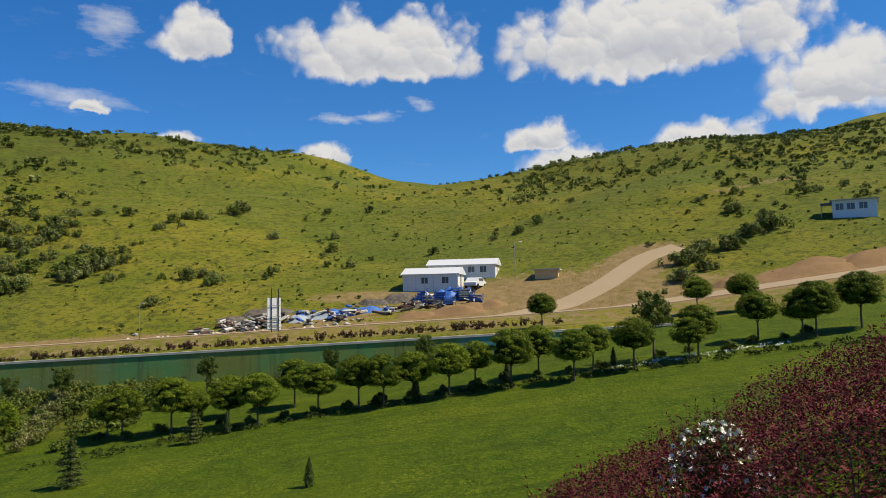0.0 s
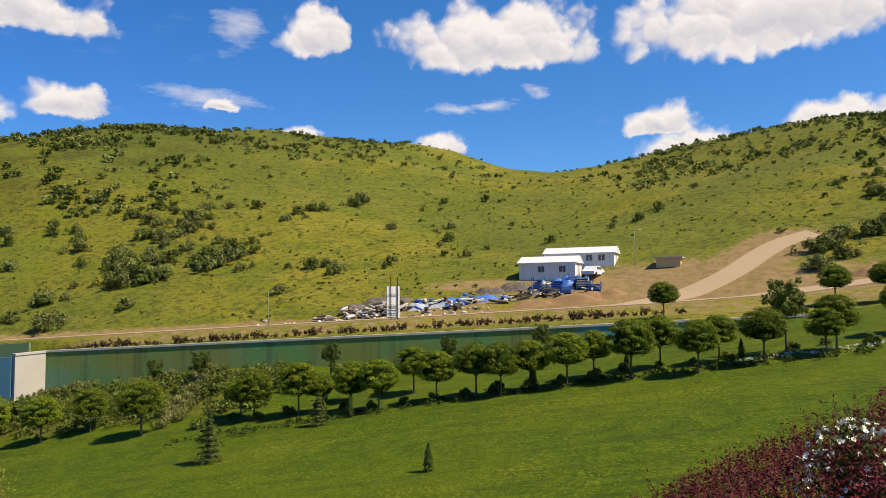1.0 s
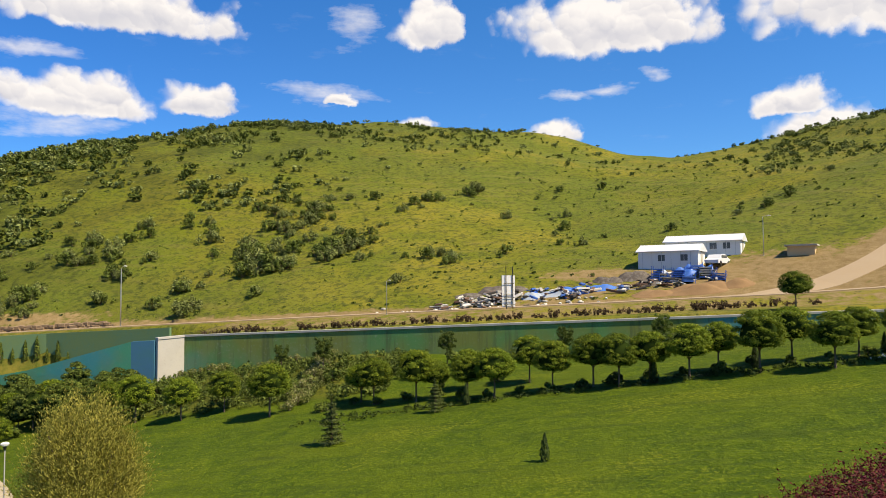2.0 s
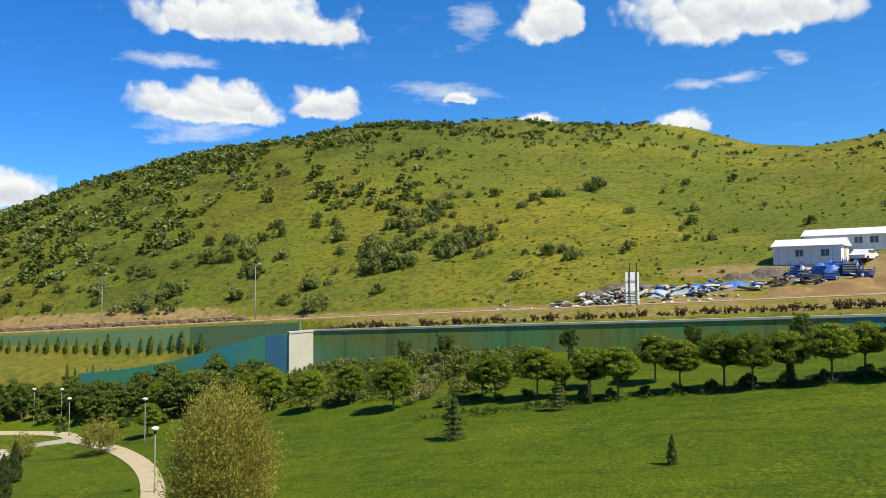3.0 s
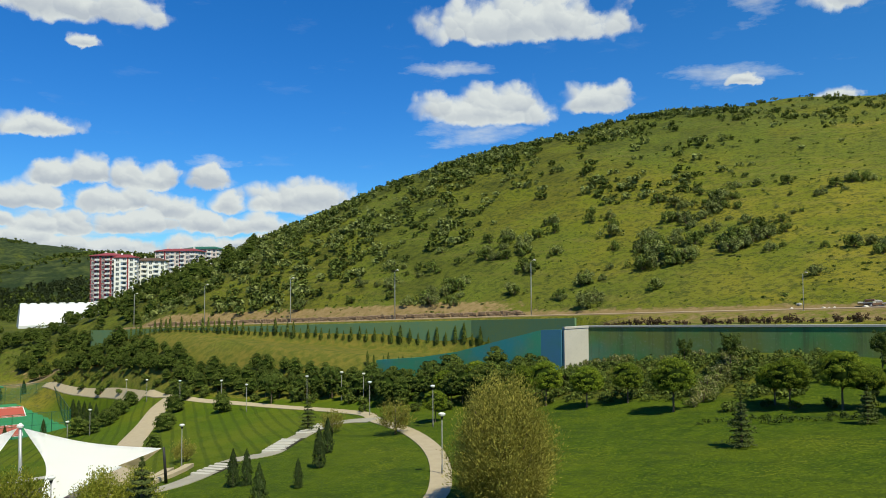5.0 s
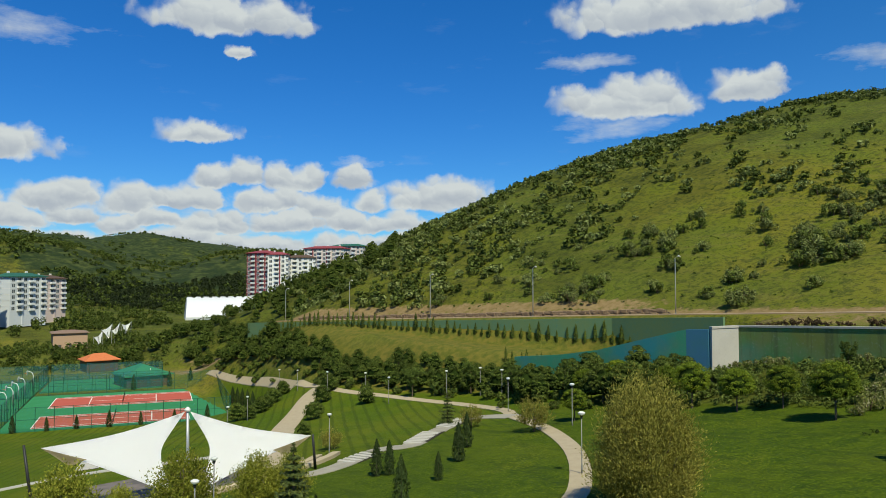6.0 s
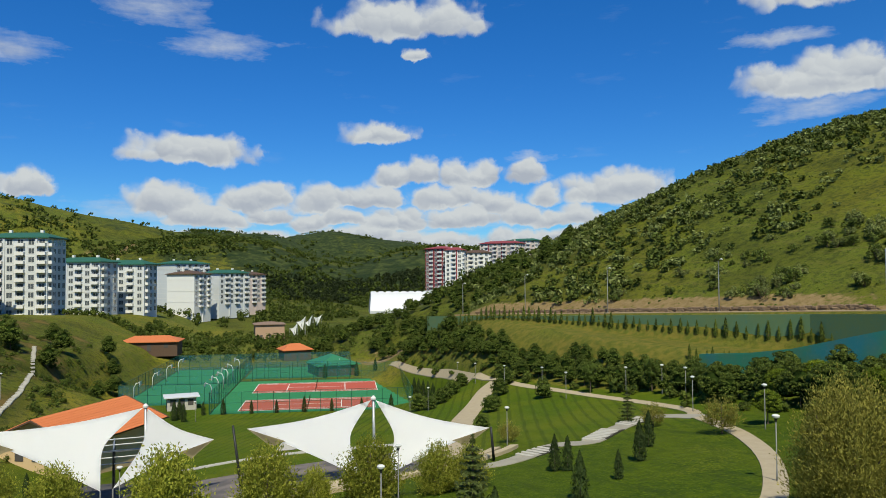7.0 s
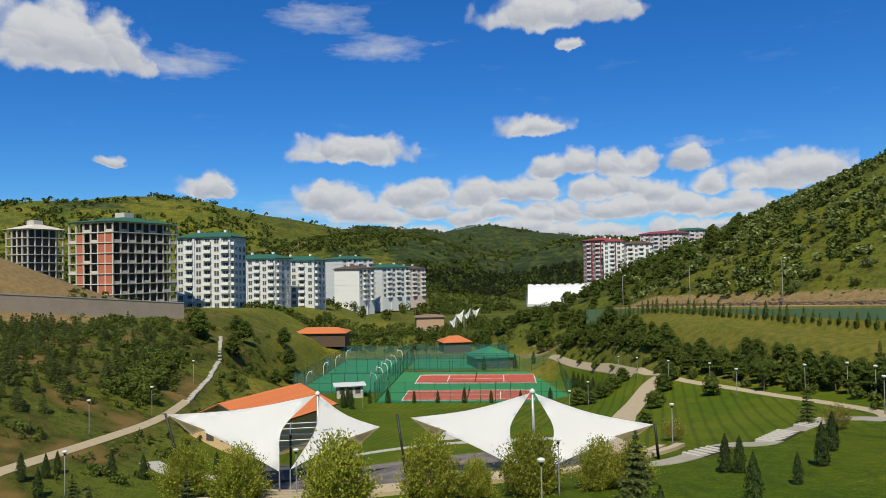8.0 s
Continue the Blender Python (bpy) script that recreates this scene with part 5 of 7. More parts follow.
scatter("bed_plants", [(-24 + 0.42 * k + band_rng.uniform(-0.4, 0.4), 46.0 - 0.0008 * (k - 60) ** 2 + band_rng.uniform(-0.8, 0.8), band_rng.uniform(0.6, 1.3)) for k in range(120)], bed_green,
        ("low green bedding plants along the lawn", leafy("leaf_bedding", (0.024, 0.046, 0.008), (0.085, 0.120, 0.020), 0.1)), "bedding plants")

# ---- the side slope ----
slope_fir = conifer("slope_fir", 52, 2.6, 1.9, 900, 0.10, M_FIR)
srng = random.Random(21)
firs, shrubs = [], []
while len(firs) < 165:
    a, r = srng.uniform(100, 118), srng.uniform(82, 150)
    x, y = polar(a, r)
    if -60 < y < -31 and seg_dist(np.array(x), np.array(y), [(-60, -28), (-100, -24), (-134, -27), (-163, -32)]) > 4:
        firs.append((x, y, srng.uniform(0.55, 1.15)))
plant_row([slope_fir], firs, "young fir planted on the grassy side slope", "fir", "firs on the side slope")
scrub = bush("slope_shrub", 53, 1.3, 1.5, 420, 0.17, M_SHADY, clumps=9)
while len(shrubs) < 210:
    a, r = srng.uniform(93, 118), srng.uniform(85, 190)
    x, y = polar(a, r)
    if -62 < y < -17 and seg_dist(np.array(x), np.array(y), [(-60, -28), (-100, -24), (-134, -27), (-163, -32)]) > 2.5 and srng.random() < float(sstep(75, 120, r)) + 0.1:
        shrubs.append((x, y, srng.uniform(0.35, 0.85)))
for k in range(70):
    u = srng.random()
    shrubs.append((-92 - 34 * u + srng.uniform(-3, 3), -27.4 - 5 * u + srng.uniform(-2.6, 1.2), srng.uniform(0.7, 1.45)))
plant_row([scrub], shrubs, "dark shrub among the firs of the side slope", "shrub", "shrubs on the side slope")
slope_src = [leaf_source(120 + k, 60, 1.0, 1.1, 0.20, 6) for k in range(3)]
slope_low = []
while len(slope_low) < 900:
    x, y = srng.uniform(-165, -62), srng.uniform(-62, -19)
    if y > -19 - 0.04 * (x + 62) or seg_dist(np.array(x), np.array(y), [(-60, -28), (-100, -24), (-134, -27), (-163, -32)]) < 1.8:
        continue
    if srng.random() < 0.25 + 0.75 * float(vnoise(np.array(x / 7), np.array(y / 7), 19) > 0.0):
        slope_low.append((x, y, srng.uniform(0.35, 1.0)))
scatter("slope_undergrowth", slope_low, slope_src, ("dark weeds and low scrub over the side slope", M_SHADY), "undergrowth")
plant_row([again(dark_tree, -110, -29)], [(-108, -28.5, 0.7), (-112, -30, 0.75), (-105, -29.5, 0.6), (-150, -33, 1.3), (-155, -35, 1.3), (-150, -27, 1.1), (-165, -27, 1.2), (-172, -30, 1.1), (-160, -20, 1.0), (-168, -18, 1.1), (-178, -19, 1.1), (-186, -21, 1.2)],
          "bushy tree at the edge of the slope path", "tree", "trees on the side slope")

# ---- round the courts and in the valley ----
plant_row([again(cyp, -138, 8)], [(-138.5 + 0.174 * q, 18.5 + 0.985 * q, 1.0 + 0.2 * (k % 3 == 1)) for k, q in enumerate((-19, -15.5, -10.5, -6, -1, 4, 9.5, 15))] +
          [(-136 - 2.6 * k, 41.5 - 0.2 * k, 1.35) for k in range(5)] + [(-137, -5, 1.4), (-135, -3.4, 1.3), (-139, -4.2, 1.5), (-183, 36, 1.5), (-184, 41, 1.3), (-182, 28, 1.4)],
          "dark columnar cypress beside the sports courts", "cypress", "cypresses round the courts")
rows_v = []
vr = random.Random(31)
while len(rows_v) < 120:
    a, r = vr.uniform(62, 100), vr.uniform(150, 260)
    x, y = polar(a, r)
    if (abs(x + 172) < 56 and abs(y - 12) < 36) or y > float(bench_edge(np.array(x))) - 1 and x > -190 or (y < -20):
        continue
    if vr.random() < (0.95 if y > 30 else 0.35):
        rows_v.append((x, y, vr.uniform(0.7, 1.25)))
plant_row([again(dark_tree, -200, 60)], rows_v, "leafy tree in the valley beyond the courts", "tree", "trees in the valley")
round_bush = clipped_tree("round_shrub", 54, 2.6, 2.0, 0.15, BUSHY, 2600, 0.085, M_SHADY, M_CROWNSHADE, clumps=60, tuft=0.30, loose=0.08, limbs=0)
plant_row([round_bush], [(-89.5, 35.0, 1.0), (-92.5, 36.8, 0.8), (-100.5, 40.8, 1.15), (-106.6, 44.2, 1.3), (-74.1, 28.0, 0.8), (-78, 29.6, 0.6), (-105.9, 31.9, 0.9), (-109.5, 34.7, 1.1), (-112, 36.4, 1.0), (-115, 38.4, 1.15), (-120.9, 42.0, 1.1), (-107.5, 30.5, 1.2), (-90.2, 42.9, 1.1)],
          "clipped round shrub beside the straight footpath", "shrub", "shrubs by the straight path")
valley_src = [leaf_source(100 + k, 150, 3.0, 4.6, 0.62, 8) for k in range(3)]
far_trees = []
while len(far_trees) < 900:
    a, r = vr.uniform(66, 104), 250 * (900 / 250) ** vr.random()
    x, y = polar(a, r)
    if math.hypot(x + 280, y + 40) < 60 or (r < 330 and y < -20) or (71.5 < a < 79 and 330 < r < 520):
        continue
    dense = float(vnoise(np.array(x / 60), np.array(y / 60), 14)) + (0.5 if r > 560 else 0.15)
    if vr.random() < dense:
        far_trees.append((x, y, vr.uniform(0.6, 1.2)))
scatter("valley_woods", far_trees, valley_src, ("belts of dark trees across the far valley", M_SHADY), "trees")
line_src = [leaf_source(104 + k, 120, 1.5, 2.6, 0.36, 6) for k in range(2)]
scatter("avenue_trees", [(*polar(86 + 0.19 * k, 245 + 1.5 * abs(k - 40)), vr.uniform(0.8, 1.3)) for k in range(80)], line_src, ("row of trees before the blocks of flats", M_SHADY), "trees")

hill_src = [leaf_source(108 + k, 34, 4.0, 5.5, 1.5, 5) for k in range(3)]
far_hill = []
while len(far_hill) < 6500:
    a, r = vr.uniform(64, 118), 560 * (2400 / 560) ** vr.random()
    x, y = polar(a, r)
    dense = 0.15 + 0.9 * float(vnoise(np.array(x / 85), np.array(y / 85), 15)) + 0.5 * float(vnoise(np.array(x / 24), np.array(y / 24), 16))
    if vr.random() < dense:
        far_hill.append((x, y, vr.uniform(0.35, 0.8) * (1 + r / 2400)))
scatter("hill_woods", far_hill, hill_src, ("patchy woods and scrub on the far hills", M_SHADY), "woods")

pine_src = [leaf_source(116 + k, 60, 2.6, 7.5, 1.1, 6) for k in range(3)]
pines = []
while len(pines) < 1300:
    a, r = vr.uniform(71.5, 88.5), vr.uniform(560, 800)
    x, y = polar(a, r)
    if r > 590 + 6 * max(0, a - 80) + 40 * float(vnoise(np.array(a / 2.0), np.array(0.0), 17)) and r < 690 - 3 * max(0, a - 80):
        pines.append((x, y, vr.uniform(0.40, 0.75)))
scatter("pine_belt", pines, pine_src, ("dark belt of pines across the far valley", leafy("needle_dark", (0.022, 0.038, 0.012), (0.070, 0.095, 0.028), 0.05)), "pines")

# undergrowth on the slope below the upper wall and across the valley floor
low_src = [leaf_source(112 + k, 70, 1.2, 1.5, 0.26, 6) for k in range(3)]
growth = []
while len(growth) < 620:
    x, y = vr.uniform(-330, -70), vr.uniform(-18, 62)
    if abs(x + 170) < 54 and abs(y - 12) < 36 or seg_dist(np.array(x), np.array(y), [(-59, 44), (-71.7, 47.3), (-91, 46.4), (-103, 44.7), (-115, 45.8), (-163, 43.5)]) < 2.5:
        continue
    e = float(bench_edge(np.array(x)))
    on_slope = e - 9 < y < e - 5.5 and x > -215
    if on_slope or (x < -205 and vr.random() < 0.55):
        growth.append((x, y, vr.uniform(0.5, 1.5)))
tangle = [(hrng.uniform(-48, -21), hrng.uniform(49.5, 61), float(hrng.uniform(0.22, 0.5))) for k in range(520)]
scatter("wall_undergrowth", tangle, low_src, ("tangle of wild shrubs and weeds under the painted wall", M_BUSH), "undergrowth")
scatter("valley_undergrowth", growth, low_src, ("tangled undergrowth on the slopes of the valley", M_SHADY), "undergrowth")

# ---- the barberry hedge before the terrace ----
def hedge():
    rng = rnd(90)
    n = 260000
    # far edge of the bed; its surface follows the bank
    x = rng.uniform(-3.5, 9.5, n)
    far = 9.2 - 0.32 * (x - 0.9)
    back = rng.random(n) ** 1.25 * 7.5
    y = far + 0.15 * vnoise(x * 1.3, x * 0 + 3, 4) + 0.30 - back
    keep = y > 1.6
    x, y, back = x[keep], y[keep], back[keep]
    lump = 0.16 * vnoise(x * 1.1, y * 1.1, 5) + 0.10 * vnoise(x * 3.1, y * 3.1, 6)
    full = 0.72 * np.sqrt(np.clip((back + 0.02) / 0.5, 0, 1)) + lump
    z = ground_z(x, y) + full * (1 - 0.55 * rng.random(len(x)) ** 2.2) + np.maximum(0, rng.normal(0, 0.06, len(x)))
    P = np.stack([x, y, z], 1)
    N = np.tile([0, 0, 1.0], (len(P), 1)) + rng.normal(0, 0.5, (len(P), 3))
    v, f = quads(P, N, 0.0155, rng, 1.15)
    # young shoots that stand up out of the clipped surface
    m, per = 1500, 22
    sx = rng.uniform(-3.0, 9.3, m)
    sb = rng.random(m) ** 1.5 * 6.0 + 0.05
    sy = 9.5 - 0.32 * (sx - 0.9) - sb
    lean, tall = rng.normal(0, 0.22, (m, 2)), rng.uniform(0.12, 0.42, m)
    base = ground_z(sx, sy) + 0.70 * np.sqrt(np.clip(sb / 0.5, 0, 1))
    k = np.repeat(np.arange(m), per)
    w = rng.random(m * per)
    SP = np.stack([sx[k] + lean[k, 0] * tall[k] * w, sy[k] + lean[k, 1] * tall[k] * w, base[k] - 0.10 + tall[k] * w], 1) + rng.normal(0, 0.012, (m * per, 3))
    SP = SP[sy[k] > 1.7]
    v2, f2 = quads(SP, rng.normal(0, 1, SP.shape), 0.013, rng, 1.6)
    v, f = np.concatenate([v, v2]), np.concatenate([f, f2 + len(v)])
    root = new("barberry_hedge")
    ob = new("foliage", leaf_mesh("foliage", v, f, M_PURPLE))
    ob.parent = root
    bm = bmesh.new()
    for k in range(160):
        bx = rng.uniform(-2.5, 9.0)
        by = 9.2 - 0.32 * (bx - 0.9) - rng.uniform(0.3, 6.0)
        if by < 2:
            continue
        z0 = gz(bx, by)
        a = rng.uniform(0, 6.28)
        tube(bm, [(bx, by, z0 - 0.1), (bx + 0.08 * math.cos(a), by + 0.08 * math.sin(a), z0 + 0.4), (bx + 0.2 * math.cos(a), by + 0.2 * math.sin(a), z0 + 0.85)], [0.012, 0.008, 0.003], 3)
    tagged(part("stem_tangle", bm, M_BARK, root), kind="stuff")
    return tagged(root, "dense dark red barberry hedge on the bank", "hedge")


hedge()


def rose_bush():
    """A white rose in full flower at the hedge's edge."""
    rng = rnd(93)
    x, y = 2.42, 6.75
    root = bush("rose_bush", 92, 0.62, 1.0, 5200, 0.022, M_ROSELEAF, clumps=14, stems=7)
    root.matrix_basis = Matrix.LocRotScale((x, y, gz(x, y)), Euler((0, 0, 0)), (0.84, 0.84, 1.02))
    petal = bmesh.new()
    for k in range(7):
        a = 2 * math.pi * k / 7
        d, s = Vector((math.cos(a), math.sin(a), 0)), Vector((-math.sin(a), math.cos(a), 0))
        v = [petal.verts.new(q) for q in (Vector((0, 0, 0)), d * 0.022 + s * 0.012 + Vector((0, 0, 0.010)), d * 0.036 + Vector((0, 0, 0.018)), d * 0.022 - s * 0.012 + Vector((0, 0, 0.010)))]
        petal.faces.new(v)
    me = bm_mesh("blossom", petal, M_PETAL)
    for k in range(200):
        o = rng.normal(0, 1, 3)
        o /= np.linalg.norm(o)
        o[2] = abs(o[2]) * 0.9 + 0.05
        ob = shared("blossom", me, root, (0.60 * o[0] * rng.uniform(0.7, 1.05), 0.60 * o[1] * rng.uniform(0.7, 1.05), 0.30 + 0.72 * o[2]))
        ob.rotation_euler = (rng.normal(0, 0.7), rng.normal(0, 0.7), rng.uniform(0, 6))
        ob.scale = (0.82, 0.82, 0.9)
    return tagged(root, "rose bush covered in small white flowers", "rose bush")


rose_bush()

# ---- lamps ----
M_LAMPHEAD = plain("lamp_head", (0.62, 0.62, 0.60), 0.4)


def street_lamp():
    root = new("street_lamp")
    bm = bmesh.new()
    tube(bm, [(0, 0, -0.3), (0, 0, 4), (0, 0, 7.7), (0, 0, 8.0)], [0.10, 0.08, 0.055, 0.05], 8)
    part("post", bm, M_STEEL, root, smooth=True)
    bm = bmesh.new()
    tube(bm, [(0, 0, 7.9), (0.25, -0.1, 8.15), (0.9, -0.35, 8.25)], [0.045, 0.04, 0.035], 6)
    part("arm", bm, M_STEEL, root)
    bm = bmesh.new()
    tube(bm, [(0.8, -0.3, 8.24), (1.0, -0.4, 8.28), (1.5, -0.6, 8.22)], [0.06, 0.13, 0.08], 8)
    part("lamp_head", bm, M_LAMPHEAD, root, smooth=True)
    block("base_plate", (-0.2, -0.2, -0.1), (0.2, 0.2, 0.06), M_CONC, root)
    return tagged(root, "tall slim steel street lamp beside the dirt road", "street lamp", "street lamps on the road")


sl = street_lamp()
for i, x in enumerate((-30.6, -73.8, -98.0, -121.5, -145, -168)):
    y = float(road_y(x)) + 3.4 if x < -40 else 75.0
    stand(sl, x, y, -10, 0.45) if i == 0 else again(sl, x, y, -10 + 8 * i, 1 / 1.0)
again(sl, 9.8, 100, 20, 0.6)


def park_lamp():
    root = new("park_lamp")
    bm = bmesh.new()
    tube(bm, [(0, 0, -0.2), (0, 0, 0.5), (0, 0, 0.55), (0, 0, 3.3)], [0.055, 0.05, 0.034, 0.03], 8)
    part("post", bm, plain("dull_post", (0.20, 0.20, 0.19), 0.6), root, smooth=True)
    bm = bmesh.new()
    tube(bm, [(0, 0, 3.28), (0, 0, 3.36), (0, 0, 3.44), (0, 0, 3.5)], [0.07, 0.19, 0.21, 0.12], 12)
    part("lamp_head", bm, M_LAMPHEAD, root, "flat white lamp head")
    bm = bmesh.new()
    tube(bm, [(0, 0, 3.12), (0, 0, 3.28)], [0.06, 0.09], 8)
    part("collar", bm, M_DARK, root)
    return tagged(root, "slim park lamp with a flat white disc head", "park lamp", "park lamps")


pl = park_lamp()
spots_pl = [(-85.9, 44.0), (-79.8, 49.0), (-75.2, 51.0), (-69.6, 50.2), (-94, 44.5), (-32.0, 28.6), (-47.0, 41.0), (-59.0, 24.6), (-74.8, -27.0), (-88.1, -24.9), (-57.2, -29.6),
            (-44.0, 11.2), (-55.4, -5.5), (-59.3, -23.2), (-104, 43), (-118, 43.5), (-130, 44.5), (-104, 31), (-92, 25), (-36.5, 8.4), (-62, 45.5), (-135, -1.5), (-111, -25.5)]
for i, (x, y) in enumerate(spots_pl):
    stand(pl, x, y) if i == 0 else again(pl, x, y, 40 * i)

# ---- shade sails, stage and the tiled pavilion ----
def membrane(corners, sag, bulge=0.0, n=14):
    """A stretched triangle of fabric with hollow edges: its vertices and faces, doubled for thickness."""
    A, B, C = [Vector(c) for c in corners]
    mid = (A + B + C) / 3
    bm = bmesh.new()
    grid = {}
    for i in range(n + 1):
        for j in range(n + 1 - i):
            a, b = i / n, j / n
            c = 1 - a - b
            p = A * a + B * b + C * c
            # edges drawn in towards the middle
            for (e, f, g, s) in ((a, b, c, sag[0]), (b, c, a, sag[1]), (c, a, b, sag[2])):
                w = 4 * e * f * (1 - g) ** 2
                p = p + (mid - p) * s * w
            p = p + Vector((0, 0, -bulge * 27 * a * b * c))
            grid[i, j] = bm.verts.new(p)
    for i in range(n):
        for j in range(n - i):
            bm.faces.new((grid[i, j], grid[i + 1, j], grid[i, j + 1]))
            if j < n - i - 1:
                bm.faces.new((grid[i + 1, j], grid[i + 1, j + 1], grid[i, j + 1]))
    bmesh.ops.solidify(bm, geom=bm.faces[:], thickness=0.03)
    return bm


# tan in place of white: the shade on the sail's underside, as colour
M_SHADEFOLD = plain("shaded_fabric", (0.32, 0.27, 0.15), 0.8, vary=0.1)


def sail_canopy(name, foot, peak, left, right, low_l, low_r, poles, label):
    """Two triangles of membrane that hang from one mast; all in world places."""
    root = new(name)
    root.location = foot
    o = Vector(foot)
    loc = lambda p: Vector(p) - o
    for tip, low in ((left, low_l), (right, low_r)):
        pk = Vector(peak) + (Vector(tip) - Vector(peak)).normalized() * 0.18
        part("membrane", membrane([loc(pk), loc(tip), loc(low)], (0.20, 0.06, 0.36), 0.1), M_FABRIC, root, "taut white membrane", True)
        T, B = Vector(tip), Vector(low)
        side = Vector((B.x - T.x, B.y - T.y, 0)).normalized()
        # extra triangle with the underside's shade painted in
        part("corner_fold", membrane([loc(T), loc(T + (B - T) * 0.34 + side * 0.3 + Vector((0, 0, 0.25))), loc(T + (B - T) * 0.20 + side * 0.4 - Vector((0, 0, 0.75)))], (0.06, 0.10, 0.12), n=6), M_SHADEFOLD, root, "white sail corner coloured tan for its shaded underside", True)
    bm = bmesh.new()
    tube(bm, [loc(foot) - Vector((0, 0, 0.3)), loc(peak) + Vector((0, 0, 0.1))], [0.13, 0.10], 10)
    part("mast", bm, M_STEEL, root, smooth=True)
    bm = bmesh.new()
    tube(bm, [loc(peak), loc(peak) + Vector((0, 0, 0.12)), loc(peak) + Vector((0, 0, 0.3))], [0.20, 0.22, 0.06], 10)
    part("mast_cap", bm, M_LAMPHEAD, root)
    for top, base in poles:
        bm = bmesh.new()
        tube(bm, [loc(base), loc(top)], [0.12, 0.09], 8)
        part("pole", bm, M_DARK, root, smooth=True)
    for low in (low_l, low_r):
        g = Vector((low[0], low[1], gz(low[0], low[1]) - 0.2))
        bm = bmesh.new()
        tube(bm, [loc(g), loc(low)], [0.07, 0.05], 6)
        part("stay", bm, M_STEEL, root)
    return tagged(root, label, "shade sail", "white shade sails")


def spot(az, r, el):
    x, y = polar(az, r)
    return (x, y, EYE + r * math.tan(radians(el)))


def ground_spot(az, r):
    x, y = polar(az, r)
    return (x, y, gz(x, y))


sail_canopy("shade_sail", ground_spot(77.5, 57), spot(77.6, 57, -9.55), spot(87.0, 60, -11.3), spot(68.7, 57, -11.7), spot(78.7, 53.5, -15.1), spot(76.7, 53.5, -15.1),
            [(spot(68.6, 57, -11.65), ground_spot(68.4, 57.5))], "white stretched fabric sail on a steel mast")
sail_canopy("shade_sail", ground_spot(94.0, 62), spot(94.0, 62, -9.35), spot(104.8, 64, -10.1), spot(89.3, 62, -11.9), spot(96.9, 57.5, -14.7), spot(96.1, 57.5, -14.6),
            [(spot(104.9, 64, -10.0), ground_spot(103.4, 64)), (spot(88.0, 61, -11.0), ground_spot(87.4, 60.5))], "white stretched fabric sail beside the tiled pavilion")

M_TILE = plain("roof_tile", (0.50, 0.155, 0.055), 0.8, vary=0.22, scale=2.5, bump=0.3)
M_TAN = plain("tan_render", (0.55, 0.40, 0.22), 0.9, vary=0.1, scale=0.8)
M_BROWN = plain("brown_board", (0.10, 0.062, 0.040), 0.7, vary=0.2)
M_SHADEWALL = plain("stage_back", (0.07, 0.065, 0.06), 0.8)


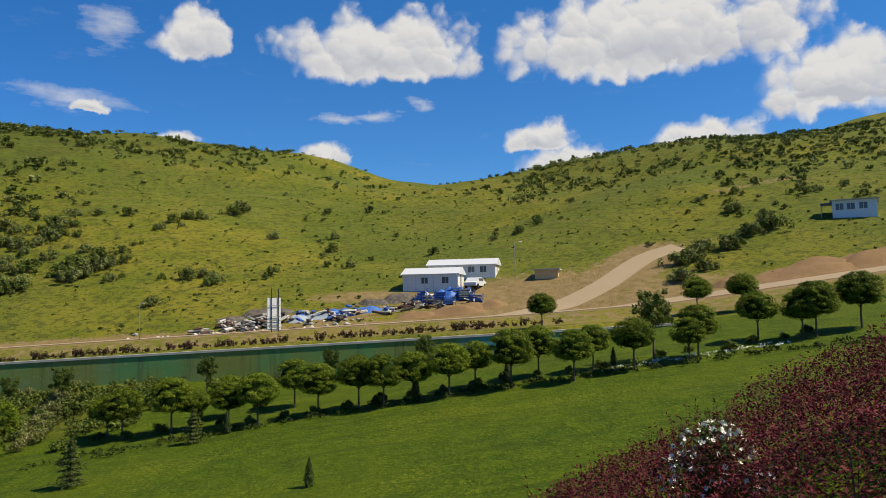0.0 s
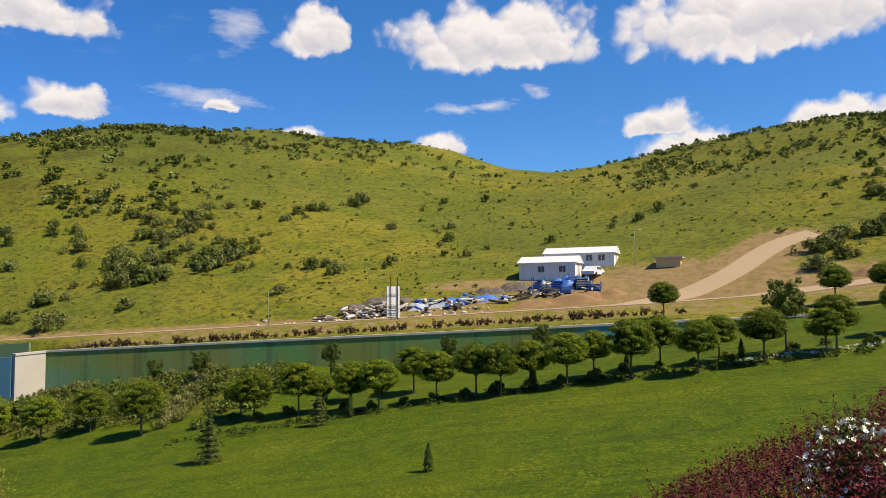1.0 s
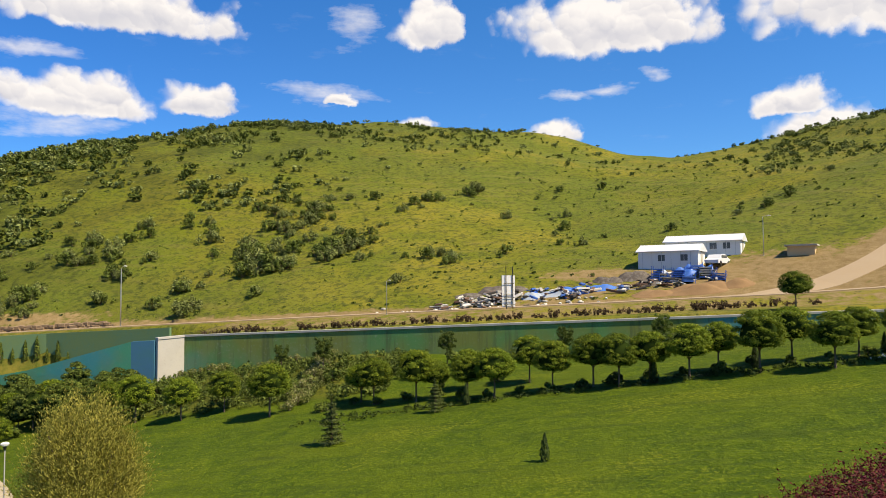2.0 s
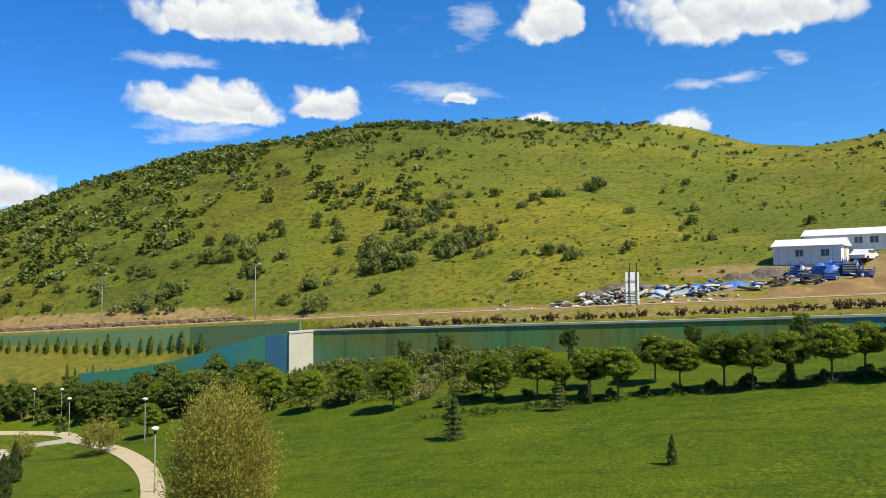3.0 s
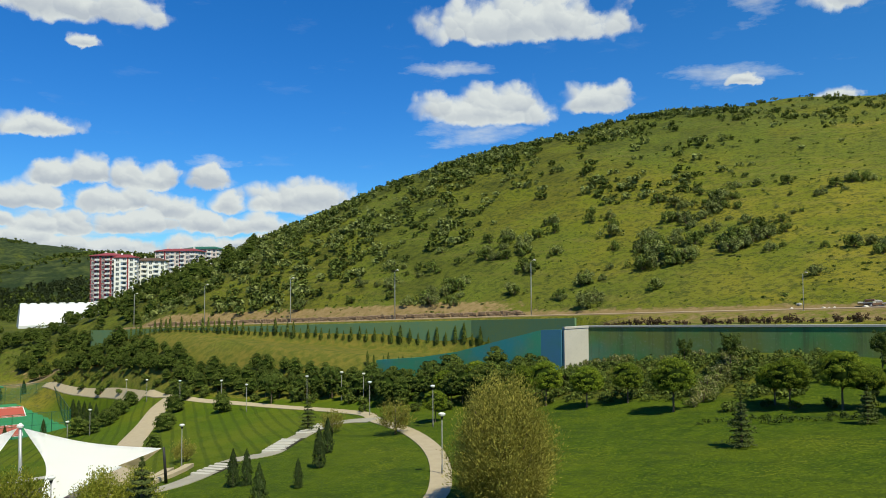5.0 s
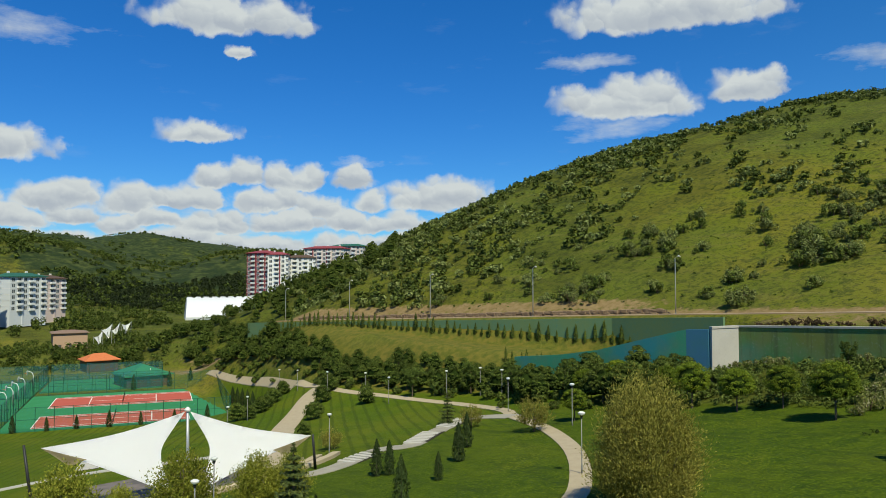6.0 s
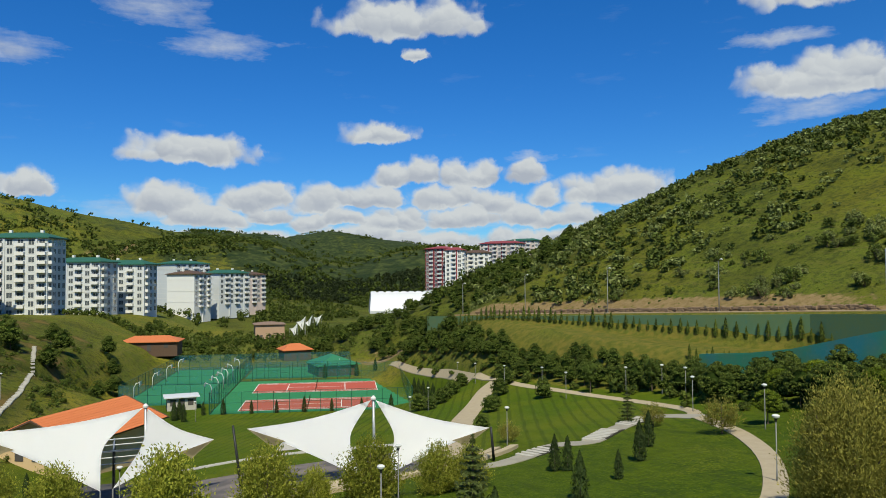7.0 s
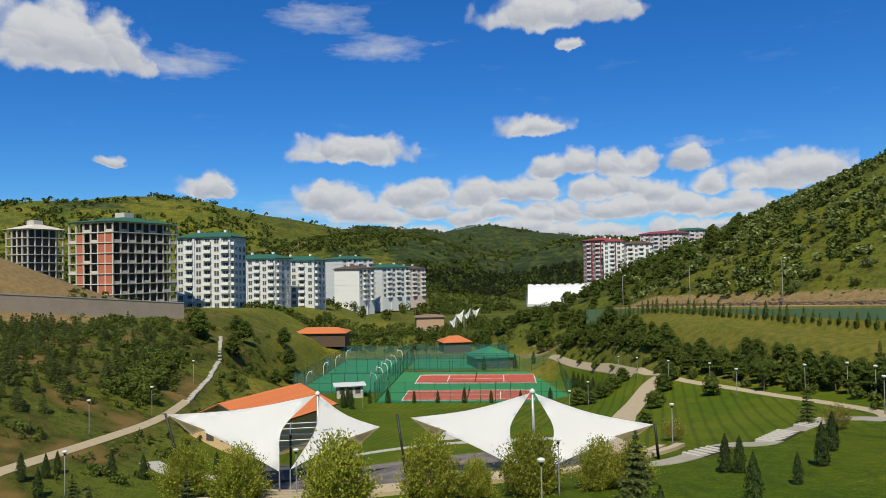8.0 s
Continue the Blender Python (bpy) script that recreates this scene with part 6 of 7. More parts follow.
def pavilion():
    """Walls of tan render under a broad gabled roof of clay tiles."""
    root = new("tiled_pavilion")
    x, y = polar(98.0, 91.0)
    root.matrix_basis = pose(x, y, EYE - 19.6, 0, 0, 150)
    L, W, H, R = 7.0, 4.8, 3.2, 2.0
    bm = bmesh.new()
    for lo, hi in (((-L, -W, -2.0), (L, -W + 0.3, H)), ((-L, W - 0.3, -2.0), (L, W, H)), ((-L, -W + 0.3, -2.0), (-L + 0.3, W - 0.3, H)), ((L - 0.3, -W + 0.3, -2.0), (L, W - 0.3, H))):
        box(bm, lo, hi)
    part("wall", bm, M_TAN, root)
    for sx in (-1, 1):
        bm = bmesh.new()
        v = [bm.verts.new((sx * (L - 0.15) + d, yy, zz)) for d in (-0.14, 0.14) for yy, zz in ((-W, H), (W, H), (0, H + R - 0.15))]
        bm.faces.new(v[:3]), bm.faces.new(v[3:])
        for i in range(3):
            bm.faces.new((v[i], v[(i + 1) % 3], v[3 + (i + 1) % 3], v[3 + i]))
        part("gable", bm, M_TAN, root)
    for sy in (-1, 1):
        bm = bmesh.new()
        # roof deck, with rows of rounded tiles on it
        a = Vector((0, sy * (W + 0.8), H - R * 0.8 / W))
        b = Vector((0, 0, H + R))
        up = (b - a).normalized()
        nrm = Vector((1, 0, 0)).cross(up) * (-sy)
        if nrm.z < 0:
            nrm = -nrm
        vs = [bm.verts.new(Vector((xx, 0, 0)) + p + nrm * dz) for dz in (-0.12, 0.0) for xx, p in ((-L - 0.7, a), (L + 0.7, a), (L + 0.7, b), (-L - 0.7, b))]
        for f in ((0, 1, 2, 3), (7, 6, 5, 4), (0, 4, 5, 1), (1, 5, 6, 2), (2, 6, 7, 3), (3, 7, 4, 0)):
            bm.faces.new([vs[i] for i in f])
        deck = part("roof", bm, M_BROWN, root, "boarded roof slope")
        tile = bmesh.new()
        # one column of tiles from eave to ridge: a half round strip with steps
        n, wd = 14, 0.36
        for k in range(n):
            s0, s1 = k / n, (k + 1.12) / n
            prof = [(-wd / 2, 0.0), (-wd / 4, 0.055), (0, 0.075), (wd / 4, 0.055), (wd / 2, 0.0)]
            r0 = [tile.verts.new(a + (b - a) * s0 + Vector((px, 0, 0)) + nrm * (pz + 0.045)) for px, pz in prof]
            r1 = [tile.verts.new(a + (b - a) * min(s1, 1.0) + Vector((px, 0, 0)) + nrm * (pz + 0.012)) for px, pz in prof]
            for i in range(4):
                tile.faces.new((r0[i], r0[i + 1], r1[i + 1], r1[i]))
            tile.faces.new(r0[::-1])
        me = bm_mesh("tile_course", tile, M_TILE)
        cols = int((2 * L + 1.4) / wd)
        for c in range(cols):
            shared("tile_course", me, deck, (-L - 0.7 + wd / 2 + c * wd, 0, 0))
    for sx in (-1, 1):
        for sy in (-1, 1):
            bm = bmesh.new()
            tube(bm, [(sx * (L + 0.7), sy * (W + 0.8), H - 0.42), (sx * (L + 0.7), 0, H + R - 0.08)], [0.11, 0.11], 4)
            part("barge_board", bm, M_BROWN, root)
    for k in range(3):
        block("window", (-L - 0.04, -2.6 + 2.0 * k, 0.9), (-L + 0.02, -1.6 + 2.0 * k, 2.1), M_SHADEWALL, root, "dark window")
    return tagged(root, "tan pavilion under an orange clay tile roof", "pavilion")


pavilion()


def stage():
    """The open stage of dark steel under the sail, and the paved ring before it."""
    root = new("open_stage")
    x, y = polar(95.0, 66)
    root.matrix_basis = pose(x, y, gz(x, y), 0, 0, 95)
    block("deck", (-4, -2.5, -1.2), (4, 2.5, 0.5), M_SHADEWALL, root)
    for sx in (-3.6, -1.2, 1.2, 3.6):
        for sy in (-2.2, 2.2):
            part("column", rod(bmesh.new(), (sx, sy, 0.4), (sx, sy, 4.2), 0.08), M_DARK, root)
    for sy in (-2.2, 0, 2.2):
        for z in (3.2, 4.2):
            part("beam", rod(bmesh.new(), (-3.8, sy, z), (3.8, sy, z), 0.06), M_STEEL, root)
    for sx in (-3.6, -1.2, 1.2, 3.6):
        part("beam", rod(bmesh.new(), (sx, -2.4, 4.25), (sx, 2.4, 4.25), 0.06), M_STEEL, root)
    return tagged(root, "dark steel stage frame under the white sail", "stage")


stage()


def plaza():
    t = Tree("plaza_stone")
    p = t.pos()
    n = t.noise(p, 0.5, 5)
    col = t.mix(t.ramp(n, 0.35, 0.65), (0.10, 0.09, 0.085), (0.19, 0.16, 0.14))
    m = t.done(col, 0.85)
    V, F = [], []
    cx, cy = polar(84.5, 62)
    n, rings = 40, 6
    for k in range(rings + 1):
        r = 9.5 * k / rings
        for i in range(n):
            a = 2 * math.pi * i / n
            x, y = cx + r * math.cos(a) * 0.75, cy + r * math.sin(a) * 1.5
            V.append((x, y, gz(x, y) + 0.06))
    for k in range(rings):
        for i in range(n):
            F.append((k * n + i, (k + 1) * n + i, (k + 1) * n + (i + 1) % n, k * n + (i + 1) % n))
    tagged(mesh_object("plaza_floor", V, F, m), "dark paved floor of the open-air stage", "paving", kind="structure")
    # curved seat steps
    for k in range(4):
        bm = bmesh.new()
        pts = []
        for i in range(19):
            a = radians(-70 + 140 * i / 18)
            r = 10.6 + 1.1 * k
            x, y = cx + r * math.cos(a) * 0.75, cy + r * math.sin(a) * 1.45
            pts.append((x, y))
        seat = new("seat_step")
        prev = None
        for i, (x, y) in enumerate(pts):
            z = gz(x, y)
            d = Vector((x - cx, y - cy, 0)).normalized()
            ring = [bm.verts.new(Vector((x, y, z)) + d * s + Vector((0, 0, h))) for s, h in ((-0.35, -0.3), (0.35, -0.3), (0.35, 0.32), (-0.35, 0.32))]
            if prev:
                gap = d.cross(Vector((0, 0, 1))) * 0.03
                blk = bmesh.new()
                near = [blk.verts.new(Vector(q) + (gap if (Vector(q) + gap - ring[0].co).length < (Vector(q) - ring[0].co).length else -gap)) for q in prev]
                fard = [blk.verts.new(v.co) for v in ring]
                for j in range(4):
                    blk.faces.new((near[j], near[(j + 1) % 4], fard[(j + 1) % 4], fard[j]))
                blk.faces.new(near[::-1]), blk.faces.new(fard)
                part("seat_block", blk, M_PAVE, seat)
            prev = [tuple(v.co) for v in ring]
        bm.free()
        ob = seat
        tagged(ob, "curved stone seat step before the stage", "seating step", "seat steps of the open-air stage")


plaza()
ribbon("path_stage", [polar(100.5, 66), polar(95, 74), polar(90, 79), polar(84, 80), polar(78, 76), polar(73, 74)], 1.6, M_CONC, 0.07, 1.5, "pale kerb path round the stage", "path")
ribbon("path_left", [polar(106, 76), polar(101.5, 71), polar(98, 70)], 2.6, M_CONC, 0.07, 1.5, "short pale path to the stage", "path")

# ---- sports courts ----
M_COURTGREEN = plain("court_green", (0.035, 0.20, 0.072), 0.85, vary=0.12, scale=0.3)
M_COURTRED = plain("court_red", (0.40, 0.085, 0.055), 0.85, vary=0.10, scale=0.3)
M_LINE = plain("court_line", (0.75, 0.75, 0.72), 0.8)
M_FENCEPOST = plain("fence_green", (0.020, 0.085, 0.055), 0.5, 0.2)


def mesh_material(name, col, open_share):
    t = Tree(name)
    d = t.n("ShaderNodeBsdfPrincipled", {"Base Color": (*col, 1), "Roughness": 0.5})
    tr = t.n("ShaderNodeBsdfTransparent")
    mx = t.n("ShaderNodeMixShader", {0: 1 - open_share}, {1: tr.outputs[0], 2: d.outputs[0]})
    t.t.links.new(mx.outputs[0], t.n("ShaderNodeOutputMaterial").inputs[0])
    return t.m


M_NET = mesh_material("fence_mesh_green", (0.02, 0.13, 0.08), 0.80)
M_NETBLUE = mesh_material("fence_mesh_blue", (0.02, 0.13, 0.15), 0.68)
CZ = EYE - 25.4
court_turn = -10.0
cx0, cy0 = -158.0, 22.0
CM = pose(cx0, cy0, CZ, 0, 0, court_turn)


def slab(name, lo, hi, z, material, label, category, kind="structure"):
    ob = new(name, bm_mesh(name, box(bmesh.new(), (lo[0], lo[1], z - 0.25), (hi[0], hi[1], z)), material))
    ob.matrix_basis = CM
    return tagged(ob, label, category, kind=kind)


slab("floor_tennis", (-21.5, -18.0), (19.5, 19.0), 0.03, M_COURTGREEN, "green sports court surface", "court floor")
slab("floor_ball", (-46, -37), (8, -18.3), 0.03, M_COURTGREEN, "green ball court surface", "court floor")
slab("floor_far", (-47, -17.5), (-26, 8), 0.03, M_COURTGREEN, "green surface of the further court", "court floor")


def tennis(x0, x1, y0, y1):
    ob = slab("tennis_court", (x0, y0), (x1, y1), 0.045, M_COURTRED, "red tennis court with white lines", "tennis court", kind="")
    tagged(ob, group="tennis courts")
    w, m = 0.16, (y0 + y1) / 2
    for ax, bx, ay, by in ((x0, x0 + w, y0, y1), (x1 - w, x1, y0, y1), (x0, x1, y0, y0 + w), (x0, x1, y1 - w, y1), (x0 + 1.4, x0 + 1.4 + w, y0, y1), (x1 - 1.4 - w, x1 - 1.4, y0, y1),
                           (x0 + 1.4, x1 - 1.4, m - 6.4, m - 6.4 + w), (x0 + 1.4, x1 - 1.4, m + 6.4 - w, m + 6.4), ((x0 + x1) / 2 - w / 2, (x0 + x1) / 2 + w / 2, m - 6.4, m + 6.4)):
        part("court_line", box(bmesh.new(), (ax, ay, 0.02), (bx, by, 0.052)), M_LINE, ob)
    part("tennis_net", box(bmesh.new(), (x0 - 0.6, m - 0.02, 0.05), (x1 + 0.6, m + 0.02, 1.0)), M_COURTNET, ob)


M_COURTNET = mesh_material("net", (0.05, 0.05, 0.05), 0.5)
tennis(5.2, 17.2, -13.4, 12.2)
tennis(-17.3, -3.6, -13.2, 13.6)


def fence_side(a, b, h, gap, net, label, group="fences round the courts"):
    """A fence on steel posts between two places of the platform."""
    root = new("court_fence")
    root.matrix_basis = CM
    ax, ay = a
    bx, by = b
    n = max(1, round(math.hypot(bx - ax, by - ay) / gap))
    me = bm_mesh("post", rod(bmesh.new(), (0, 0, -0.2), (0, 0, h), 0.05, 6), M_FENCEPOST)
    for k in range(n + 1):
        shared("post", me, root, (ax + (bx - ax) * k / n, ay + (by - ay) * k / n, 0))
    for z in (0.1, h / 2, h - 0.03):
        part("rail", rod(bmesh.new(), (ax, ay, z), (bx, by, z), 0.03, 5), M_FENCEPOST, root)
    bm = bmesh.new()
    d = Vector((bx - ax, by - ay, 0)).normalized()
    s = Vector((-d.y, d.x, 0)) * 0.006
    vs = [bm.verts.new(Vector(p) + q) for q in (s, -s) for p in ((ax, ay, 0.08), (bx, by, 0.08), (bx, by, h), (ax, ay, h))]
    bm.faces.new(vs[:4])
    part("mesh_panel", bm, net, root, "woven wire mesh")
    return tagged(root, label, "fence", group)


for a, b, net in (((19.5, -18), (19.5, 19), M_NET), ((-21.5, 19), (19.5, 19), M_NET), ((-21.5, -18), (-21.5, 19), M_NET), ((8, -18.1), (19.5, -18.1), M_NET),
                  ((-46, -18.1), (8, -18.1), M_NETBLUE), ((8, -37), (8, -18.3), M_NETBLUE), ((-46, -37), (8, -37), M_NETBLUE), ((-46, -37), (-46, -18.3), M_NETBLUE), ((-19, -37), (-19, -18.3), M_NETBLUE),
                  ((-47.2, -17.5), (-47.2, 8), M_NETBLUE), ((-26, -17.5), (-26, 8), M_NETBLUE), ((-47, 8), (-26, 8), M_NETBLUE)):
    fence_side(a, b, 4.0, 2.8, net, "tall green wire mesh fence round the courts" if net is M_NET else "tall blue-green wire mesh fence round the ball courts")


def hoop():
    root = new("basketball_hoop")
    bm = bmesh.new()
    tube(bm, [(0, 0, -0.1), (0, 0, 2.6), (0.35, 0, 3.3), (1.1, 0, 3.5)], [0.10, 0.09, 0.08, 0.07], 8)
    part("post", bm, M_LAMPHEAD, root, smooth=True)
    block("backboard", (1.1, -0.7, 2.9), (1.16, 0.7, 3.7), M_LAMPHEAD, root)
    bm = bmesh.new()
    pts = [(1.45 + 0.23 * math.cos(a), 0.23 * math.sin(a), 3.05) for a in np.linspace(0, 2 * math.pi, 13)]
    tube(bm, pts, [0.02] * 13, 5)
    part("ring", bm, M_TILE, root)
    return tagged(root, "white basketball hoop on a bent post", "basketball hoop", "hoops of the ball courts")


hp = hoop()
S15 = Matrix.Scale(1.05, 4)
hp.matrix_basis = CM @ pose(5.5, -20.0, 0.03, 0, 0, -90) @ S15
for x, y, a in ((-2.5, -20.0, -90), (-9.5, -20.0, -90), (-16, -20.0, -90), (3, -35.5, 90), (-12, -35.5, 90), (-25, -35.5, 90), (-38, -35.5, 90), (-24, -20.0, -90), (-36, -20.0, -90), (-30, 6.5, -90)):
    copy_thing(hp, CM @ pose(x, y, 0.03, 0, 0, a) @ S15)

M_GREENROOF = plain("green_sheet_roof", (0.035, 0.17, 0.085), 0.55, vary=0.12, scale=0.8)


def hut(name, az, r, L, W, H, R, roof, wall, turn, label):
    """A small hip-roofed building with a door and windows."""
    root = new(name)
    x, y = polar(az, r)
    root.matrix_basis = pose(x, y, gz(x, y), 0, 0, turn)
    block("wall", (-L, -W, -1.5), (L, W, H), wall, root)
    bm = bmesh.new()
    o, k = 0.6, min(L, W) * 0.9
    lo = [bm.verts.new((sx * (L + o), sy * (W + o), H)) for sx, sy in ((-1, -1), (1, -1), (1, 1), (-1, 1))]
    eave = [bm.verts.new((v.co.x, v.co.y, H + 0.18)) for v in lo]
    if L >= W:
        rid = [bm.verts.new((-(L + o - k), 0, H + R)), bm.verts.new((L + o - k, 0, H + R))]
    else:
        rid = [bm.verts.new((0, -(W + o - k), H + R)), bm.verts.new((0, W + o - k, H + R))]
    bm.faces.new(lo[::-1])
    for i in range(4):
        bm.faces.new((lo[i], lo[(i + 1) % 4], eave[(i + 1) % 4], eave[i]))
    if L >= W:
        bm.faces.new((eave[0], eave[1], rid[1], rid[0])), bm.faces.new((eave[2], eave[3], rid[0], rid[1]))
        bm.faces.new((eave[1], eave[2], rid[1])), bm.faces.new((eave[3], eave[0], rid[0]))
    else:
        bm.faces.new((eave[1], eave[2], rid[1], rid[0])), bm.faces.new((eave[3], eave[0], rid[0], rid[1]))
        bm.faces.new((eave[0], eave[1], rid[0])), bm.faces.new((eave[2], eave[3], rid[1]))
    part("roof", bm, roof, root)
    for k in (-1, 0, 1):
        block("window" if k else "door", (L, k * W * 0.6 - 0.5, 0.9 if k else 0.0), (L + 0.05, k * W * 0.6 + 0.5, 2.1), M_SHADEWALL, root)
    return tagged(root, label, "building")


hut("clay_roofed_hut", 93.6, 224, 4, 7.5, 2.4, 1.6, M_TILE, M_BROWN, -8, "low changing hut with an orange hipped roof")
hut("green_roofed_hut", 80.7, 192, 5.0, 5.0, 2.6, 2.4, M_GREENROOF, M_BROWN, 8, "clubhouse with a green sheet metal hipped roof")
hut("clay_roofed_hut", 83.5, 226, 3.5, 4.0, 3.0, 1.8, M_TILE, M_BROWN, 8, "small white hut with an orange roof")
hut("court_kiosk", 91.6, 150, 1.8, 2.6, 2.4, 0.3, M_ROOFWHITE, M_CONC, 5, "small grey kiosk with a flat white roof")
hut("brown_house", 85.4, 300, 5, 5.5, 6.0, 1.0, plain("brown_roof", (0.22, 0.15, 0.11), 0.85, vary=0.2), plain("clay_render", (0.40, 0.27, 0.18), 0.9, vary=0.15), 0, "reddish-brown house with dark openings beyond the courts")

# ---- blocks of flats and the hall ----
M_GLASSDARK = plain("window_glass", (0.085, 0.10, 0.115), 0.12, spec=0.6)
M_FACADE = plain("pale_facade", (0.55, 0.575, 0.59), 0.85, vary=0.08, scale=0.15)
M_FACADE2 = plain("rosy_facade", (0.56, 0.46, 0.42), 0.85, vary=0.08, scale=0.15)
M_CLARET = plain("claret_facade", (0.22, 0.045, 0.055), 0.85, vary=0.1, scale=0.15)
M_REDBRICK = plain("hollow_brick", (0.42, 0.13, 0.075), 0.9, vary=0.2, scale=1.0)
M_RAWCONC = plain("raw_concrete", (0.50, 0.47, 0.42), 0.9, vary=0.2, scale=0.4)
M_GREENTILE = plain("green_roof_sheet", (0.030, 0.110, 0.070), 0.6, vary=0.15, scale=0.4)
_win = bm_mesh("pane", box(bmesh.new(), (-0.80, -0.03, -0.72), (0.80, 0.05, 0.72)), M_GLASSDARK)
_frm = bmesh.new()
for lo, hi in (((-0.90, -0.06, -0.82), (0.90, 0.06, -0.72)), ((-0.90, -0.06, 0.72), (0.90, 0.06, 0.82)), ((-0.90, -0.06, -0.72), (-0.80, 0.06, 0.72)), ((0.80, -0.06, -0.72), (0.90, 0.06, 0.72)), ((-0.04, -0.06, -0.72), (0.04, 0.06, 0.72))):
    box(_frm, lo, hi)
_frm = bm_mesh("window_frame", _frm, M_WHITE)
_bal = bmesh.new()
box(_bal, (-1.5, -1.2, -0.15), (1.5, 0, 0.0)), box(_bal, (-1.5, -1.2, 0.0), (1.5, -1.1, 1.0)), box(_bal, (-1.5, -1.1, 0.0), (-1.4, 0, 1.0)), box(_bal, (1.4, -1.1, 0.0), (1.5, 0, 1.0))
_bal = bm_mesh("balcony", _bal, M_WHITE)


def window_at(parent, x, y, z, rz):
    w = shared("window", _frm, parent, (x, y, z), rz, (1.12, 1, 1.22))
    shared("pane", _win, w, (0, 0, 0))


def flats(az, r, length, depth, floors, turn, wall, roof, label, sides=(0, 1), balconies=True, strips=None, bare_end=False, lift=0.0, roof_h=2.2, floor_h=2.95):
    """A block of flats: front along its own -y, windows and balconies floor by floor."""
    root = new("apartment_block")
    x, y = polar(az, r)
    root.matrix_basis = pose(x, y, gz(x, y) + lift, 0, 0, turn)
    H = floors * floor_h
    L, D = length / 2, depth / 2
    block("wall", (-L, -D, -8), (L, D, H), wall, root)
    # shallow hipped roof with a deep eave
    bm = bmesh.new()
    o = 0.8
    lo = [bm.verts.new((sx * (L + o), sy * (D + o), H)) for sx, sy in ((-1, -1), (1, -1), (1, 1), (-1, 1))]
    ev = [bm.verts.new((v.co.x, v.co.y, H + 0.35)) for v in lo]
    rd = [bm.verts.new((-(L - D * 0.6), 0, H + roof_h)), bm.verts.new((L - D * 0.6, 0, H + roof_h))]
    bm.faces.new(lo[::-1])
    for i in range(4):
        bm.faces.new((lo[i], lo[(i + 1) % 4], ev[(i + 1) % 4], ev[i]))
    bm.faces.new((ev[0], ev[1], rd[1], rd[0])), bm.faces.new((ev[2], ev[3], rd[0], rd[1])), bm.faces.new((ev[1], ev[2], rd[1])), bm.faces.new((ev[3], ev[0], rd[0]))
    roof_ob = part("roof", bm, roof, root)
    for k in range(max(2, int(length / 9))):
        cxx = -L + (k + 0.5) * length / max(2, int(length / 9))
        part("chimney", box(bmesh.new(), (cxx - 0.5, 0.4, H + roof_h * 0.5), (cxx + 0.5, 1.4, H + roof_h + 0.9)), M_WHITE, roof_ob)
    # front
    bays = max(3, int(length / 3.5))
    for s in range(bays):
        bx = -L + (s + 0.5) * length / bays
        deep = s % 2 == 1
        for f in range(floors):
            z = f * floor_h + 1.55
            window_at(root, bx, -D, z, 0)
            if balconies and deep:
                shared("balcony", _bal, root, (bx, -D, f * floor_h + 0.25))
        if s % 3 == 2:
            block("pilaster", (bx - length / bays / 2 - 0.35, -D - 0.45, -8), (bx - length / bays / 2 + 0.35, -D, H), strips or wall, root)
    # ends
    nb = max(2, int(depth / 3.4))
    for side in (-1, 1):
        if bare_end and side == bare_end:
            continue
        if side * (math.cos(radians(turn)) * -x + math.sin(radians(turn)) * -y) < 0:
            continue
        for s in range(nb):
            by = -D + (s + 0.5) * depth / nb
            for f in range(floors):
                window_at(root, side * L, by, f * floor_h + 1.55, radians(90 * side))
                if balconies and s == 0:
                    b = shared("balcony", _bal, root, (side * L, by, f * floor_h + 0.25), radians(90 * side), (0.8, 1, 1))
    for f in range(1, floors):
        block("floor_band", (-L - 0.06, -D - 0.06, f * floor_h - 0.12), (L + 0.06, D + 0.06, f * floor_h + 0.06), M_WHITE, root)
    return tagged(root, label, "apartment block", "blocks of flats")


flats(101.6, 292, 21, 14, 9, 76, M_FACADE, M_GREENTILE, "tall pale apartment block with white balconies and a green roof", lift=-0.6)
flats(98.0, 335, 21, 13, 7, 66, M_FACADE, M_GREENTILE, "long pale apartment block under a green roof", lift=0.3)
flats(95.2, 352, 20, 13, 7, 70, M_FACADE, M_GREENTILE, "pale apartment block joined to its neighbour, green roof", lift=0.8)
flats(91.5, 480, 24, 19, 8, 127, M_FACADE, M_GREENTILE, "white apartment block with a plain end wall", lift=5.5, bare_end=-1)
flats(91.1, 425, 15, 17, 6, 146, M_WHITE, M_BROWN, "white apartment block with a bare side and dark roof", lift=6.0, bare_end=-1)
flats(88.5, 450, 22, 14, 6, 130, M_FACADE, M_GREENTILE, "white balconied apartment block near the far end of the row", lift=8.6, bare_end=-1)
flats(86.9, 490, 16, 14, 6, 130, M_FACADE2, M_BROWN, "rosy apartment block at the end of the row", lift=7.2)
flats(72.3, 520, 16, 16, 14, 30, M_CLARET, M_CLARET, "tall claret apartment tower behind the hall", strips=M_CLARET)
flats(71.2, 505, 12, 14, 14, 60, M_WHITE, M_CLARET, "tall white apartment tower with balconies", strips=M_CLARET, lift=-1)
flats(69.5, 520, 18, 14, 13, 60, M_WHITE, M_BROWN, "white apartment tower beside the hill", strips=M_FACADE)
flats(67.6, 560, 30, 16, 15, 40, M_FACADE2, M_CLARET, "rosy apartment tower with a red roof behind the hill", strips=M_CLARET)
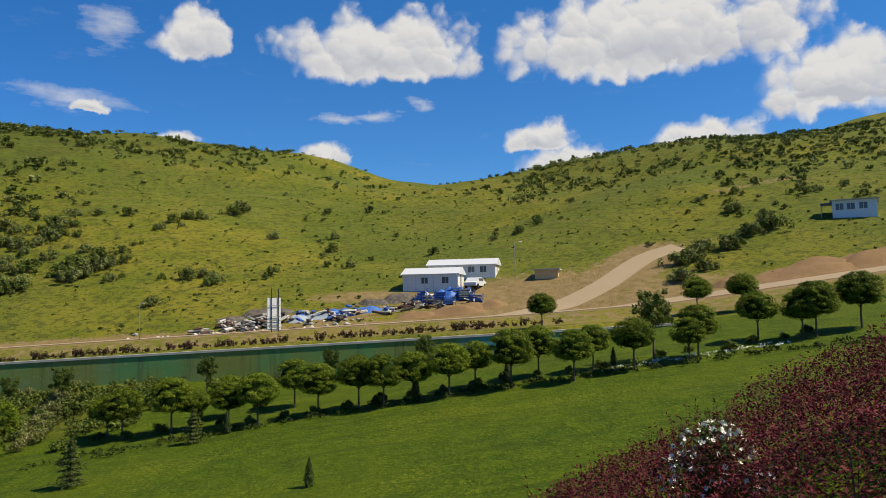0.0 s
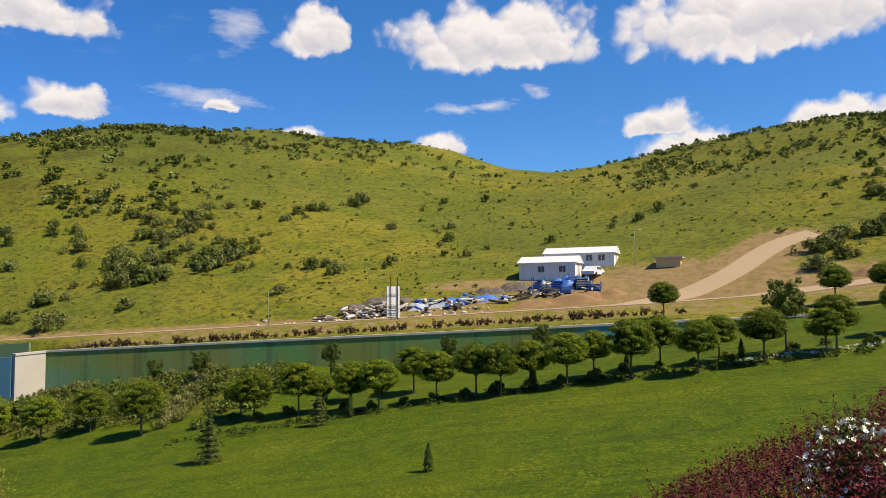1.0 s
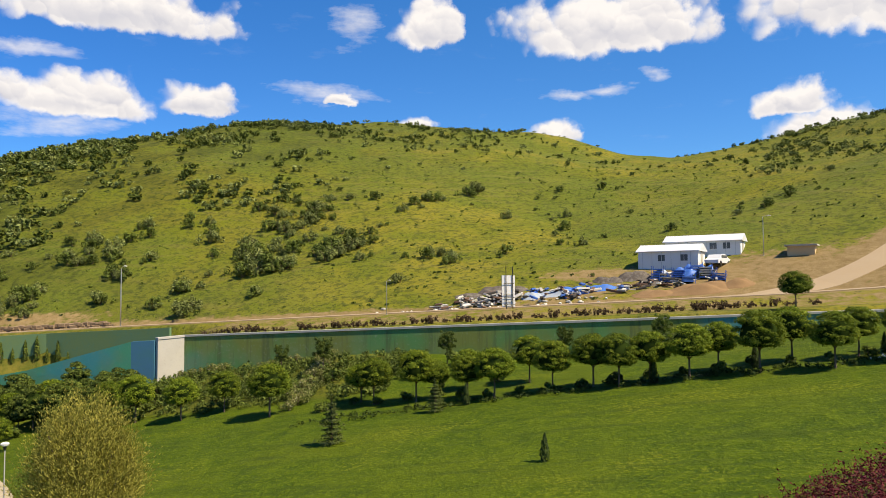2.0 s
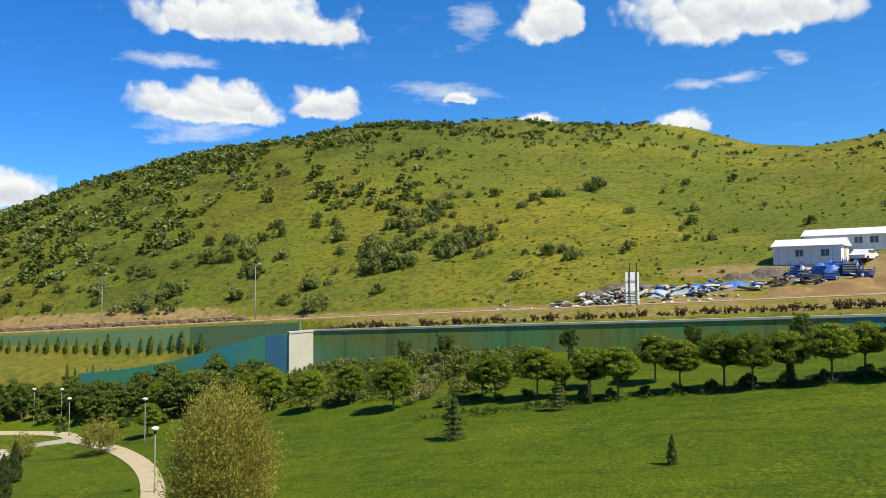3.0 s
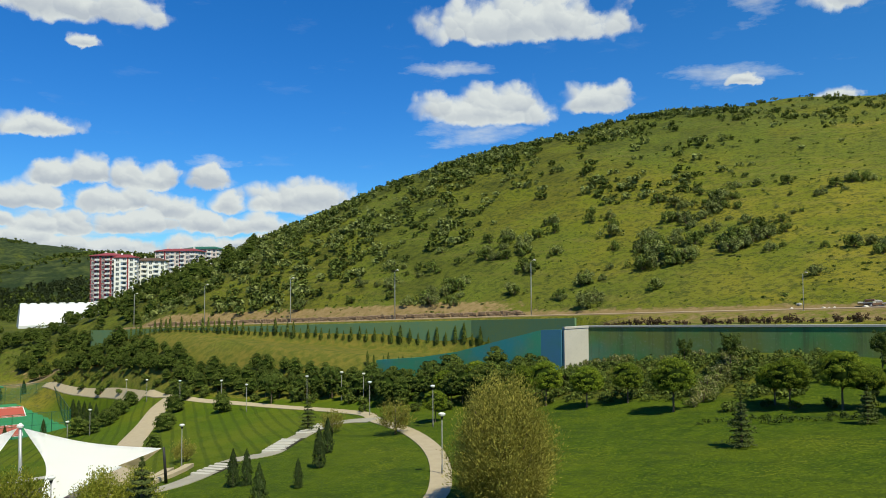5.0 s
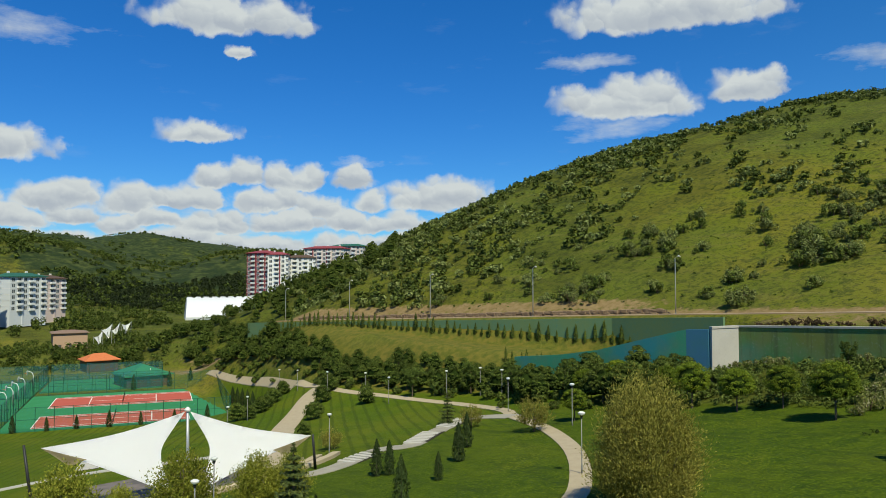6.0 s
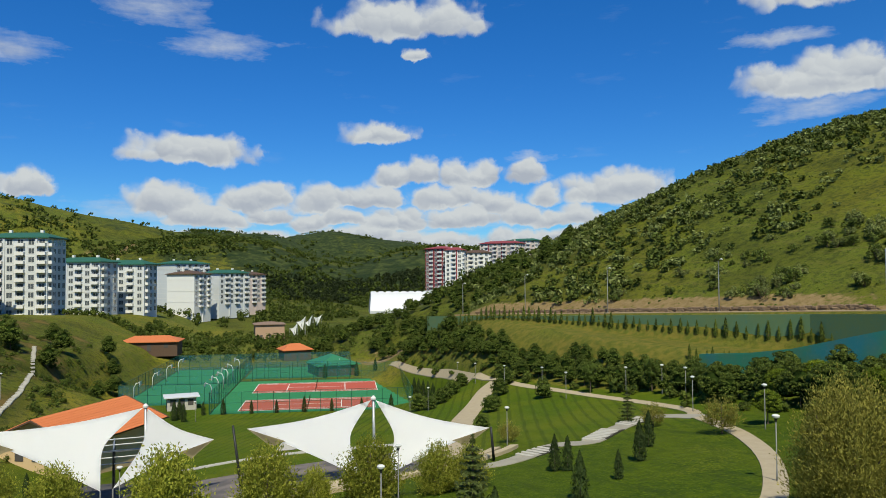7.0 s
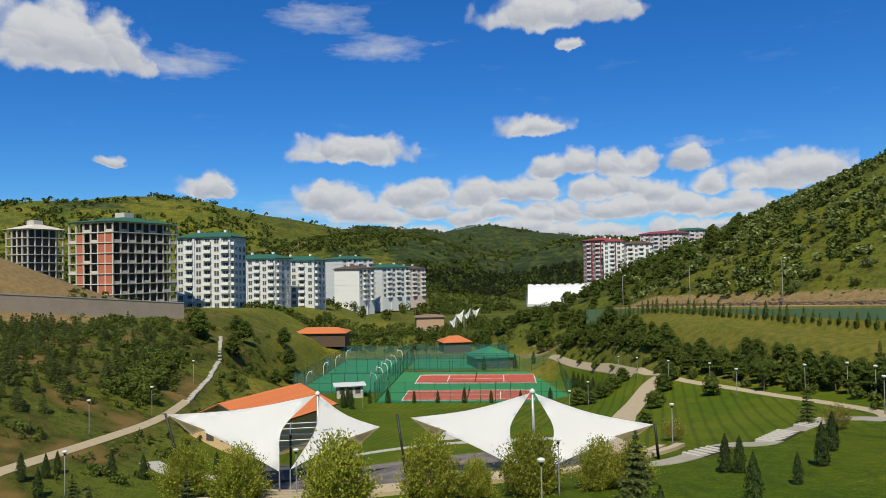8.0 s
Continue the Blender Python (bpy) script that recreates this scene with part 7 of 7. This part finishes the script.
flats(65.9, 600, 26, 16, 15, 40, M_FACADE2, M_GREENTILE, "rosy apartment tower half hidden by the hill", strips=M_FACADE2)


def skeleton(az, r, bays_x, bays_y, floors, turn, label, lift=0.0, infill=True):
    """An unfinished block: slabs and columns of raw concrete, some bays walled in red brick."""
    root = new("unfinished_block")
    x, y = polar(az, r)
    root.matrix_basis = pose(x, y, gz(x, y) + lift, 0, 0, turn)
    bx, by, fh = 3.0, 3.0, 3.2
    L, D = bays_x * bx / 2, bays_y * by / 2
    for f in range(floors + 1):
        block("floor_slab", (-L - 0.4, -D - 0.4, f * fh - 0.28), (L + 0.4, D + 0.4, f * fh), M_RAWCONC, root)
    col = bm_mesh("column", box(bmesh.new(), (-0.22, -0.22, -8), (0.22, 0.22, floors * fh - 0.3)), M_RAWCONC)
    for i in range(bays_x + 1):
        for j in range(bays_y + 1):
            if i in (0, bays_x) or j in (0, bays_y):
                shared("column", col, root, (-L + i * bx, -D + j * by, 0))
    # dark box added to paint the shade inside the open bays
    block("core", (-L * 0.82, -D * 0.8, -8), (L * 0.82, D * 0.8, floors * fh - 0.3), M_SHADEWALL, root, "dark filling that stands in for the shaded interior")
    if infill:
        wl = bm_mesh("brick_infill", box(bmesh.new(), (-1.28, -0.1, 0.02), (1.28, 0.1, 2.9)), M_REDBRICK)
        half = bm_mesh("parapet", box(bmesh.new(), (-1.28, -0.08, 0.02), (1.28, 0.08, 0.8)), M_RAWCONC)
        for f in range(floors):
            for i in range(bays_x):
                px = -L + (i + 0.5) * bx
                if i in (1, bays_x - 2, bays_x - 1) and f < floors - 1:
                    shared("brick_infill", wl, root, (px, -D, f * fh))
                elif (i + f) % 3 == 0:
                    shared("parapet", half, root, (px, -D, f * fh))
            for j in range(bays_y):
                if (j + f) % 2 == 0:
                    shared("parapet", half, root, (L, -D + (j + 0.5) * by, f * fh), radians(90))
    H = floors * fh
    bm = bmesh.new()
    o = 1.0
    lo = [bm.verts.new((sx * (L + o), sy * (D + o), H + 0.02)) for sx, sy in ((-1, -1), (1, -1), (1, 1), (-1, 1))]
    hi = [bm.verts.new((sx * (L - D * 0.5), sy * D * 0.2, H + 2.0)) for sx, sy in ((-1, -1), (1, -1), (1, 1), (-1, 1))]
    for i in range(4):
        bm.faces.new((lo[i], lo[(i + 1) % 4], hi[(i + 1) % 4], hi[i]))
    bm.faces.new(hi), bm.faces.new(lo[::-1])
    part("roof", bm, M_GREENTILE if infill else M_RAWCONC, root)
    block("lift_house", (-2, -2, H + 1.8), (2, 2, H + 3.6), M_RAWCONC, root)
    return tagged(root, label, "unfinished building", "unfinished blocks")


skeleton(107.5, 263, 6, 9, 8, 62, "unfinished concrete apartment block with red brick infill", lift=1.5)
skeleton(113.1, 330, 4, 5, 7, 60, "unfinished grey concrete block on the hillside", lift=6.8, infill=False)


def hall():
    """A broad white barrel roof with a row of fins along its top."""
    root = new("sports_hall")
    x, y = polar(75.5, 490)
    root.matrix_basis = pose(x, y, gz(x, y), 0, 0, 80)
    L, n = 20.5, 14
    bm = bmesh.new()
    prof = []
    for k in range(n + 1):
        a = k / n
        prof.append((-13 + 15 * a ** 1.25, 1.5 + 11.5 * math.sin(a * math.pi / 2)))
    prof += [(6, 12.6), (10, 10), (12, 6), (12, -2), (-12.6, -2)]
    rings = [[bm.verts.new((sx * (L + 0.09 * (p[1] if sx > 0 else -p[1])), p[0], p[1])) for p in prof] for sx in (-1, 1)]
    m = len(prof)
    for i in range(m):
        bm.faces.new((rings[0][i], rings[0][(i + 1) % m], rings[1][(i + 1) % m], rings[1][i]))
    bm.faces.new(rings[0][::-1]), bm.faces.new(rings[1])
    part("roof_shell", bm, M_ROOFWHITE, root, smooth=False)
    for k in range(8):
        xx = -L + 3 + k * (2 * L - 6) / 7
        block("roof_fin", (xx - 1.7, 1.2, 12.6), (xx + 1.7, 4.0, 13.6), M_ROOFWHITE, root, bevel=0.3)
    return tagged(root, "white curved sports hall roof with a row of roof fins", "sports hall")


hall()


def far_sails():
    """Small butterfly canopies: two hollow wings between a high tip and a low one, on leaning poles."""
    wings = (((-4.6, 3.2), (-1.6, 5.2), (-2.4, 0.6)), ((-2.2, 5.6), (1.6, 7.6), (0.4, 3.0)), ((1.2, 5.0), (4.4, 8.0), (3.0, 3.6)), ((4.8, 7.2), (8.6, 7.9), (6.0, 3.8)))
    for k, (left, right, low) in enumerate(wings):
        root = new("pointed_canopy")
        x, y = polar(83.0, 300 + 2.5 * k)
        root.matrix_basis = pose(x, y, gz(x, y), 0, 0, 83 + 4 * k)
        mid = ((left[0] + right[0]) / 2, (left[1] + right[1]) / 2 - 0.9)
        L, R, B, C = ((left[0], -1.0, left[1]), (right[0], 0.6, right[1]), (low[0], -1.6, low[1] - 0.8), (mid[0], 1.2, mid[1]))
        part("membrane", membrane([L, C, B], (0.08, 0.10, 0.14)), M_FABRIC, root, "", True)
        part("membrane", membrane([R, B, C], (0.14, 0.10, 0.08)), M_FABRIC, root, "", True)
        for px, py, pz in (L, R, C):
            part("pole", rod(bmesh.new(), (px * 0.97, py, -0.4), (px, py, pz + 0.1), 0.08), M_STEEL, root)
        tagged(root, "small white winged fabric canopy in the valley", "canopy", "white canopies in the valley")


far_sails()

# ---- the builders' yard below the hill ----
def container(name, x, y, L, D, H, turn, label, windows):
    root = new(name)
    root.matrix_basis = pose(x, y, gz(x, y), 0, 0, turn)
    bm = box(bmesh.new(), (-L / 2, -D / 2, -1.2), (L / 2, D / 2, H))
    part("wall", bm, M_WHITE, root)
    bm = bmesh.new()
    prof = [(-D / 2 - 0.25, H), (-D / 2 - 0.25, H + 0.10), (0, H + 1.0), (D / 2 + 0.25, H + 0.10), (D / 2 + 0.25, H)]
    r = [[bm.verts.new((sx * (L / 2 + 0.25), p[0], p[1])) for p in prof] for sx in (-1, 1)]
    for i in range(5):
        bm.faces.new((r[0][i], r[0][(i + 1) % 5], r[1][(i + 1) % 5], r[1][i]))
    bm.faces.new(r[0][::-1]), bm.faces.new(r[1])
    part("roof", bm, M_ROOFWHITE, root)
    for k in range(int(L / 1.2)):
        xx = -L / 2 + 0.6 + k * 1.2
        part("panel_joint", box(bmesh.new(), (xx - 0.02, -D / 2 - 0.03, -0.5), (xx + 0.02, -D / 2, H)), M_STEEL, root)
    for u in windows:
        w = shared("window", _frm, root, (u * L / 2, -D / 2, H * 0.56), 0, (0.55, 1, 0.55))
        shared("pane", _win, w, (0, 0, 0))
    block("end_door", (L / 2, -0.45, 0), (L / 2 + 0.05, 0.45, 2.0), M_CONC, root)
    return tagged(root, label, "site cabin", "white site cabins")


container("site_cabin", -1.2, 99.5, 7.5, 3.8, 1.75, -14, "white prefabricated site cabin with a low gable roof", (-0.2, 0.55))
container("site_cabin", 3.0, 104.4, 9.6, 3.4, 1.35, -14, "longer white site cabin on the slope behind", (0.3, 0.65))


def blue_racks():
    mt = plain("blue_tarp", (0.045, 0.13, 0.42), 0.55, vary=0.25, scale=1.2)
    rng = rnd(70)
    for k in range(9):
        root = new("shuttering_stack")
        x, y = -2.6 + 0.85 * k + rng.uniform(-0.3, 0.3), 92.5 + rng.uniform(-1.2, 1.6)
        root.matrix_basis = pose(x, y, gz(x, y), 0, 0, rng.uniform(-15, 15))
        h = rng.uniform(0.6, 1.4)
        n = 5
        for i in range(n):
            z = i * h / n
            w = rng.uniform(0.5, 0.75)
            block("panel", (-w, -0.9, z), (w, 0.9, z + h / n * 0.6), mt if rng.random() < 0.8 else M_CONC, root)
        for sx in (-0.7, 0.7):
            for sy in (-0.9, 0.9):
                part("upright", rod(bmesh.new(), (sx, sy, -0.3), (sx, sy, h + 0.25), 0.04, 4), M_BLUE, root)
        tagged(root, "stack of blue shuttering panels on the bare ground", "shuttering stack", "blue stacks in the yard")
    mats = [plain("heap_%s" % n, c, 0.85, vary=0.25) for n, c in (("grey", (0.33, 0.32, 0.30)), ("white", (0.58, 0.55, 0.48)), ("brown", (0.15, 0.09, 0.06)), ("dark", (0.05, 0.045, 0.04)))]
    for k in range(60):
        u = rng.random() ** 1.25
        x = -27 + 28 * u + rng.normal(0, 1.2)
        y = 85.5 + 6.5 * u + rng.uniform(-2.2, 2.2)
        root = new("rubble_pile")
        root.matrix_basis = pose(x, y, gz(x, y), 0, 0, rng.uniform(0, 360))
        for i in range(int(rng.integers(3, 7))):
            bm = bmesh.new()
            a, b, c = rng.uniform(0.2, 0.95), rng.uniform(0.06, 0.3), rng.uniform(0.03, 0.14)
            box(bm, (-a, -b, -c), (a, b, c), 0.02)
            bmesh.ops.transform(bm, matrix=pose(rng.normal(0, 0.5), rng.normal(0, 0.5), c * 0.6 + 0.12 * i, rng.uniform(-18, 18), rng.uniform(-18, 18), rng.uniform(0, 360)), verts=bm.verts)
            m = mats[int(rng.integers(0, 4))] if not (0.35 < u < 0.75 and rng.random() < 0.35) else mt
            part("slab_piece", bm, m, root)
        tagged(root, "untidy pile of boards, slabs and rubble", "rubble pile", "piles of building rubble")
    # pale stones strewn along the road
    for k in range(44):
        x, y = rng.uniform(-36, -8), 84.5 + rng.uniform(-1, 2.6)
        root = new("loose_boulder")
        root.matrix_basis = pose(x, y, gz(x, y) + 0.05, 0, 0, rng.uniform(0, 360))
        bm = bmesh.new()
        bmesh.ops.create_icosphere(bm, subdivisions=2, radius=1.0)
        s = rng.uniform(0.10, 0.27)
        for v in bm.verts:
            v.co *= 1 + 0.28 * noise.noise(v.co * 1.7 + Vector((k, 0, 0)))
            v.co = Vector((v.co.x * s * 1.5, v.co.y * s, v.co.z * s * 0.75))
        part("stone", bm, mats[1] if k % 3 else mats[0], root)
        tagged(root, "pale broken boulder beside the dirt road", "boulder", "boulders along the road")


blue_racks()


def mound(name, x, y, wide, deep, high, turn, material, seed, label, category, group):
    """A low pile with a creased surface, whose hem lies on the ground all round."""
    rng = rnd(seed)
    n = 22
    bm = bmesh.new()
    grid = []
    cx, cy = rng.uniform(-0.45, 0.45, 5), rng.uniform(-0.35, 0.35, 5)
    hh = rng.uniform(0.45, 1.0, 5)
    c, sn, z0 = math.cos(radians(turn)), math.sin(radians(turn)), gz(x, y)
    for i in range(n + 1):
        for j in range(n + 1):
            u, v = i / n * 2 - 1, j / n * 2 - 1
            h = max(hh[k] * math.exp(-((u * 0.9 - cx[k]) ** 2 + (v * 0.9 - cy[k]) ** 2) * 5) for k in range(5))
            crease = 0.10 * noise.noise(Vector((u * 4 + seed, v * 4, 0))) + 0.05 * noise.noise(Vector((u * 11, v * 11, seed)))
            edge = max(0, min(1, 3 * (1 - math.hypot(u, v))))
            px, py = u * wide * (1 + 0.15 * noise.noise(Vector((v * 2, seed, 1)))), v * deep * (1 + 0.15 * noise.noise(Vector((u * 2, seed, 4))))
            floor_z = gz(x + px * c - py * sn, y + px * sn + py * c) - z0
            grid.append(bm.verts.new((px, py, floor_z + high * max(0, h + crease) * edge + (0.04 if edge > 0 else -0.15))))
    for i in range(n):
        for j in range(n):
            q = i * (n + 1) + j
            bm.faces.new((grid[q], grid[q + n + 1], grid[q + n + 2], grid[q + 1]))
    ob = new(name, bm_mesh(name, bm, material, True))
    ob.matrix_basis = pose(x, y, z0, 0, 0, turn)
    return tagged(ob, label, category, group)


M_TARP = plain("blue_sheet", (0.05, 0.15, 0.46), 0.5, vary=0.25, scale=1.5)
M_PALETARP = plain("pale_sheet", (0.30, 0.35, 0.41), 0.6, vary=0.2, scale=1.5)
M_DEBRIS = plain("scrap", (0.075, 0.060, 0.048), 0.9, vary=0.4, scale=2.5, bump=0.5, dirt=(0.26, 0.24, 0.21))
for x, y, w, d, h, turn, m, label in ((-14.6, 88.8, 2.4, 1.1, 0.65, 5, M_PALETARP, "heap under a crumpled pale plastic sheet"), (-12.2, 89.6, 2.2, 1.1, 0.7, -8, M_TARP, "heap under a crumpled blue tarpaulin"),
                                      (-9.4, 90.2, 2.1, 1.0, 0.6, 10, M_TARP, "low heap under a blue tarpaulin"), (-17.2, 88.2, 1.4, 1.0, 0.7, 20, M_PALETARP, "small heap under a torn pale sheet"),
                                      (0.4, 93.2, 1.8, 1.2, 1.7, 5, M_TARP, "tall stack under a blue tarpaulin"), (2.6, 93.8, 1.5, 1.1, 1.6, -6, M_TARP, "stack of blue panels under a tarpaulin"), (-2.4, 93.4, 1.6, 1.2, 1.2, 12, M_PALETARP, "stack under a pale sheet beside blue racks")):
    mound("tarpaulin", x, y, w, d, h, turn, m, int(100 + 7 * abs(x) + h * 10), label, "tarpaulin", "tarpaulins in the yard")
for x, y, w, d, h, turn in ((-5.5, 94.2, 2.6, 1.3, 0.9, 8), (-8.6, 93.6, 2.2, 1.2, 0.8, -5), (-22.5, 90.8, 2.2, 1.2, 0.7, 4), (-25.5, 89.4, 1.8, 1.1, 0.5, 0), (-19.8, 91.2, 1.6, 1.0, 0.6, 10), (-3.6, 91.4, 1.8, 1.0, 0.6, 0)):
    mound("scrap_mound", x, y, w, d, h, turn, M_DEBRIS, int(300 + 5 * abs(x)), "dark mound of scrap wood and metal", "scrap mound", "scrap in the yard")
M_MOUND = plain("dug_earth", (0.23, 0.145, 0.075), 0.97, vary=0.25, scale=1.2, bump=0.6, spec=0.05)
for x, y, w, d, h in ((1.4, 87.6, 4.0, 1.8, 1.0), (5.2, 89.2, 2.8, 1.5, 0.8), (-3.0, 87.0, 2.6, 1.3, 0.5), (34, 86.5, 3.0, 1.5, 0.8), (43, 86.5, 7.0, 3.0, 1.1), (54, 87.5, 8.0, 3.4, 1.4)):
    mound("earth_mound", x, y, w, d, h, 6, M_MOUND, int(500 + abs(x)), "mound of loose brown earth on the bare ground", "earth mound", "mounds of earth")


def panel_sign():
    root = new("column_formwork")
    x, y = polar(12.8, 76)
    root.matrix_basis = pose(x, y, gz(x, y), 0, 0, 38)
    for sx in (-0.32, 0.42):
        part("upright", rod(bmesh.new(), (sx, -0.1, -0.3), (sx, -0.1, 4.3), 0.045, 6), M_DARK, root)
    block("white_panel", (-0.72, 0, 0.2), (0.72, 0.12, 3.4), M_ROOFWHITE, root)
    for k in range(4):
        part("crossbar", rod(bmesh.new(), (-0.6, -0.12, 0.45 + 0.35 * k), (0.6, -0.12, 0.45 + 0.35 * k), 0.035, 5), M_DARK, root)
    part("crossbar", rod(bmesh.new(), (-0.6, -0.12, 2.6), (0.6, -0.12, 2.6), 0.035, 5), M_DARK, root)
    return tagged(root, "white column formwork between two dark posts", "formwork")


panel_sign()


def small_house():
    root = new("hillside_house")
    x, y = 59.2, 105.5
    root.matrix_basis = pose(x, y, gz(x, y), 0, 0, -28) @ Matrix.Scale(0.78, 4)
    block("wall", (-3.6, -2, -2.0), (3.6, 2, 2.5), plain("blue_white_wall", (0.58, 0.68, 0.76), 0.8, vary=0.12), root)
    block("roof", (-4.0, -2.4, 2.5), (4.0, 2.4, 2.72), M_CONC, root)
    for u in (-2.4, -0.6, 1.4):
        w = shared("window", _frm, root, (u, -2, 1.4), 0, (0.8, 1, 0.8))
        shared("pane", _win, w, (0, 0, 0))
    block("awning", (-5.6, -1.8, 2.1), (-3.6, 1.8, 2.25), M_BLUE, root)
    for sy in (-1.6, 1.6):
        part("awning_post", rod(bmesh.new(), (-5.4, sy, -1), (-5.4, sy, 2.1), 0.05), M_STEEL, root)
    return tagged(root, "low pale blue and white house on the slope", "house")


small_house()


def shed():
    root = new("tin_shed")
    root.matrix_basis = pose(14.0, 99, gz(14.0, 99), 0, 0, -15)
    block("wall", (-1.5, -1, -0.6), (1.5, 1, 0.8), M_TAN, root)
    block("roof", (-1.8, -1.4, 0.8), (1.8, 1.2, 0.98), M_CONC, root)
    return tagged(root, "low grey shed beside the dirt track", "shed")


shed()


def car(x, y, turn, colour, label):
    root = new("parked_car")
    root.matrix_basis = pose(x, y, gz(x, y), 0, 0, turn)
    bm = bmesh.new()
    prof = [(-2.1, 0.35), (-2.15, 0.75), (-1.5, 0.92), (-0.9, 1.42), (0.75, 1.45), (1.5, 0.98), (2.1, 0.85), (2.15, 0.35)]
    r = [[bm.verts.new((px, sy * (0.85 - 0.12 * (pz > 1.2)), pz)) for px, pz in prof] for sy in (-1, 1)]
    for i in range(8):
        bm.faces.new((r[0][i], r[0][(i + 1) % 8], r[1][(i + 1) % 8], r[1][i]))
    bm.faces.new(r[0][::-1]), bm.faces.new(r[1])
    part("body", bm, colour, root)
    for sy in (-0.84, 0.84):
        block("side_window", (-0.9, sy - 0.02, 0.98), (0.9, sy + 0.02, 1.32), M_GLASSDARK, root)
    for sx in (-1.35, 1.35):
        for sy in (-0.82, 0.82):
            w = part("wheel", rod(bmesh.new(), (sx, sy - 0.1, 0.32), (sx, sy + 0.1, 0.32), 0.32, 12), M_DARK, root)
    return tagged(root, label, "car")


car(4.3, 98.2, 68, M_ROOFWHITE, "white car parked beside the site cabin")
